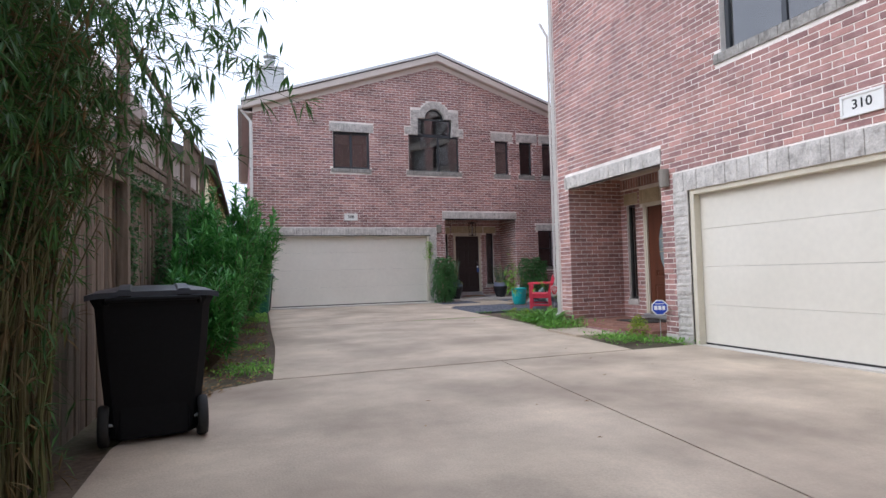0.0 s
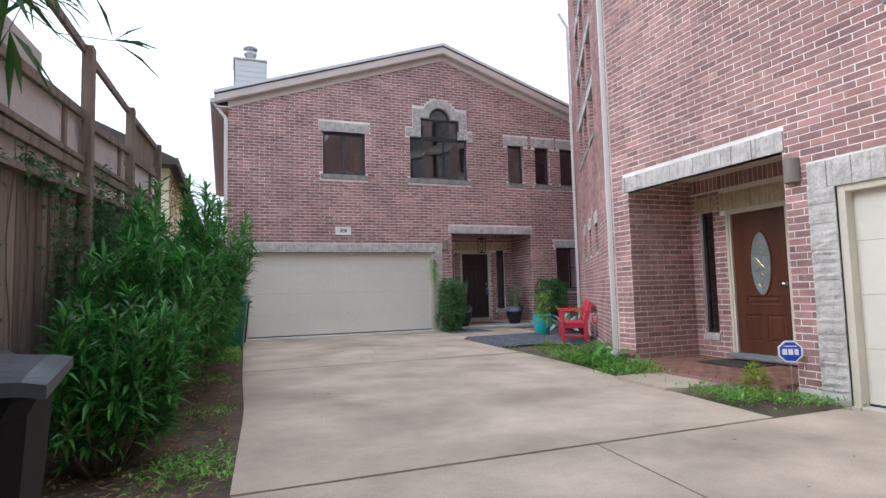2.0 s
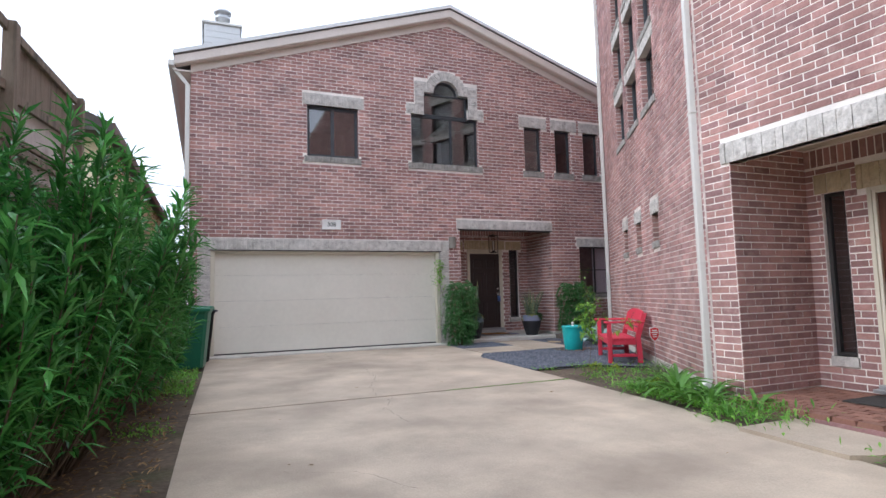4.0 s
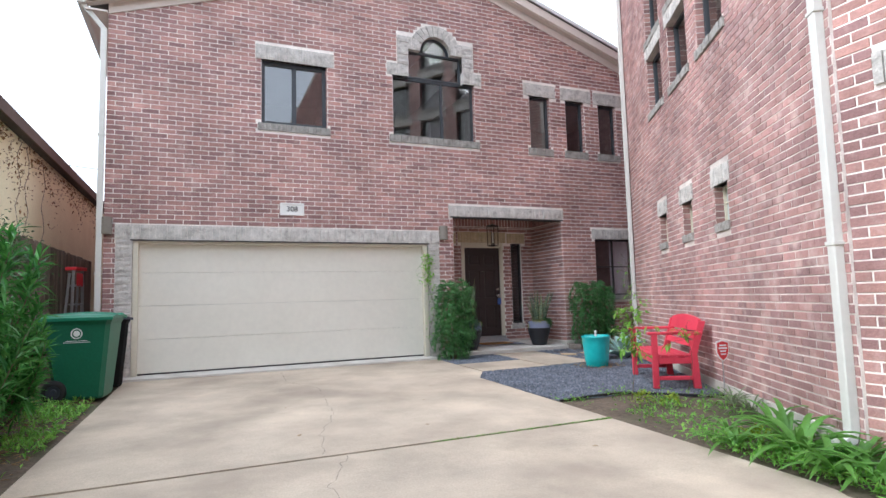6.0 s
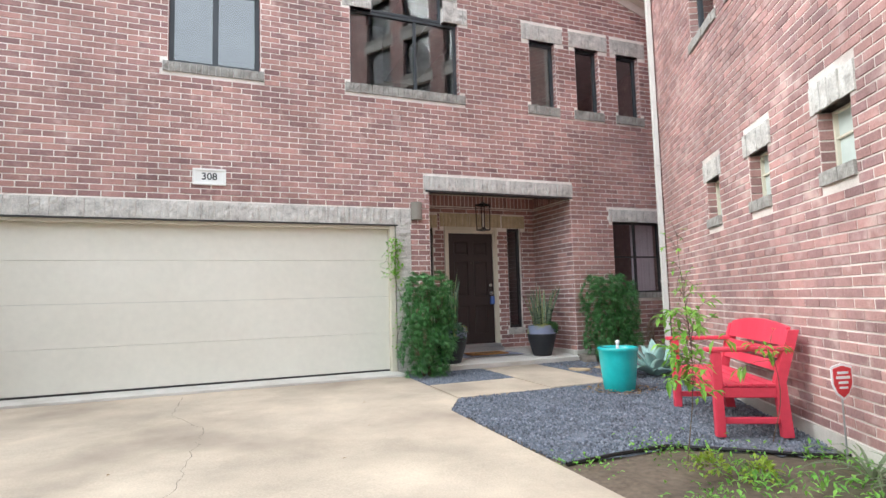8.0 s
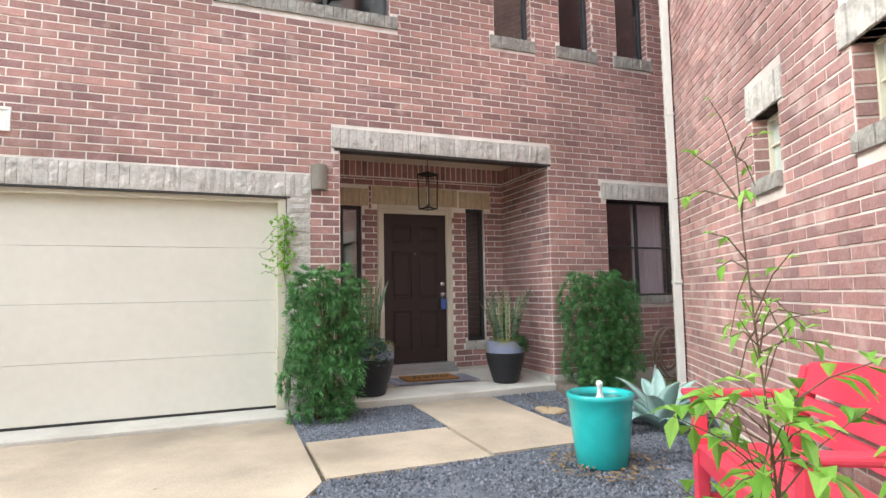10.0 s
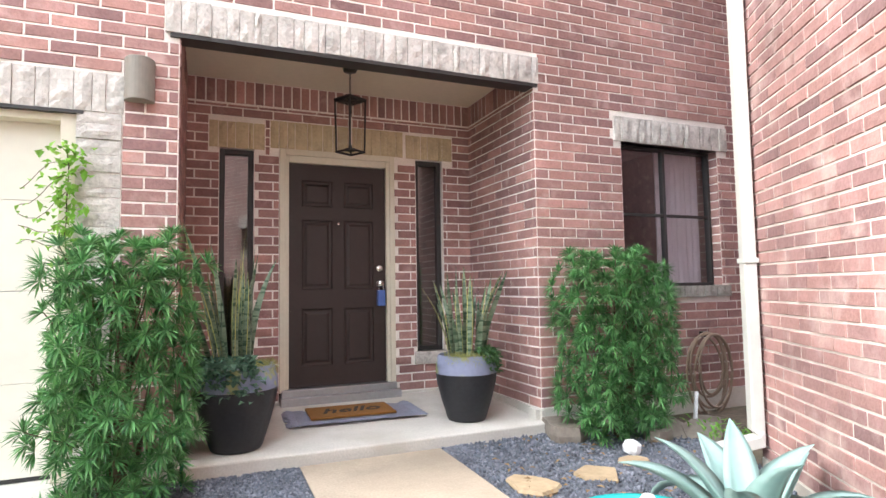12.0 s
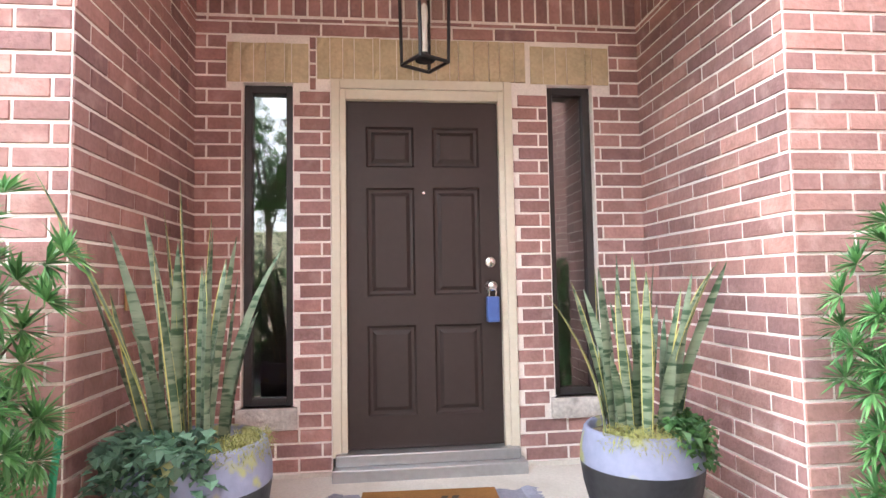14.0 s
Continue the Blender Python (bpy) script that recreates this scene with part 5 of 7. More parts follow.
def sconce(at, turn, label):
    ob = thing("wall_sconce", at, turn, label, "wall lamp", "wall sconces")
    bm = bmesh.new()
    rows = []
    for z in (0, 0.005, 0.265, 0.27):
        r = 0.085 if 0 < z < 0.27 else 0.08
        rows.append([bm.verts.new((r * math.cos(math.pi * k / 14), -0.012 - 1.15 * r * math.sin(math.pi * k / 14), z)) for k in range(15)])
    for a, b in zip(rows, rows[1:]):
        for k in range(14):
            bm.faces.new((a[k], a[k + 1], b[k + 1], b[k]))
        bm.faces.new((a[0], b[0], b[14], a[14]))
    bm.faces.new(rows[0])
    bm.faces.new(rows[-1][::-1])
    part("shade", bm, M_SCONCE, ob)
    part("back_plate", boxes(((-0.06, -0.02, 0.05), (0.06, 0.0, 0.2)), bevel=0.003), M_SCONCE, ob)
    return ob


sconce((7.335, Y0 - 0.008, 2.222), 0, "half-round taupe metal sconce on brick pier")
sconce((1.57, Y0 - 0.008, 2.22), 0, "half-round taupe metal sconce at the house corner")
sconce((X3 - 0.008, 7.93, 2.1), -90, "half-round taupe metal sconce beside the porch")


def number_plate(pl, u0, u1, v0, v1, text, name, label):
    ob = tagged(new(name), label, "house number")
    bm = bmesh.new()
    plane_box(bm, pl, u0, u1, v0, v1, 0.0, 0.022, 0.004)
    part("slab", bm, M_PLATE, ob)
    f = 0.03
    bm = bmesh.new()
    for a, b, c, d in ((u0, u1, v0, v0 + f), (u0, u1, v1 - f, v1), (u0, u0 + f, v0 + f, v1 - f), (u1 - f, u1, v0 + f, v1 - f)):
        plane_box(bm, pl, a, b, c, d, 0.022, 0.034, 0.004)
    part("rim", bm, M_PLATE, ob)
    lettering(text, (v1 - v0) * 0.60, M_INK, ob, pl.m @ pose((u0 + u1) / 2, (v0 + v1) / 2, 0.0245), "numerals", bold=0.002)
    return ob


number_plate(FRONT, 4.215, 4.63, 2.612, 2.832, "308", "house_number", "white plaque with the black number 308")
number_plate(SIDE, su(5.23), su(4.78), 2.42, 2.66, "310", "house_number", "white plaque with the black number 310")

# ---- fountain pot ----
fountain = thing("fountain_pot", (8.88, 16.04, gz(16.04) - 0.006), 0, "glossy teal ceramic pot with a bubbling fountain", "fountain")
part("jar", lathe([(0, 0), (0.165, 0), (0.175, 0.012), (0.195, 0.16), (0.215, 0.36), (0.222, 0.45), (0.232, 0.462), (0.235, 0.49), (0.225, 0.50), (0.20, 0.495), (0.195, 0.46), (0.19, 0.42)], 48), M_TEAL, fountain, smooth=True)
part("water", lathe([(0.0, 0.455), (0.194, 0.455)], 32), M_WATER, fountain, "still dark water")
M_CLEAR = material("white_water_jet", (0.75, 0.77, 0.78), 0.15, 0.1, 40, 6, 0.5)
part("jet", lathe([(0.034, 0.455), (0.022, 0.475), (0.015, 0.52), (0.022, 0.545), (0.026, 0.56), (0.016, 0.575), (0, 0.58)], 14), M_CLEAR, fountain, "white spout of water", True)

# ---- agave ----
agave = thing("agave", (9.95, 16.62, gz(16.62) - 0.02), 0, "pale blue-green agave rosette growing in gravel", "succulent")
rng = random.Random(12)
for k in range(17):
    a = k * 2.4 + rng.uniform(-.2, .2)
    tier = k / 19
    pitch = radians(14 + 66 * tier)
    L, w = rng.uniform(0.50, 0.62) * (1 - 0.1 * tier), rng.uniform(0.105, 0.13) * (1 - 0.25 * tier)
    bm = bmesh.new()
    prev = None
    out = Vector((math.cos(a), math.sin(a), 0))
    sd = Vector((-math.sin(a), math.cos(a), 0))
    for i in range(11):
        s = i / 10
        bend = pitch - (0.9 if k < 7 else 0.25) * s * s
        c = out * (0.04 + L * s * math.cos(bend)) + Vector((0, 0, max(0.03, 0.05 + L * s * math.sin(bend) + (0.05 * s if k < 7 else 0))))
        ww = w * (0.75 + 0.75 * s - 1.5 * s ** 2.4) if s < 1 else 0.002
        nn = Vector((-out.x * math.sin(bend), -out.y * math.sin(bend), math.cos(bend)))
        row = [bm.verts.new(c + sd * ww * f + nn * (abs(f) * ww * 0.42 - 0.018 * (1 - abs(f)) * (1 - s))) for f in (-1, -.5, 0, .5, 1)]
        row += [bm.verts.new(c + sd * ww * f - nn * (0.022 * (1 - abs(f)) * (1.05 - s) + 0.002) + nn * abs(f) * ww * 0.42) for f in (.5, 0, -.5)]
        if prev:
            for j in range(8):
                bm.faces.new((prev[j], prev[(j + 1) % 8], row[(j + 1) % 8], row[j]))
        prev = row
    part("leaf", bm, M_AGAVE, agave, smooth=True)

# ---- red garden bench ----
bench = thing("garden_bench", (8.69, 14.38, gz(14.4) + 0.0), 90 - math.degrees(math.atan(SK)) + 180, "red painted wooden garden bench against brick wall", "bench")
BW, BD = 1.31, 0.52


def board(lo, hi, bevel=0.008):
    return boxes((lo, hi), bevel=bevel)


for sx in (-1, 1):
    x = sx * (BW / 2 - 0.035)
    part("front_leg", board((x - 0.035, -BD / 2 - 0.035, 0), (x + 0.035, -BD / 2 + 0.035, 0.66)), M_RED, bench)
    bm = bmesh.new()
    rows = []
    for z, y in ((0, 0.03), (0.42, 0.0), (0.82, 0.12)):
        rows.append([bm.verts.new((x + a * 0.032, BD / 2 - 0.06 + y + b * 0.04, z)) for a, b in ((-1, -1), (1, -1), (1, 1), (-1, 1))])
    for a, b in zip(rows, rows[1:]):
        for k in range(4):
            bm.faces.new((a[k], a[(k + 1) % 4], b[(k + 1) % 4], b[k]))
    bm.faces.new(rows[0])
    bm.faces.new(rows[-1])
    part("rear_leg", bm, M_RED, bench)
    part("armrest", board((x - 0.045, -BD / 2 - 0.08, 0.66), (x + 0.045, BD / 2 + 0.05, 0.695), 0.012), M_RED, bench)
    part("side_rail", board((x - 0.02, -BD / 2 + 0.035, 0.30), (x + 0.02, BD / 2 - 0.09, 0.385)), M_RED, bench)
    part("stretcher", board((x - 0.018, -BD / 2 + 0.035, 0.10), (x + 0.018, BD / 2 - 0.08, 0.15)), M_RED, bench)
part("front_rail", board((-BW / 2 + 0.07, -BD / 2 - 0.02, 0.30), (BW / 2 - 0.07, -BD / 2 + 0.015, 0.385)), M_RED, bench)
for k in range(5):
    y = -BD / 2 - 0.03 + k * 0.098
    part("seat_slat", board((-BW / 2 + 0.005, y, 0.387), (BW / 2 - 0.005, y + 0.09, 0.41), 0.006), M_RED, bench)
for k, (z, hgt) in enumerate(((0.50, 0.07), (0.60, 0.07), (0.70, 0.14))):
    y = BD / 2 - 0.075 + (z - 0.42) * 0.30
    bm = bmesh.new()
    n = 12
    rows = []
    for i in range(n + 1):
        x = -BW / 2 + 0.06 + (BW - 0.12) * i / n
        crown = 0.05 * (1 - ((i - n / 2) / (n / 2)) ** 2) if k == 2 else 0
        rows.append([bm.verts.new((x, y + a, z + b)) for a, b in ((-.014, 0), (.014, 0), (.014 + hgt * .3, hgt + crown), (-.014 + hgt * .3, hgt + crown))])
    for a, b in zip(rows, rows[1:]):
        for j in range(4):
            bm.faces.new((a[j], a[(j + 1) % 4], b[(j + 1) % 4], b[j]))
    bm.faces.new(rows[0])
    bm.faces.new(rows[-1])
    part("top_rail" if k == 2 else "back_slat", bm, M_RED, bench)

# ---- yard signs ----
M_SIGNRED = material("red_sign_face", (0.62, 0.04, 0.05), 0.4, 0.05, 20, 2, 0.0)
M_SIGNWHITE = material("white_sign_face", (0.8, 0.8, 0.8), 0.4, 0.04, 20, 2, 0.0)
M_SIGNBLUE = material("blue_sign_face", (0.02, 0.06, 0.42), 0.4, 0.05, 20, 2, 0.0)


def yard_sign(at, turn, outline, z, scale, rim, face, bars, label):
    ob = thing("yard_sign", at, turn, label, "sign")
    part("stake", tube([(0, 0.01, -0.05), (0, 0.01, z)], 0.006), M_STEEL, ob)
    for name, s, y, mat in (("board", 1.0, 0.0, rim), ("face_panel", 0.86, -0.004, face)):
        bm = bmesh.new()
        f = [[bm.verts.new((px * scale * s, y + d, z + pz * scale * s)) for px, pz in outline] for d in (-0.004, 0.004)]
        bm.faces.new(f[0])
        bm.faces.new(f[1][::-1])
        for i in range(len(outline)):
            j = (i + 1) % len(outline)
            bm.faces.new((f[0][i], f[0][j], f[1][j], f[1][i]))
        part(name, bm, mat, ob)
    for x0, x1, z0, z1 in bars:
        part("printed_bar", boxes(((x0 * scale, -0.0112, z + z0 * scale), (x1 * scale, -0.009, z + z1 * scale))), rim, ob)
    return ob


OCT = [(math.cos(math.pi / 8 + k * math.pi / 4), math.sin(math.pi / 8 + k * math.pi / 4)) for k in range(8)]
SHIELD = [(-0.75, 0.9), (0, 1.1), (0.75, 0.9), (0.75, -0.2), (0.45, -0.8), (0, -1.15), (-0.45, -0.8), (-0.75, -0.2)]
yard_sign((8.33, 13.12, gz(13.1)), -12, SHIELD, 0.54, 0.108, M_SIGNWHITE, M_SIGNRED, ((-.4, .4, .45, .6), (-.5, .5, .15, .32), (-.35, .35, -.15, 0), (-.3, .3, -.45, -.32)), "red and white shield-shaped yard sign on a stake")
yard_sign((7.1, 8.0, gz(8.0)), -40, OCT, 0.50, 0.125, M_SIGNWHITE, M_SIGNBLUE, ((-.62, -.25, -.28, .22), (-.16, .2, -.28, .22), (.3, .62, -.28, .22), (-.5, .5, .42, .5)), "blue octagonal yard sign with white marks on a stake")

# ---- old timber fence along the drive ----
M_FENCE = material("weathered_fence_board", (0.165, 0.125, 0.092), 0.95, 0.28, 30, 2.5, 0.7, tint=(0.27, 0.22, 0.17), per="object", per_amount=0.2, stretch=(6, 6, 0.6), stain=(0.07, 0.06, 0.05), stain_scale=1.5, stain_lo=0.5, stain_hi=0.8)
M_FENCE_POST = material("weathered_post", (0.21, 0.165, 0.125), 0.95, 0.25, 30, 2.5, 0.7, stretch=(6, 6, 0.6), stain=(0.08, 0.07, 0.055), stain_scale=2)
M_PLY = material("grey_plywood", (0.46, 0.42, 0.39), 0.95, 0.16, 20, 1.4, 0.3, stain=(0.20, 0.165, 0.14), stain_scale=1.3)
fx = lambda y: lerp(y, (4, -0.16), (6, -0.04), (9.3, 0.07), (12, 0.2), (14.3, 0.31), (15.5, 0.42), (15.9, 0.62), (23, 0.72))
ftop = lambda y: lerp(y, (4, 1.68), (6.3, 1.81), (9.7, 2.05), (12.5, 2.26), (14.3, 2.36), (14.5, 2.1), (23, 2.1))
fence = tagged(new("fence"), "tall weathered timber fence with a patched upper screen", "fence")
rng = random.Random(9)
# the unseen stretch below y = 3.6 is added to block low sky light
y = -4.0
while y < 23:
    w = rng.uniform(0.13, 0.15)
    bm = bmesh.new()
    d = rng.uniform(0, 0.012)
    box(bm, (fx(y) - 0.02 + d, y, gz(y) - 0.05), (fx(y) + d, y + w, ftop(y) + rng.uniform(-0.015, 0.015)), 0.003)
    part("board", bm, M_FENCE, fence)
    y += w + rng.uniform(0.002, 0.008)
posts = [(-3.9, 2.6), (-0.9, 2.8), (2.0, 3.05), (4.75, 3.28), (7.25, 3.46), (9.98, 3.54), (12.02, 3.57), (14.3, 3.66)]
for y, top in posts:
    part("post", boxes(((fx(y) + 0.014, y - 0.07, gz(y) - 0.1), (fx(y) + 0.115, y + 0.07, top)), bevel=0.006), M_FENCE_POST, fence)


def fence_rail(y0, y1, z0, z1, h, d=0.015, thick=0.04, name="rail", mat=None):
    """A rail, cap or panel between two posts, following the fence's line."""
    bm = bmesh.new()
    box(bm, (0, 0, 0), (thick, 1, h), 0.004, Matrix(((1, fx(y1) - fx(y0), 0, fx(y0) + d), (0, y1 - y0 - 0.14, 0, y0 + 0.07), (0, z1 - z0, 1, z0), (0, 0, 0, 1))))
    return part(name, bm, mat or M_FENCE_POST, fence)


for k, ((y0, t0), (y1, t1)) in enumerate(zip(posts, posts[1:])):
    b0, b1 = ftop(y0) - 0.02, ftop(y1 - 0.3) - 0.02
    fence_rail(y0, y1, b0, b1, 0.055, 0.0, 0.09)
    fence_rail(y0, y1, b0 + 0.24, b1 + 0.22, 0.085)
    fence_rail(y0, y1, b0 + 0.35, b1 + 0.33, 0.05, 0.02)
    fence_rail(y0, y1, b0 + 0.70, b1 + 0.76, 0.085)
    fence_rail(y0, y1, t0 - 0.09, t1 - 0.09, 0.085)
    fence_rail(y0, y1, b0 + 0.06, b1 + 0.06, 0.72, -0.01, 0.012, "panel", M_PLY)
    if k < 5:
        fence_rail(y0, y0 + (y1 - y0) * (0.62 if k == 4 else 1.0), b0 + 0.75, b0 + 0.75 + (t1 - t0) * 0.7, 0.34, -0.012, 0.012, "panel", M_PLY)
    if k > 5:
        fence_rail(y0, y1, b0 + 0.75, b1 + 0.75, t1 - b1 - 0.8, -0.008, 0.014, "panel", M_FENCE_POST)
    ym = y0 + (y1 - y0) * 0.78
    part("upright", boxes(((fx(ym) + 0.003, ym, ftop(ym)), (fx(ym) + 0.04, ym + 0.08, ftop(ym) + 0.76)), bevel=0.004), M_FENCE_POST, fence)

# ---- neighbouring house beyond the fence ----
M_STUCCO = material("yellow_stucco", (0.90, 0.83, 0.56), 0.95, 0.1, 30, 1.2, 0.4, tint=(0.92, 0.87, 0.64), stain=(0.82, 0.74, 0.50), stain_scale=0.9)
M_BROWN = material("brown_eave_board", (0.14, 0.10, 0.085), 0.85, 0.2, 25, 2, 0.3)
neighbour = tagged(new("neighbour_house"), "yellow stucco house with a brown roof behind the fence", "house")
NB = Plane(0.42, 15.95, 0.012, 1)
bm = bmesh.new()
plane_box(bm, NB, 0, 14, -0.4, 3.67, -6.0, -0.0)
part("wall", bm, M_STUCCO, neighbour)
bm = bmesh.new()
rows = [[bm.verts.new(NB.at(u, z, w)) for w, z in ((0.16, 3.62), (0.16, 3.74), (-3.0, 5.2), (-6.4, 3.74), (-6.4, 3.62))] for u in (-0.4, 14.3)]
for i in range(5):
    j = (i + 1) % 5
    bm.faces.new((rows[0][i], rows[0][j], rows[1][j], rows[1][i]))
bm.faces.new(rows[0])
bm.faces.new(rows[1][::-1])
roof_n = part("roof", bm, M_ROOF, neighbour)
bm = bmesh.new()
plane_box(bm, NB, -0.42, 14.32, 3.58, 3.75, 0.16, 0.19, 0.004)
part("fascia", bm, M_BROWN, roof_n)
M_DRYVINE = leaf_material("dry_creeper_leaf", (0.34, 0.20, 0.10), (0.24, 0.20, 0.09))
rng = random.Random(3)
items = []
for k in range(1100):
    u = 9 * rng.random() ** 1.6
    z = 3.58 - abs(rng.gauss(0, 0.42 + 0.22 * math.sin(u * 3.1))) * (1.2 - u / 12)
    if z > 1.9:
        items.append((NB.at(u, z, rng.uniform(0.01, 0.06)), unit(rng), rng.uniform(0.03, 0.065), rng.uniform(0.02, 0.042), 0.4))
creeper = tagged(new("wall_creeper"), "half-dry brown creeper on the yellow wall", "creeper")
blades("leaves", items, M_DRYVINE, creeper)
bm = bmesh.new()
for k in range(7):
    u = 7 * rng.random() ** 1.3
    pts = [NB.at(u + 0.12 * math.sin(s * 1.7 + k), 2.0 + 1.55 * s / 8, 0.012) for s in range(9)]
    part("stem", tube(pts, 0.004, 4), M_BARK, creeper)
bm.free()
wire = tagged(link_mesh("overhead_cable", tube([(-6 + 1.0 * i, 27 + 0.2 * i, 5.6 - 0.05 * i + 0.006 * (i - 6) ** 2) for i in range(13)], 0.012, 5), M_BLACKMETAL), "thin dark overhead service cable", "cable", kind="structure")

# ---- wheeled bins ----
M_BINBLACK = material("black_bin_plastic", (0.006, 0.006, 0.007), 0.62, 0.25, 40, 2, 0.15, spec=0.15)
# black lid with its bluish sky sheen put into the colour; hubs share it
M_BINLID = material("sky_sheen_lid", (0.045, 0.05, 0.065), 0.33, 0.2, 40, 2, 0.12)
M_BINGREEN = material("green_bin_plastic", (0.012, 0.115, 0.062), 0.45, 0.15, 40, 2, 0.12)
M_BINGREENLID = material("green_lid", (0.016, 0.17, 0.095), 0.4, 0.15, 40, 2, 0.1)
M_RUBBER = material("black_rubber", (0.015, 0.015, 0.015), 0.7, 0.2, 40, 4, 0.2)


def wheeled_bin(at, turn, body, lid, label, emblem=False):
    """A two-wheeled cart: tapered body, rim, ribbed lid, handle bar, wheels. Front faces -y."""
    ob = thing("wheelie_bin", at, turn, label, "wheelie bin", "wheelie bins")
    bm = bmesh.new()
    rows = []
    for z, w, f, b in ((0.03, 0.24, -0.26, 0.22), (0.06, 0.255, -0.275, 0.24), (0.30, 0.272, -0.295, 0.28), (0.62, 0.298, -0.325, 0.33), (0.90, 0.315, -0.35, 0.355), (0.945, 0.335, -0.37, 0.37), (0.975, 0.335, -0.37, 0.37)):
        c = 0.045
        rows.append([bm.verts.new((x, y, z)) for x, y in ((-w + c, f), (w - c, f), (w, f + c), (w, b - c), (w - c, b), (-w + c, b), (-w, b - c), (-w, f + c))])
    for a, b in zip(rows, rows[1:]):
        for k in range(8):
            bm.faces.new((a[k], a[(k + 1) % 8], b[(k + 1) % 8], b[k]))
    bm.faces.new(rows[0][::-1])
    bm.faces.new(rows[-1])
    part("body", bm, body, ob)
    bm = bmesh.new()
    n = 10
    grid = []
    for i in range(n + 1):
        y = -0.395 + 0.80 * i / n
        crown = 0.035 * math.sin(math.pi * min(1, max(0, i / n)))
        grid.append([bm.verts.new((x, y, 0.985 + crown * (1 - (abs(x) / 0.36) ** 4) + e)) for x, e in ((-.36, 0), (-.31, .012), (-.20, .018), (-.19, .03), (-.13, .03), (-.12, .018), (0, .02), (.12, .018), (.13, .03), (.19, .03), (.20, .018), (.31, .012), (.36, 0))])
    for a, b in zip(grid, grid[1:]):
        for j in range(12):
            bm.faces.new((a[j], a[j + 1], b[j + 1], b[j]))
    rim = [grid[0][j] for j in range(13)] + [grid[i][12] for i in range(1, n + 1)] + [grid[n][j] for j in range(11, -1, -1)] + [grid[i][0] for i in range(n - 1, 0, -1)]
    low = [bm.verts.new(v.co - Vector((0, 0, 0.035))) for v in rim]
    for i in range(len(rim)):
        j = (i + 1) % len(rim)
        bm.faces.new((rim[i], rim[j], low[j], low[i]))
    lid_ob = part("lid", bm, lid, ob)
    for sx in (-1, 1):
        part("rib", boxes(((sx * 0.16 - 0.022, -0.40, 1.0), (sx * 0.16 + 0.022, -0.33, 1.025)), bevel=0.006), lid, lid_ob)
    part("handle_bar", tube([(-0.25, 0.36, 0.93), (-0.25, 0.44, 0.955), (0.25, 0.44, 0.955), (0.25, 0.36, 0.93)], 0.016), body, ob)
    for sx in (-1, 1):
        m = Matrix.Translation((sx * 0.27, 0.235, 0.135)) @ pose(0, 0, 0, 0, 90, 0)
        wheel = part("wheel", lathe([(0.08, -0.028), (0.125, -0.03), (0.135, -0.015), (0.135, 0.015), (0.125, 0.03), (0.08, 0.028)], 28, m=m), M_RUBBER, ob, smooth=True)
        part("hub", lathe([(0, -0.022), (0.03, -0.024), (0.04, -0.012), (0.082, -0.014), (0.082, 0.014), (0.04, 0.012), (0.03, 0.024), (0, 0.022)], 20, m=m), M_BINLID, wheel)
    part("axle", tube([(-0.27, 0.235, 0.135), (0.27, 0.235, 0.135)], 0.011), M_STEEL, ob)
    part("skirt", boxes(((-0.2, 0.2, 0.03), (0.2, 0.27, 0.32)), bevel=0.02), body, ob)
    if emblem:
        c = pose(0, 0, 0, 0, 0, -90) @ Matrix.Translation((0.0, -0.3135, 0.80)) @ pose(0, 0, 0, 94, 0, 0)
        part("emblem", lathe([(0.062, 0.0), (0.062, 0.003), (0.05, 0.003), (0.05, 0.0)], 28, m=c), M_SIGNWHITE, ob, "round white seal")
        part("emblem_centre", lathe([(0.0, 0.0025), (0.036, 0.0025), (0.036, 0.0)], 12, m=c), M_SIGNWHITE, ob)
        part("printed_bar", boxes(((-0.3075, -0.11, 0.712), (-0.296, 0.11, 0.718)), ((-0.3065, -0.14, 0.694), (-0.295, 0.14, 0.699))), M_SIGNWHITE, ob)
    return ob


black_bin = wheeled_bin((0.52, 5.76, gz(5.76)), 188, M_BINBLACK, M_BINLID, "black wheelie bin, closed, standing by the fence")
black_bin.scale = (1.14, 1.1, 1.05)
green_bin = wheeled_bin((1.57, 16.98, gz(17.0)), 84, M_BINGREEN, M_BINGREENLID, "green wheelie bin with a round white seal", True)
green_bin.scale = (1.05, 1.02, 1.05)
wheeled_bin((1.63, 17.86, gz(17.8)), 12, M_BINBLACK, M_BINLID, "black wheelie bin, closed, behind the green one")

# ---- step ladder ----
ladder = thing("step_ladder", (1.13, 19.1, -0.06), 72, "folded aluminium step ladder with a red top, leaning by the fence", "ladder")
for sx in (-1, 1):
    part("rail", tube([(sx * 0.19, 0, 0), (sx * 0.13, 0.0, 1.66)], 0.022, 6), M_STEEL, ladder)
    part("rear_rail", tube([(sx * 0.19, 0.14, 0), (sx * 0.13, 0.05, 1.6)], 0.018, 6), M_STEEL, ladder)
for k in range(5):
    z = 0.28 + 0.28 * k
    part("step", boxes(((-0.17 + 0.01 * k, -0.03, z), (0.17 - 0.01 * k, 0.05, z + 0.025)), bevel=0.003), M_STEEL, ladder)
part("top_cap", boxes(((-0.16, -0.05, 1.64), (0.16, 0.10, 1.69)), bevel=0.008), M_SIGNRED, ladder, "red plastic top")
part("warning_label", boxes(((-0.09, -0.03, 1.40), (0.09, -0.024, 1.60))), M_SIGNRED, ladder)
ladder.scale = (1, 1.15, 1.06)

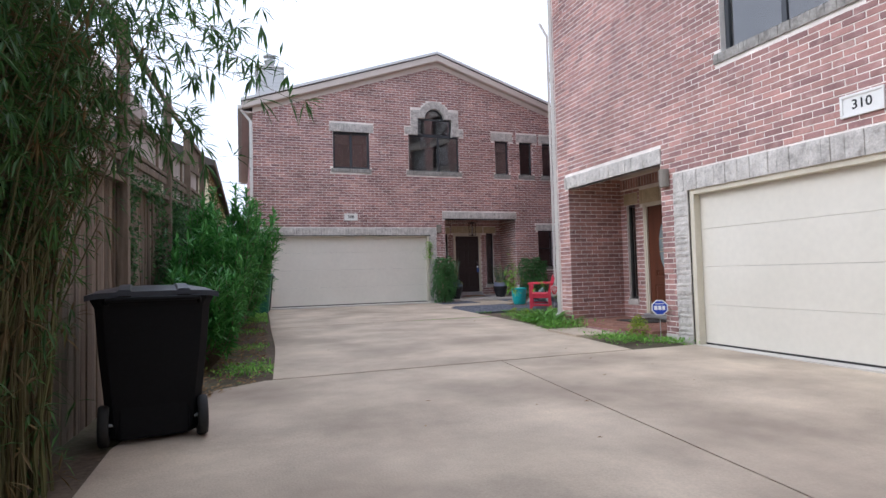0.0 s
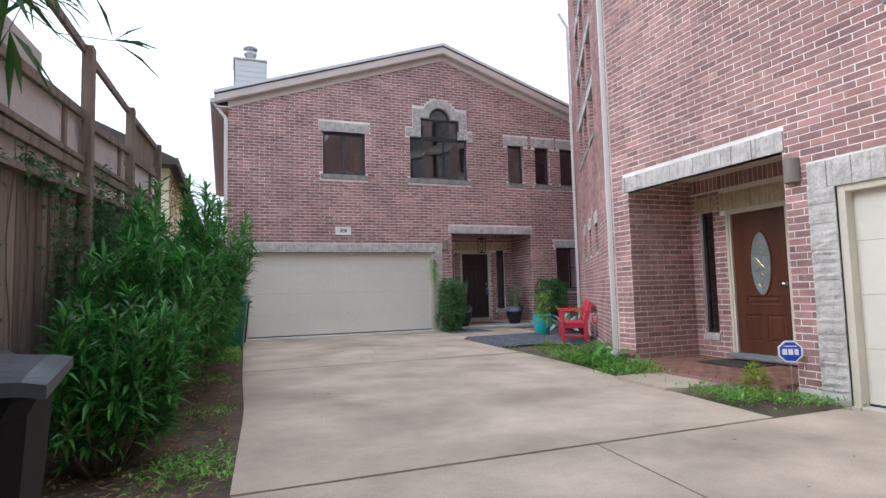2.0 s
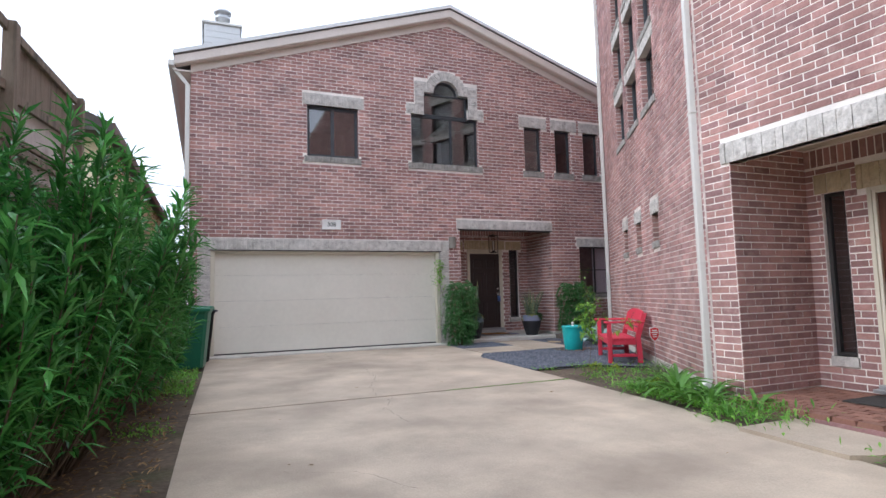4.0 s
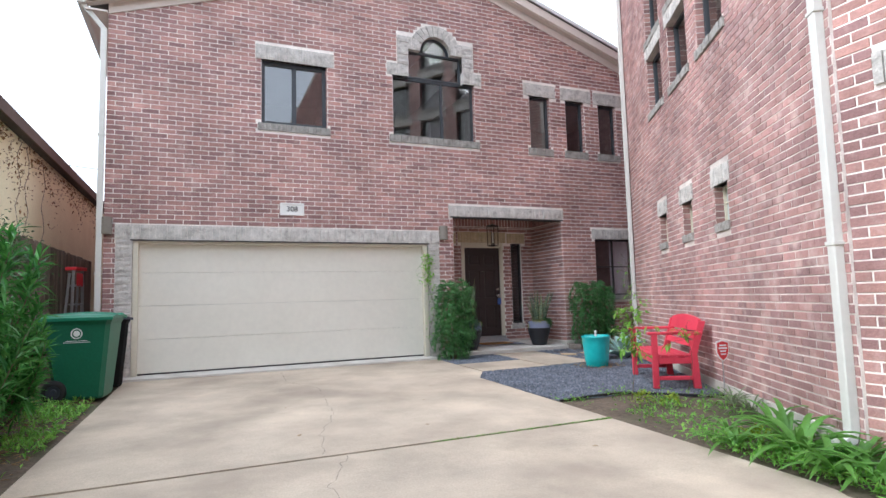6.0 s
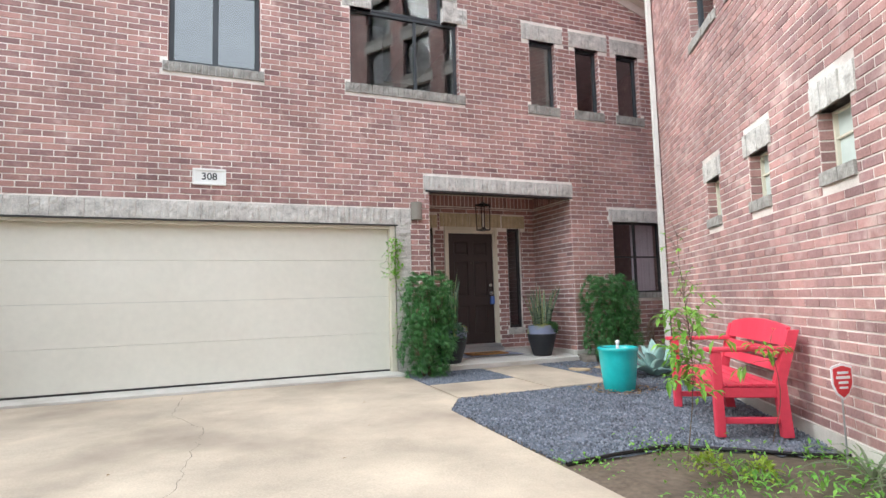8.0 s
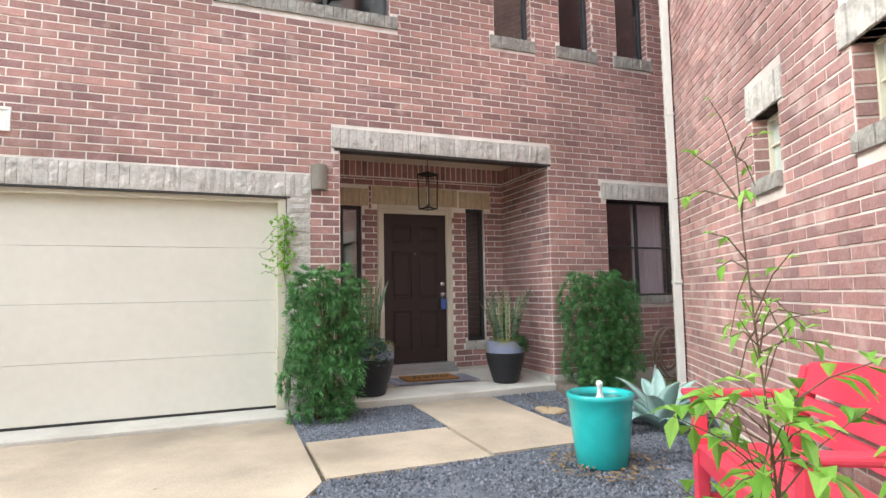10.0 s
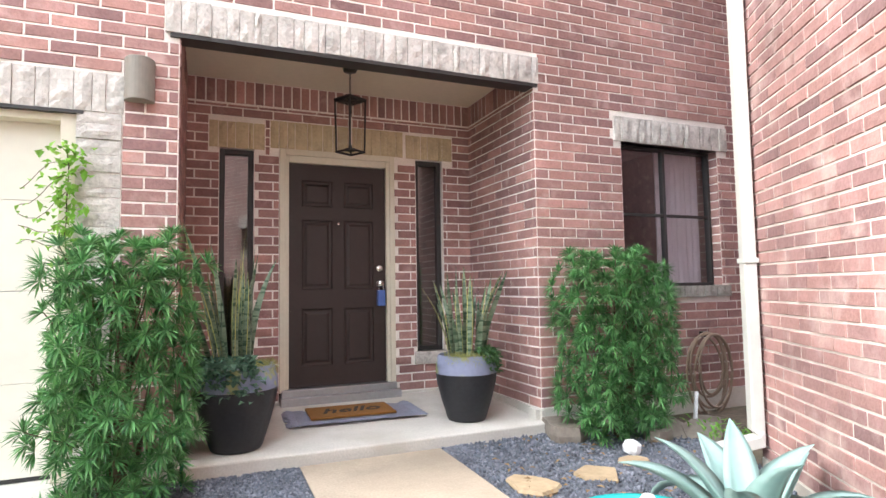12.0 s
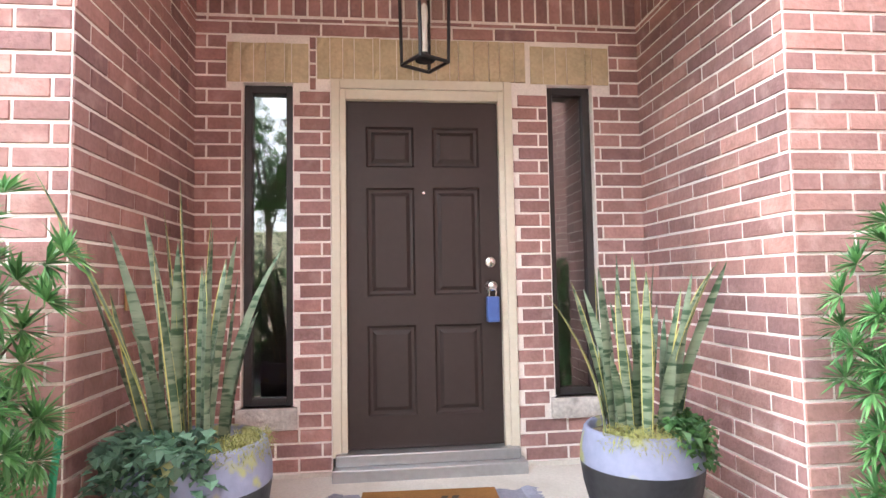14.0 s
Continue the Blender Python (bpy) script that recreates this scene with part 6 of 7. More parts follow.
# ---- bamboo by the fence ----
M_CANE = material("bamboo_cane", (0.085, 0.058, 0.026), 0.65, 0.25, 20, 3, 0.05, tint=(0.10, 0.10, 0.036), per="object", per_amount=0.25)
M_BAMBOO = leaf_material("bamboo_leaf", (0.035, 0.105, 0.03), (0.085, 0.18, 0.045), 0.5, 0.3)
M_STRAW = leaf_material("dry_sheath", (0.20, 0.14, 0.06), (0.13, 0.09, 0.04), 0.8, 0.2)


def fan(items, p, d, rng, n, size):
    """A fan of pointed leaves at a twig's end."""
    for q in range(n):
        items.append((p, d * 0.55 + unit(rng) * 0.75 + Vector((0, 0, -0.25)), size * rng.uniform(0.75, 1.2), size * rng.uniform(0.11, 0.15), rng.uniform(0.05, 0.35)))


def bamboo(at, n, seed, height, lean, label):
    """A clump of arching canes with drooping leaf fans, thick above and thin below."""
    rng = random.Random(seed)
    ob = thing("bamboo_clump", at, 0, label, "bamboo")
    bm = bmesh.new()
    leaves, dry = [], []
    for k in range(n):
        a, r = rng.uniform(0, 6.28), 0.42 * math.sqrt(rng.random())
        base = Vector((0.40 * r * math.cos(a), 1.2 * r * math.sin(a), 0))
        L = height * rng.uniform(0.5, 1.0)
        la = rng.gauss(lean, 0.6)
        bend = rng.uniform(0.02, 0.22)
        pts = [base + Vector((math.cos(la), math.sin(la), 0)) * (bend * L * (s / 8) ** 2.6) + Vector((0.012 * math.sin(s * 2.1 + k), 0.012 * math.cos(s * 1.7 + k), L * s / 8 * (1 - 0.1 * s / 8))) for s in range(9)]
        part("cane", tube(pts, rng.uniform(0.006, 0.013), 5, None, 0.003), M_CANE, ob)
        for s in range(1, 9):
            for j in range(4):
                p0 = pts[s - 1].lerp(pts[s], rng.random())
                if rng.random() > lerp(p0.z, (0.2, 0.10), (1.2, 0.17), (1.8, 0.36), (2.3, 0.9)):
                    continue
                d = unit(rng, 0.1)
                p1 = p0 + d * rng.uniform(0.10, 0.30) * (0.7 if p0.z < 1.6 else 1)
                tube([p0, p0.lerp(p1, 0.5) + Vector((0, 0, 0.02)), p1], 0.0022, 3, bm, 0.001)
                target = dry if rng.random() < (0.3 if p0.z < 1.2 else 0.08) else leaves
                fan(target, p1, d, rng, rng.randint(3, 6), 0.12)
                if p0.z > 1.8:
                    fan(target, p0.lerp(p1, 0.6), d, rng, 3, 0.12)
    tagged(part("twigs", bm, M_CANE, ob), kind="stuff")
    blades("foliage", leaves, M_BAMBOO, ob)
    blades("dry_foliage", dry, M_STRAW, ob, "dry straw-coloured leaves")
    return ob


bamboo((0.02, 4.4, gz(4.3)), 95, 3, 3.3, 0.3, "dense bamboo clump with dry canes beside the fence")
bamboo((-0.1, 3.5, gz(3)), 80, 4, 3.5, 0.5, "dense bamboo clump arching over the driveway edge")
# rooted out of view, added to shade the near fence and bamboo
bamboo((-0.22, 2.5, gz(2)), 60, 8, 3.6, 0.4, "dense bamboo clump added beside the start for its shade")

# long sprays of the same bamboo hanging over the drive
rng = random.Random(21)
spray = thing("bamboo_spray", (-0.1, 4.7, 0.6), 0, "arching bamboo sprays hanging over the driveway", "bamboo")
bm = bmesh.new()
items = []
for k, tip in enumerate([(0.95, 1.75, 2.05), (1.2, 1.5, 2.45), (0.75, 1.3, 2.3), (1.35, 2.0, 2.35), (1.0, 0.9, 2.55), (0.5, 1.0, 2.6), (1.55, 1.2, 2.6), (0.75, 2.1, 1.75), (0.6, 1.7, 2.2), (1.0, 0.55, 1.3), (1.62, 0.5, 1.8), (1.68, 0.4, 1.5), (0.85, 0.1, 1.55), (0.7, 0.3, 1.9), (1.3, 0.3, 2.0), (1.05, 1.13, 1.42), (1.12, 0.8, 1.15), (0.83, 0.37, 1.14), (1.45, 0.1, 1.6)]):
    T = Vector(tip)
    pts = [Vector((0, 0, 0)).lerp(Vector((T.x * 0.25, T.y * 0.35, T.z * 1.08)), min(1, s / 5)) if s <= 5 else Vector((T.x * 0.25, T.y * 0.35, T.z * 1.08)).lerp(T, (s - 5) / 5) + Vector((0, 0, 0.12 * math.sin(math.pi * (s - 5) / 5))) for s in range(11)]
    tube(pts, 0.006, 5, bm, 0.0015)
    for s in range(5, 11):
        for j in range(3):
            p0 = pts[s - 1].lerp(pts[s], rng.random())
            d = unit(rng, -0.1)
            p1 = p0 + d * rng.uniform(0.06, 0.2)
            tube([p0, p1], 0.0015, 3, bm)
            fan(items, p1, d, rng, rng.randint(4, 7), 0.165 if s > 7 else 0.13)
tagged(part("twigs", bm, M_CANE, spray), kind="stuff")
blades("foliage", items, M_BAMBOO, spray)

# ---- oleanders along the bed ----
M_OLEANDER = leaf_material("oleander_leaf", (0.042, 0.175, 0.042), (0.12, 0.36, 0.08), 0.27, 0.28)


def oleander(at, h, spread, lean, seed, label, stems=58):
    rng = random.Random(seed)
    ob = thing("oleander", at, 0, label, "shrub", "oleanders along the fence")
    bm = bmesh.new()
    items = []
    for k in range(stems):
        a, r = rng.uniform(0, 6.28), math.sqrt(rng.random())
        L = h * rng.uniform(0.45, 1.0) * (1 - 0.2 * r)
        top = Vector((spread * r * math.cos(a) + lean * L / h, spread * 1.1 * r * math.sin(a), L))
        base = Vector((0.12 * math.cos(a) * r, 0.2 * math.sin(a) * r, 0))
        pts = [base.lerp(top, s / 6) + Vector((math.cos(a), math.sin(a), 0)) * 0.12 * math.sin(math.pi * s / 6) for s in range(7)]
        part("stem", tube(pts, 0.010, 5, None, 0.003), M_BARK, ob)
        whorls = int(L / 0.055)
        for w in range(whorls):
            s = 0.36 + 0.64 * w / whorls
            if rng.random() < 0.25 * (1 - s):
                continue
            i = min(5, int(s * 6))
            p = pts[i].lerp(pts[i + 1], s * 6 - i)
            axis = (pts[i + 1] - pts[i]).normalized()
            for j in range(4):
                d = axis * rng.uniform(0.35, 1.0) + unit(rng) * 0.95
                items.append((p, d, rng.uniform(0.13, 0.22), rng.uniform(0.026, 0.040), rng.uniform(0.0, 0.3)))
    bm.free()
    blades("foliage", items, M_OLEANDER, ob)
    return ob


for k, (x, y, h, s, l) in enumerate(((0.62, 8.5, 1.45, 0.45, 0.05), (0.62, 9.4, 2.15, 0.52, 0.15), (0.72, 10.4, 2.75, 0.6, 0.3), (0.82, 11.4, 2.65, 0.66, 0.5), (0.85, 12.5, 2.3, 0.62, 0.35), (0.95, 13.6, 2.25, 0.62, 0.42), (1.0, 14.8, 1.7, 0.5, 0.3), (0.85, 15.8, 1.2, 0.4, 0.1))):
    oleander((x, y, gz(y) - 0.03), h, s, l, 50 + k, "tall leafy oleander with narrow green leaves" if h > 1.7 else "low leafy oleander with narrow green leaves")

# ---- ivy on the fence ----
ivy = tagged(new("fence_ivy"), "green ivy creeping over the weathered fence", "ivy")
rng = random.Random(14)
items = []
patches = [(7.5, 1.45, 0.22, 0.5, 420), (7.6, 0.75, 0.15, 0.45, 200), (9.3, 1.2, 0.35, 0.7, 500), (10.6, 1.7, 0.8, 0.5, 1500), (12.4, 1.9, 1.0, 0.45, 1500), (14.5, 1.9, 1.2, 0.4, 1400), (17.0, 1.75, 1.2, 0.35, 900), (8.8, 2.0, 0.5, 0.12, 250), (7.4, 1.9, 0.4, 0.12, 150)]
for py, pz, sy, sz, n in patches:
    for k in range(n):
        yy, zz = rng.gauss(py, sy * 0.6), rng.gauss(pz, sz * 0.6)
        if zz < 2.5 and zz > -0.1:
            items.append((Vector((fx(yy) + 0.02 + abs(rng.gauss(0, 0.06)), yy, zz)), unit(rng) + Vector((0.5, 0, -0.1)), rng.uniform(0.035, 0.065), rng.uniform(0.028, 0.05), 0.3))
blades("leaves", items, M_IVY, ivy)
bm = bmesh.new()
for k in range(26):
    py, pz, sy, sz, n = patches[k % len(patches)]
    yy = rng.gauss(py, sy * 0.5)
    tube([(fx(yy) + 0.016, yy + 0.07 * math.sin(s * 1.3 + k), gz(yy) + (pz + 0.5) * s / 9) for s in range(10)], 0.004, 4, bm)
tagged(part("stems", bm, M_BARK, ivy), kind="stuff")

# ---- beds: soil, gravel, edging ----
def patch(name, outline, lift, mat, label, category, rough=0.0, seed=1, cell=0.12):
    """A bed with an uneven top, filled inside its outline."""
    rng = random.Random(seed)
    def inside(x, y):
        c = False
        for (x0, y0), (x1, y1) in zip(outline, outline[1:] + outline[:1]):
            if (y0 > y) != (y1 > y) and x < (x1 - x0) * (y - y0) / (y1 - y0) + x0:
                c = not c
        return c
    xs, ys = [p[0] for p in outline], [p[1] for p in outline]
    nx, ny = int((max(xs) - min(xs)) / cell) + 2, int((max(ys) - min(ys)) / cell) + 2
    bm = bmesh.new()
    grid = {}
    def vert(i, j):
        if (i, j) not in grid:
            x, y = min(xs) + (i - 0.5) * cell, min(ys) + (j - 0.5) * cell
            grid[i, j] = bm.verts.new((x, y, gz(y) + lift + rough * noise.noise((x * 2.1, y * 2.1, seed)) + rng.uniform(-.25, .25) * rough))
        return grid[i, j]
    for i in range(nx):
        for j in range(ny):
            if inside(min(xs) + i * cell, min(ys) + j * cell):
                bm.faces.new((vert(i, j), vert(i + 1, j), vert(i + 1, j + 1), vert(i, j + 1)))
    return tagged(link_mesh(name, bm, mat), label, category, kind="structure"), inside


wall_x = lambda y: 10.95 - SK * (17.33 - y)
GRAVEL = [(6.68, 13.95), (7.1, 13.97), (7.6, 13.98), (7.9, 13.70), (8.3, 13.38), (8.62, 13.2), (wall_x(14.5) - 0.03, 14.5), (wall_x(16) - 0.03, 16.0), (wall_x(17.4) - 0.03, 17.4), (11.3, 18.6), (10.16, 18.6), (9.26, 18.52), (9.26, 16.53), (7.02, 16.48), (6.69, 15.95)]
NOOK = [(7.04, 17.45), (8.27, 17.45), (8.27, 18.5), (7.04, 18.5)]
M_GRAVELBED = material("gravel_bed", (0.085, 0.095, 0.12), 0.95, 0.5, 45, 5, 1.0, tint=(0.17, 0.18, 0.205))


def pebbles(parent, inside, box_, n, seed, lift):
    """Loose stones, each a small uneven lump."""
    rng = random.Random(seed)
    verts, faces = [], []
    base = [(1, 0, 0), (-1, 0, 0), (0, 1, 0), (0, -1, 0), (0, 0, 1), (0, 0, -1)]
    tri = [(0, 2, 4), (2, 1, 4), (1, 3, 4), (3, 0, 4), (2, 0, 5), (1, 2, 5), (3, 1, 5), (0, 3, 5)]
    k = 0
    while k < n:
        x, y = rng.uniform(box_[0], box_[1]), rng.uniform(box_[2], box_[3])
        k += 1
        if not inside(x, y):
            continue
        s = rng.uniform(0.009, 0.019)
        m = pose(x, y, gz(y) + lift + s * 0.25, rng.uniform(0, 360), rng.uniform(0, 360), rng.uniform(0, 360)) @ Matrix.Diagonal((s * rng.uniform(.7, 1.2), s * rng.uniform(.6, 1), s * rng.uniform(.5, .9), 1))
        i = len(verts)
        verts += [m @ Vector(b) for b in base]
        faces += [(a + i, b + i, c + i) for a, b, c in tri]
    me = bpy.data.meshes.new("pebbles")
    me.from_pydata(verts, [], faces)
    me.materials.append(M_GRAVEL)
    ob = new("pebbles", me)
    ob.parent = parent
    tagged(ob, "loose blue-grey stones", kind="stuff")


bed, ins = patch("gravel_bed", GRAVEL, -0.012, M_GRAVELBED, "blue-grey gravel bed beside the path", "gravel", 0.012, 2, 0.1)
pebbles(bed, ins, (6.6, 11.4, 13.2, 18.6), 52000, 1, -0.012)
bed, ins = patch("gravel_bed", NOOK, -0.012, M_GRAVELBED, "small blue-grey gravel patch before the shrub", "gravel", 0.012, 3, 0.1)
pebbles(bed, ins, (7.04, 8.28, 17.45, 18.5), 9000, 2, -0.012)
edging = tagged(link_mesh("bed_edging", tube([(6.68, 13.93, gz(13.9) + 0.005), (7.1, 13.95, gz(13.9) + 0.012), (7.6, 13.96, gz(13.9) + 0.01), (7.9, 13.69, gz(13.7) + 0.012), (8.3, 13.36, gz(13.3) + 0.008), (8.6, 13.18, gz(13.2) + 0.005)], 0.014, 6), M_BLACKMETAL), "black plastic edging around the gravel", "edging", kind="structure")
SOILBED = [(6.1, 9.8), (6.35, 11.4), (6.5, 13.0), (6.55, 13.94), (7.6, 13.97), (8.6, 13.2), (wall_x(12.5), 12.5), (7.45, 11.1), (7.24, 10.9), (7.0, 10.0)]
patch("soil_bed", SOILBED, -0.018, M_SOIL, "brown soil bed with weeds beside the wall", "bed", 0.03, 5, 0.12)
SOIL2 = [(6.1, 7.5), (6.1, 8.9), (6.5, 8.84), (7.22, 8.6), (7.24, 7.62)]
patch("soil_bed", SOIL2, -0.018, M_SOIL, "small soil bed before the brick pier", "bed", 0.03, 6, 0.1)
LEFTBED = [(0.2, 6.0), (0.9, 6.4), (1.6, 7.5), (1.65, 9.0), (1.9, 16.0), (1.95, 18.3), (0.2, 18.6)]
patch("planting_bed", LEFTBED, -0.02, M_SOIL, "dark bed of soil and dry leaves along the fence", "bed", 0.03, 7, 0.15)

# dry leaves and weeds
M_DRY = leaf_material("dry_leaf", (0.22, 0.13, 0.06), (0.35, 0.24, 0.12), 0.9, 0.1)
M_GRASS = leaf_material("bright_grass", (0.13, 0.36, 0.05), (0.28, 0.52, 0.10))
rng = random.Random(33)
litter = tagged(new("leaf_litter"), "scattered dry brown leaves and twigs", "leaf litter", kind="stuff")
items = []
for k in range(2600):
    y = rng.uniform(6.7, 17.5)
    x = rng.uniform(0.25, lerp(y, (6.7, 0.75), (7.6, 1.42), (16, 1.74)))
    items.append((Vector((x, y, gz(y) + rng.uniform(0.0, 0.04))), Vector((rng.uniform(-1, 1), rng.uniform(-1, 1), rng.uniform(-.1, .25))), rng.uniform(0.04, 0.10), rng.uniform(0.012, 0.03), 0.1))
for k in range(500):
    y = rng.uniform(13.2, 18.4)
    x = rng.uniform(9.35, 11.0)
    if x < wall_x(y) - 0.1 and rng.random() < (0.9 if y > 17.2 else 0.12):
        items.append((Vector((x, y, gz(y) + 0.012)), Vector((rng.uniform(-1, 1), rng.uniform(-1, 1), 0.1)), rng.uniform(0.03, 0.06), rng.uniform(0.012, 0.03), 0.1))
for k in range(130):
    a = rng.uniform(0, 6.28)
    r = rng.uniform(0.2, 0.42)
    items.append((Vector((8.88 + r * math.cos(a), 16.04 + r * math.sin(a), gz(16) + 0.012)), Vector((rng.uniform(-1, 1), rng.uniform(-1, 1), 0.1)), rng.uniform(0.04, 0.08), rng.uniform(0.012, 0.03), 0.1))
for k in range(26):
    x, y = rng.uniform(1.9, 6.1), rng.uniform(4.0, 17)
    items.append((Vector((x, y, gz(y) + 0.006)), Vector((rng.uniform(-1, 1), rng.uniform(-1, 1), 0.05)), rng.uniform(0.03, 0.07), rng.uniform(0.01, 0.025), 0.05))
blades("dry_leaves", items, M_DRY, litter)


def tuft(at, n, length, width, mat, seed, label, spread=0.12, category="plant", up=1.0, name="weed_tuft", droop=0.7, group=""):
    """Blades that spring from one point."""
    rng = random.Random(seed)
    ob = thing(name, at, 0, label, category, group)
    items = []
    for k in range(n):
        p = Vector((rng.gauss(0, spread), rng.gauss(0, spread), 0))
        items.append((p, unit(rng, up), length * rng.uniform(0.6, 1.1), width * rng.uniform(0.7, 1.2), droop * rng.uniform(0.4, 1.2)))
    blades("leaves", items, mat, ob)
    return ob


def lily(at, n, L, w, seed, mat, label, name="lily_clump", stripe=False):
    """Strap leaves that arch over, each a bent ribbon."""
    rng = random.Random(seed)
    ob = thing(name, at, 0, label, "plant", "border plants")
    for k in range(n):
        a = k * 2.4 + rng.uniform(-.4, .4)
        l, p = L * rng.uniform(0.6, 1.05), radians(rng.uniform(45, 80))
        bm = bmesh.new()
        prev = None
        out, sd = Vector((math.cos(a), math.sin(a), 0)), Vector((-math.sin(a), math.cos(a), 0))
        c = out * 0.02
        for i in range(8):
            s = i / 7
            ang = p - s * 1.5
            if i:
                c = c + (out * math.cos(ang) + Vector((0, 0, math.sin(ang)))) * l / 7
            ww = w * (0.6 + s * 1.4 - 1.98 * s * s) / 1.0
            c.z = max(c.z, 0.012)
            row = [bm.verts.new(c + sd * ww * 0.5 * f + Vector((0, 0, abs(f) * ww * 0.25))) for f in (-1, 0, 1)]
            if prev:
                for j in (0, 1):
                    bm.faces.new((prev[j], prev[j + 1], row[j + 1], row[j]))
            prev = row
        part("leaf", bm, mat, ob, smooth=True)
    return ob


M_LILY = leaf_material("lily_leaf", (0.14, 0.36, 0.06), (0.28, 0.54, 0.12), 0.4)
M_LIRIOPE = leaf_material("striped_lily_leaf", (0.20, 0.26, 0.13), (0.36, 0.40, 0.27), 0.4)
M_LIME = leaf_material("lime_leaf", (0.22, 0.34, 0.03), (0.35, 0.45, 0.06), 0.5)
for k, (x, y, n, L, w) in enumerate(((6.95, 11.3, 24, 0.6, 0.065), (6.75, 10.95, 18, 0.5, 0.06), (7.1, 11.0, 20, 0.55, 0.06), (6.75, 11.7, 14, 0.42, 0.05), (6.85, 10.75, 16, 0.5, 0.055), (7.3, 11.65, 18, 0.6, 0.06), (7.05, 10.35, 14, 0.42, 0.05), (7.6, 12.0, 14, 0.48, 0.05), (6.6, 10.3, 12, 0.36, 0.04), (7.15, 12.1, 10, 0.3, 0.04))):
    lily((x, y, gz(y)), n, L, w, 70 + k, M_LILY, "green strap-leaved lily clump by the downspout")
for k, (x, y) in enumerate(((7.95, 12.5), (8.12, 12.85))):
    lily((x, y, gz(y)), 22, 0.42, 0.022, 80 + k, M_LIRIOPE, "pale striped spider lily clump")
rng = random.Random(44)
weeds = tagged(new("border_weeds"), "low bright green weeds and clover in the bed", "weeds", kind="stuff")
items = []
for cx, cy, s, n, h in ((6.6, 10.35, 0.2, 420, 0.14), (6.75, 11.2, 0.2, 420, 0.14), (6.85, 12.0, 0.16, 260, 0.1), (7.2, 12.4, 0.2, 150, 0.1), (6.95, 11.4, 0.22, 500, 0.13), (7.75, 13.55, 0.2, 60, 0.1), (8.0, 13.1, 0.2, 50, 0.1), (7.45, 13.1, 0.12, 90, 0.12), (7.0, 12.9, 0.12, 120, 0.08), (8.35, 13.1, 0.14, 110, 0.12), (6.9, 10.15, 0.2, 340, 0.2), (7.75, 12.7, 0.12, 90, 0.14), (6.55, 8.35, 0.2, 420, 0.14), (6.9, 8.1, 0.22, 420, 0.12), (7.1, 7.75, 0.12, 200, 0.1), (1.2, 8.1, 0.18, 420, 0.12), (1.3, 10.0, 0.12, 160, 0.1), (1.35, 12.2, 0.14, 160, 0.1), (1.45, 14.6, 0.25, 700, 0.13), (1.5, 15.8, 0.2, 600, 0.12), (1.25, 16.4, 0.25, 500, 0.12), (11.2, 17.9, 0.1, 90, 0.15), (6.78, 13.85, 0.1, 60, 0.06), (7.5, 13.85, 0.15, 120, 0.06)):
    for k in range(n):
        x, y = rng.gauss(cx, s), rng.gauss(cy, s * 1.3)
        if cx < 3:
            x = min(x, lerp(y, (7.5, 1.44), (16, 1.74)))
        elif cx < 10:
            x = max(x, 6.3 if y < 10.5 else 6.62)
        items.append((Vector((x, y, gz(y) + 0.01 + h * 0.5 * rng.random())), unit(rng, 0.8), h * rng.uniform(0.3, 0.7), rng.uniform(0.012, 0.03), rng.uniform(0, .5)))
blades("leaves", items, M_GRASS, weeds)
moss_line = tagged(new("joint_moss"), "green moss growing in the concrete joint", "moss", kind="stuff")
items = [(Vector((x, 13.0 + rng.gauss(0, 0.012), gz(13) - 0.004)), unit(rng, 1.2), rng.uniform(0.012, 0.03), 0.006, 0.4) for x in [6.62 - 1.9 * rng.random() ** 1.4 for _ in range(900)]]
blades("sprigs", items, M_GRASS, moss_line)
for k, (x, y, s) in enumerate(((7.35, 13.35, 0.14), (7.55, 13.15, 0.12), (6.95, 11.65, 0.16), (6.98, 8.35, 0.2))):
    rng = random.Random(90 + k)
    ob = thing("lime_shrub", (x, y, gz(y)), 0, "small lime-green leafy shrub in the bed", "plant", "lime shrubs")
    big = s > 0.18
    items = []
    for j in range(420 if big else 90):
        d = unit(rng, 0.5)
        p = Vector((d.x * s * 0.9, d.y * s * 0.9, 0.02 + abs(d.z) * s * (1.7 if big else 0.9))) * rng.uniform(0.6, 1)
        items.append((p, d + unit(rng) * 0.5, rng.uniform(0.03, 0.055), rng.uniform(0.02, 0.035), 0.2))
    blades("leaves", items, M_LIME, ob)

# ---- sapling by the bench ----
M_SAPLING = leaf_material("sapling_leaf", (0.18, 0.42, 0.05), (0.34, 0.58, 0.12), 0.45, 0.5)


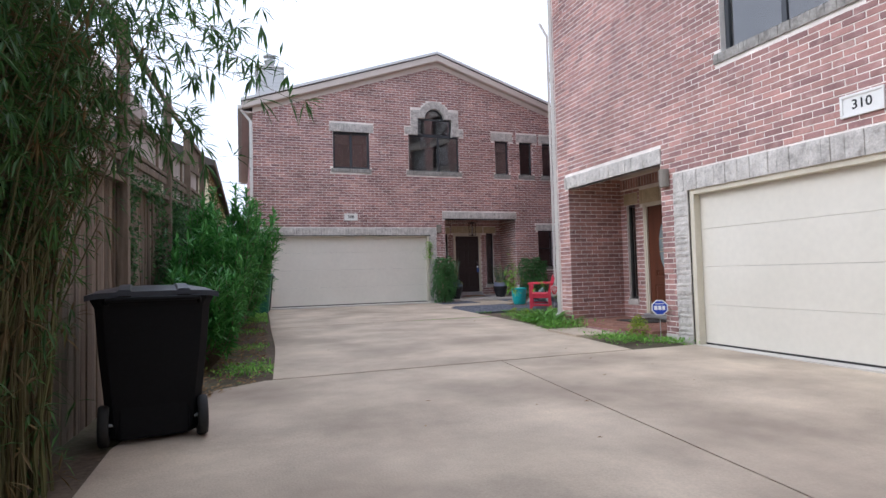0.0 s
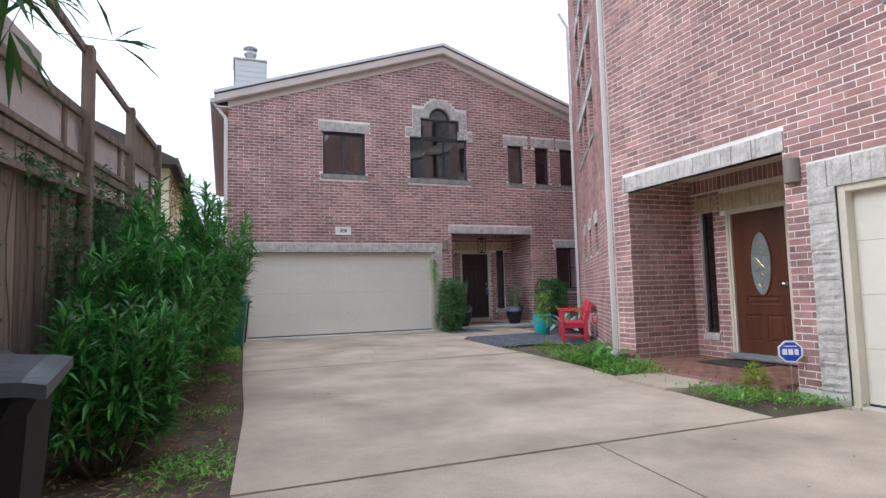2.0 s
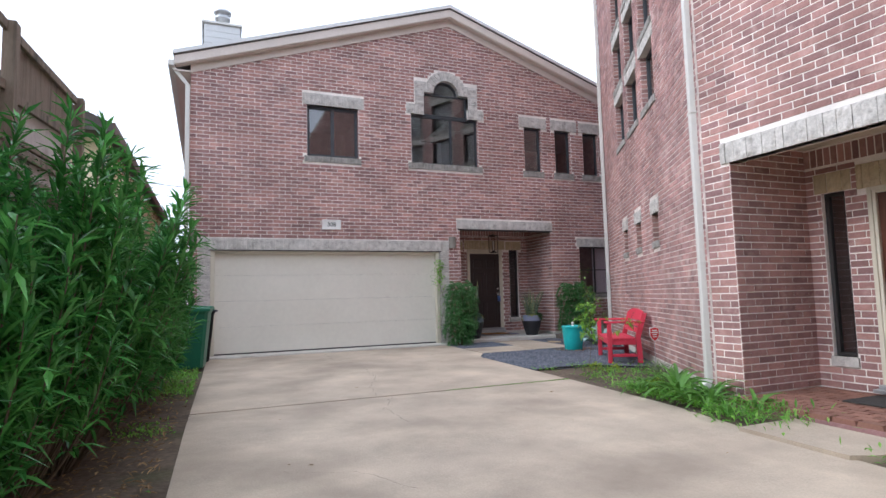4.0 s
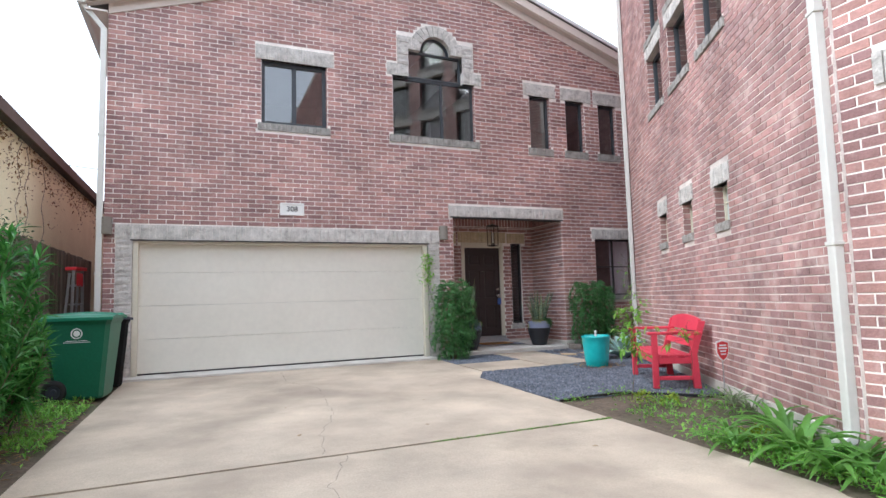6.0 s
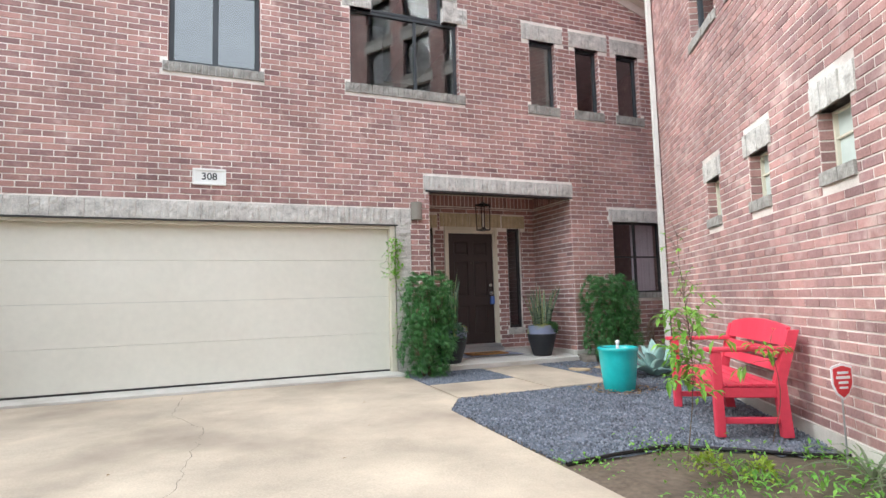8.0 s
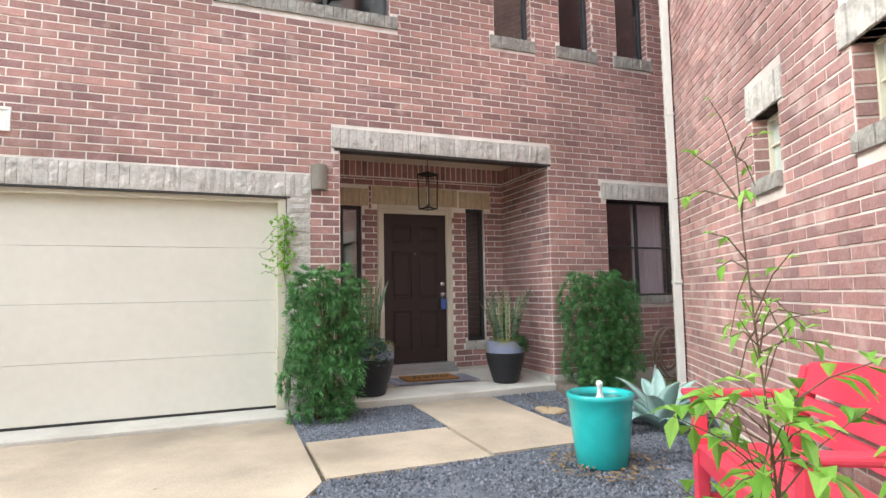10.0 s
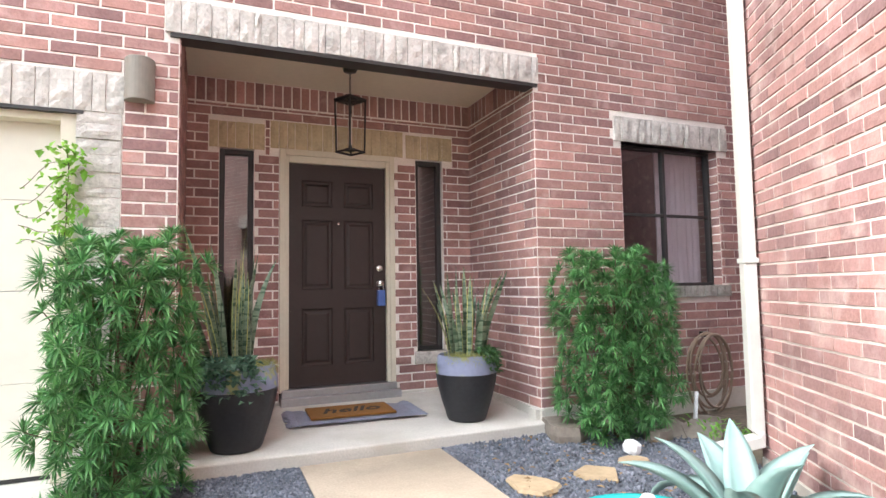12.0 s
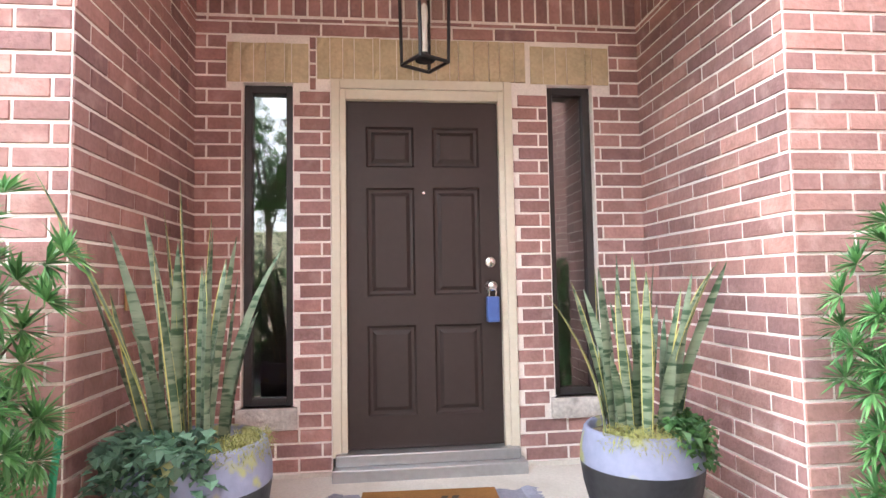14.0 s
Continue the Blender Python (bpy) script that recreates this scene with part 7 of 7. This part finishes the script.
def sapling(at, h, seed, label, n, low=0.33, high=0.64):
    """A thin stem: a bush of broad leaves low down, sparse small ones above it."""
    rng = random.Random(seed)
    ob = thing("sapling", at, 0, label, "young tree")
    items = []
    trunk = [Vector((0.05 * math.sin(s * 0.7), 0.05 * math.cos(s * 0.55) - 0.05, h * s / 8)) for s in range(9)]
    part("stem", tube(trunk, 0.0045, 6, None, 0.0015), M_BARK, ob)
    for k in range(n):
        bushy = rng.random() < 0.68
        s = rng.uniform(low, high) if bushy else rng.uniform(high, 0.99)
        i = min(7, int(s * 8))
        p0 = trunk[i].lerp(trunk[i + 1], s * 8 - i)
        d = unit(rng, 0.35)
        p1 = p0 + d * (rng.uniform(0.10, 0.30) if bushy else rng.uniform(0.05, 0.17))
        mid = p0.lerp(p1, 0.5) + Vector((0, 0, 0.02))
        part("twig", tube([p0, mid, p1], 0.0022, 4, None, 0.001), M_BARK, ob)
        for j in range(rng.randint(4, 7) if bushy else rng.randint(2, 4)):
            L = rng.uniform(0.05, 0.095) if bushy else rng.uniform(0.02, 0.042)
            items.append((mid.lerp(p1, rng.random()), d * 0.5 + unit(rng) * 0.9, L, L * rng.uniform(0.4, 0.52), rng.uniform(0.2, 0.7)))
    blades("foliage", items, M_SAPLING, ob)
    return ob


sapling((7.42, 13.6, gz(13.6)), 1.56, 5, "thin young tree with fresh green leaves, before the bench", 74)
sapling((8.4, 13.72, gz(13.7)), 0.8, 6, "bare thin sapling beside the red bench", 7, 0.7, 0.8)

# ---- vine on the garage jamb ----
vine = tagged(new("garage_vine"), "thin green vine climbing the garage jamb", "vine")
rng = random.Random(8)
pts = [FRONT.at(7.03 - 0.06 * math.sin(s * 0.6) - (0.0 if s < 14 else 0.03 * (s - 14)), 0.1 + 0.1 * s, 0.05) for s in range(19)]
bm = tube(pts, 0.004, 5)
items = []
for s in range(2, 19):
    for j in range(26 if s > 12 else 4):
        items.append((pts[s] + Vector((rng.gauss(0, 0.06), -abs(rng.gauss(0, 0.03)), rng.gauss(0, 0.05))), unit(rng), rng.uniform(0.035, 0.06), rng.uniform(0.03, 0.05), 0.4))
for k in range(5):
    q = [pts[17 - k] + Vector((-0.045 * j, -0.02, 0.05 * math.sin(j * 0.9 + k) - 0.02 * j)) for j in range(6)]
    tube(q, 0.002, 4, bm)
    for j in range(1, 6):
        items.append((q[j], unit(rng), 0.035, 0.028, 0.4))
part("stem", bm, M_BARK, vine)
blades("leaves", items, M_SAPLING, vine)

# ---- flagstones and rocks in the gravel ----
M_FLAG = material("tan_flagstone", (0.40, 0.29, 0.17), 0.9, 0.2, 30, 3, 0.5, tint=(0.48, 0.37, 0.24))
M_ROCK = material("grey_rock", (0.26, 0.22, 0.185), 0.95, 0.25, 25, 4, 0.7)


def slab_stone(name, at, r, h, mat, seed, label, category, tilt=(0, 0)):
    rng = random.Random(seed)
    ob = None
    bm = bmesh.new()
    n = 9
    ang = [2 * math.pi * k / n + rng.uniform(-.2, .2) for k in range(n)]
    rad = [r * rng.uniform(0.7, 1.1) for _ in range(n)]
    rows = [[bm.verts.new((rad[k] * f * math.cos(ang[k]), rad[k] * f * math.sin(ang[k]) * 0.75, z)) for k in range(n)] for f, z in ((0.94, 0), (1, h * 0.5), (0.93, h))]
    for a, b in zip(rows, rows[1:]):
        for k in range(n):
            bm.faces.new((a[k], a[(k + 1) % n], b[(k + 1) % n], b[k]))
    c = bm.verts.new((0, 0, h * 1.05))
    for k in range(n):
        bm.faces.new((rows[-1][k], rows[-1][(k + 1) % n], c))
    bm.faces.new(rows[0][::-1])
    ob = link_mesh(name, bm, mat)
    ob.matrix_world = pose(*at, tilt[0], tilt[1], rng.uniform(0, 360))
    return tagged(ob, label, category)


for k, (x, y, r) in enumerate(((9.45, 17.62, 0.18), (9.9, 17.62, 0.17), (10.25, 17.7, 0.12), (9.5, 17.0, 0.12))):
    slab_stone("flagstone", (x, y, gz(y) - 0.02), r, 0.035, M_FLAG, k, "irregular tan flagstone set in gravel", "stone")
for k, (x, y, r, h, t) in enumerate(((10.95, 18.1, 0.19, 0.06, (35, 10)), (11.15, 18.0, 0.22, 0.06, (30, -15)), (10.75, 18.02, 0.11, 0.09, (0, 0)), (11.35, 18.15, 0.12, 0.1, (10, 0)), (10.2, 18.4, 0.22, 0.12, (0, 0)))):
    slab_stone("rock", (x, y, gz(y) - 0.02), r, h, M_ROCK, 20 + k, "rough grey-brown rock lying in gravel", "rock", t)
cup = thing("plastic_cup", (10.36, 17.86, gz(17.9) - 0.002), 20, "crushed white plastic cup lying in gravel", "litter")
part("shell", lathe([(0.0, 0), (0.05, 0.0), (0.062, 0.03), (0.055, 0.07), (0.03, 0.085), (0, 0.08)], 9, m=pose(0, 0, 0.0, 14, 10, 0)), M_SIGNWHITE, cup)
tagged(link_mesh("white_pipe", tube([(11.25, 18.16, -0.02), (11.34, 18.22, 0.20)], 0.016, 8), M_SIGNWHITE), "short white plastic pipe standing among rocks", "pipe")

# ---- garden hose on the wall ----
M_HOSE = material("tan_hose", (0.26, 0.19, 0.14), 0.6, 0.15, 30, 4, 0.1)
hose = thing("garden_hose", (11.86, Y0 - 0.09, 0.30), 0, "coiled brown garden hose hanging on brick wall", "hose")
rng = random.Random(2)
for k in range(6):
    a, b = rng.uniform(0.15, 0.22), rng.uniform(0.26, 0.36)
    ox, oz, oy = rng.uniform(-.04, .04), rng.uniform(-.03, .02), rng.uniform(-.05, .04)
    pts = [(ox + a * math.cos(2 * math.pi * s / 32 + k), oy + 0.02 * math.sin(2 * math.pi * s / 32), 0.32 - b + oz + b * math.sin(2 * math.pi * s / 32 + k)) for s in range(33)]
    part("loop", tube(pts, 0.011, 7), M_HOSE, hose, smooth=True)
part("hook", boxes(((-0.03, 0.03, 0.28), (0.03, 0.088, 0.33)), bevel=0.004), M_BLACKMETAL, hose)
M_GREENHOSE = material("green_hose", (0.01, 0.22, 0.10), 0.5, 0.1, 30, 4, 0.1)
tagged(link_mesh("green_hose", tube([(7.60, 18.45, -0.06), (7.62, 18.42, 0.25), (7.62, 18.44, 0.45), (7.60, 18.5, 0.58), (7.58, 18.56, 0.66)], 0.011, 8), M_GREENHOSE, smooth=True), "short green hose rising behind the shrub", "hose")
bell = thing("doorbell", (AL + 0.0075, 19.05, 1.08), 0, "small brass doorbell button on brick", "doorbell")
part("plate", boxes(((0, -0.016, -0.045), (0.012, 0.016, 0.045)), bevel=0.003), M_BRASS, bell)

# ---- mat and pavers of the other porch ----
M_DARKMAT = material("dark_doormat", (0.06, 0.055, 0.05), 1.0, 0.3, 90, 4, 0.8)
tagged(link_mesh("doormat", boxes(((7.75, 9.15, -0.083), (8.3, 9.95, -0.068)), bevel=0.004), M_DARKMAT), "dark grey doormat on the brick porch", "doormat")

# ---- a bare street tree behind the walk's start, seen in the upstairs glass ----
def bare_tree(at, h, seed, label):
    rng = random.Random(seed)
    ob = thing("bare_tree", at, 0, label, "tree", "street trees")
    trunk = bmesh.new()
    tube([(0, 0, 0), (0.05, 0.03, h * 0.2), (0.0, 0.1, h * 0.4)], 0.22, 9, trunk, 0.15)
    part("trunk", trunk, M_BARK, ob)
    bm = bmesh.new()
    tips = [(Vector((0, 0.1, h * 0.38)), unit(rng, 1.5), h * 0.22, 0.10, 0) for _ in range(5)]
    while tips:
        p, d, L, r, g = tips.pop()
        q = p + d * L
        tube([p, p.lerp(q, 0.5) + unit(rng) * L * 0.06, q], r, 5, bm, r * 0.6)
        if g < 4:
            for _ in range(3):
                tips.append((p.lerp(q, rng.uniform(0.6, 1)), (d + unit(rng) * 0.75 + Vector((0, 0, 0.15))).normalized(), L * rng.uniform(0.6, 0.8), r * 0.55, g + 1))
    part("limbs", bm, M_BARK, ob)
    return ob


def leafy_tree(at, h, seed, label):
    """A tree in leaf: trunk, limbs and a crown of loose leaf clumps."""
    rng = random.Random(seed)
    ob = thing("leafy_tree", at, 0, label, "tree", "street trees")
    part("trunk", tube([(0, 0, 0), (0.06, 0.02, h * 0.2), (0.02, 0.08, h * 0.45)], 0.2, 9, None, 0.13), M_BARK, ob)
    items = []
    for k in range(9):
        a, up = k * 2.4, rng.uniform(0.35, 1.0)
        tip = Vector((math.cos(a) * h * 0.36 * (1.25 - up), math.sin(a) * h * 0.3 * (1.25 - up), h * (0.42 + 0.52 * up)))
        base = Vector((0.02, 0.08, h * rng.uniform(0.25, 0.44)))
        pts = [base.lerp(tip, s / 5) + Vector((0, 0, 0.3 * math.sin(math.pi * s / 5))) for s in range(6)]
        part("limb", tube(pts, 0.07, 6, None, 0.02), M_BARK, ob)
        for c in range(44):
            q = pts[rng.randint(1, 5)] + unit(rng) * rng.uniform(0.1, 1.5)
            for j in range(34):
                items.append((q + unit(rng) * rng.uniform(0, 0.42), unit(rng, -0.2), rng.uniform(0.14, 0.24), rng.uniform(0.07, 0.11), 0.3))
    blades("crown", items, M_HEDGE, ob)
    return ob


M_HEDGE = leaf_material("hedge_leaf", (0.05, 0.12, 0.03), (0.10, 0.2, 0.05))
# some are mirrored in the glass; all are placed to block low sky light
for x, y, h in ((-4.6, -1.8, 11.5), (-7.5, -7.0, 15.0), (-2.6, -6.8, 16.0), (2.4, -8.2, 15.5), (5.2, -11.8, 11.0), (13.6, -8.8, 14.0)):
    leafy_tree((x, y, gz(y)), h, 40 + int(x), "green leafy tree behind the start, blocking low sky light")
for x, y, h in ((-3.5, -10.5, 12), (8.4, -9.5, 15)):
    bare_tree((x, y, gz(y)), h, 3 + int(x > 0), "bare grey street tree without leaves")


# ---- hairline cracks in the concrete ----
M_CRACK = material("crack_dirt", (0.16, 0.135, 0.11), 1.0, 0.3, 60, 4, 0.0)
rng = random.Random(77)
for route in (((4.4, 16.2), (4.3, 15.3), (4.22, 14.5), (3.94, 13.75), (3.8, 13.0)), ((4.4, 16.2), (4.1, 17.0), (4.15, 18.2)), ((4.0, 12.95), (3.7, 12.3), (3.75, 11.5)), ((2.4, 10.5), (2.9, 10.3), (3.2, 9.7))):
    bm = bmesh.new()
    prev = None
    pts = []
    for (x0, y0), (x1, y1) in zip(route, route[1:]):
        for k in range(10):
            pts.append((x0 + (x1 - x0) * k / 10 + rng.gauss(0, 0.012), y0 + (y1 - y0) * k / 10 + rng.gauss(0, 0.012)))
    for x, y in pts:
        w = rng.uniform(0.001, 0.0032)
        row = [bm.verts.new((x - w, y, gz(y) + 0.0025)), bm.verts.new((x + w, y, gz(y) + 0.0025))]
        if prev:
            bm.faces.new((prev[0], prev[1], row[1], row[0]))
        prev = row
    tagged(link_mesh("crack", bm, M_CRACK), "thin dark crack in the concrete driveway", "crack", kind="structure")

# ---- what closes the place behind the start: a clipped hedge and an added, unseen plain wall ----
rng = random.Random(5)
hedge = tagged(new("street_hedge"), "tall green hedge across the street", "hedge")
items = []
for k in range(9000):
    x = rng.uniform(-14, 16)
    z = rng.uniform(-0.3, 4.2 + 0.9 * math.sin(x * 0.7) + 0.6 * math.sin(x * 1.9))
    items.append((Vector((x, -13 + rng.uniform(-0.6, 0.6), z)), unit(rng, 0.2), rng.uniform(0.15, 0.35), rng.uniform(0.08, 0.16), 0.3))
blades("foliage", items, M_HEDGE, hedge)
tagged(link_mesh("wall_backdrop", boxes(((-22, -19.0, -0.5), (24, -18.8, 5.2))), M_STUCCO), "plain pale wall added out of view to close the reflections", "wall", kind="structure")

# ---- bricks of the walls, last ----
lay_bricks(wall_308, FRONT, XL, XR, 0.1, ZA, HOLES + STONES, single=(7.24, 11.0, 0.3, 2.62), top=gable_span, seed=11)
for h in HOLES[2:5] + HOLES[7:]:
    reveal_bricks(wall_308, FRONT, h, 0.09, seed=int(h[0] * 10))
lay_bricks(wall_porch, BACK, AL, AR, 0.1, 2.672, BHOLES + BSTONES, single=(AL, AR, 0.1, 2.6), seed=12)
lay_bricks(wall_porch, Plane(0, Y1, 1, 0), AL, AR, 2.677, AZ, (), length=COURSE, course=0.215, seed=13)
lay_bricks(cheek_left, LEFT, 0.0, Y1 - Y0, 0.1, 2.672, single=(0, 2, 0.3, 2.2), shift=0.11, seed=14)
lay_bricks(cheek_right, RIGHT, 0.0, Y1 - Y0, 0.1, 2.672, single=(0, 2, 0.3, 2.2), shift=0.05, seed=15)
for owner, pl in ((cheek_left, LEFT), (cheek_right, RIGHT)):
    lay_bricks(owner, pl, 0.0, Y1 - Y0, 2.677, AZ, (), length=COURSE, course=0.215, seed=16)
lay_bricks(wall_310, SIDE, 0, 15.0, -0.25, 10.3, SH + SS, single=(su(10.9), su(6.9), 0, 3.4), seed=17)
lay_bricks(wall_porch3, PB, 0, 2.61, -0.08, 2.45, PHOLES + PSTONES, single=(0, 1.5, 0, 2.4), seed=18)
lay_bricks(wall_porch3, PB, 0, 2.61, 2.47, PZ, (), length=COURSE, course=0.215, seed=19)
lay_bricks(porch_n, PN, 0.0, PX - X3, -0.08, PZ, single=(0, 2, 0, 2.4), seed=20)
lay_bricks(porch_s, PS, 0.0, PX - X3, -0.08, PZ, seed=21)
lay_bricks(wall_skew, OBL, 0, OLEN, -0.02, 10.3, OH + OS, single=(0.2, 4.6, 0.1, 1.75), length=0.225, course=0.0745, mat=M_PALE_BRICKS, piece=M_PALE_BRICK, seed=22)
for h in OH:
    reveal_bricks(wall_skew, OBL, h, 0.10, seed=int(h[0] * 10))

for j in range(18):
    for i in range(13):
        x0, x1 = 7.005 + 0.115 * i, 7.005 + 0.115 * i + 0.107
        y0 = 8.07 + 0.216 * j - (0.108 if i % 2 else 0)
        y1 = y0 + 0.208
        y0, y1 = max(y0, 8.065), min(y1, 10.65)
        if y1 - y0 < 0.03:
            continue
        ob = new("paver", brick_mesh(M_PAVER))
        ob.matrix_world = Matrix.Translation((x0, y0, -0.13)) @ Matrix.Diagonal((x1 - x0, y1 - y0, 0.045, 1))
        ob.parent = porch_floor
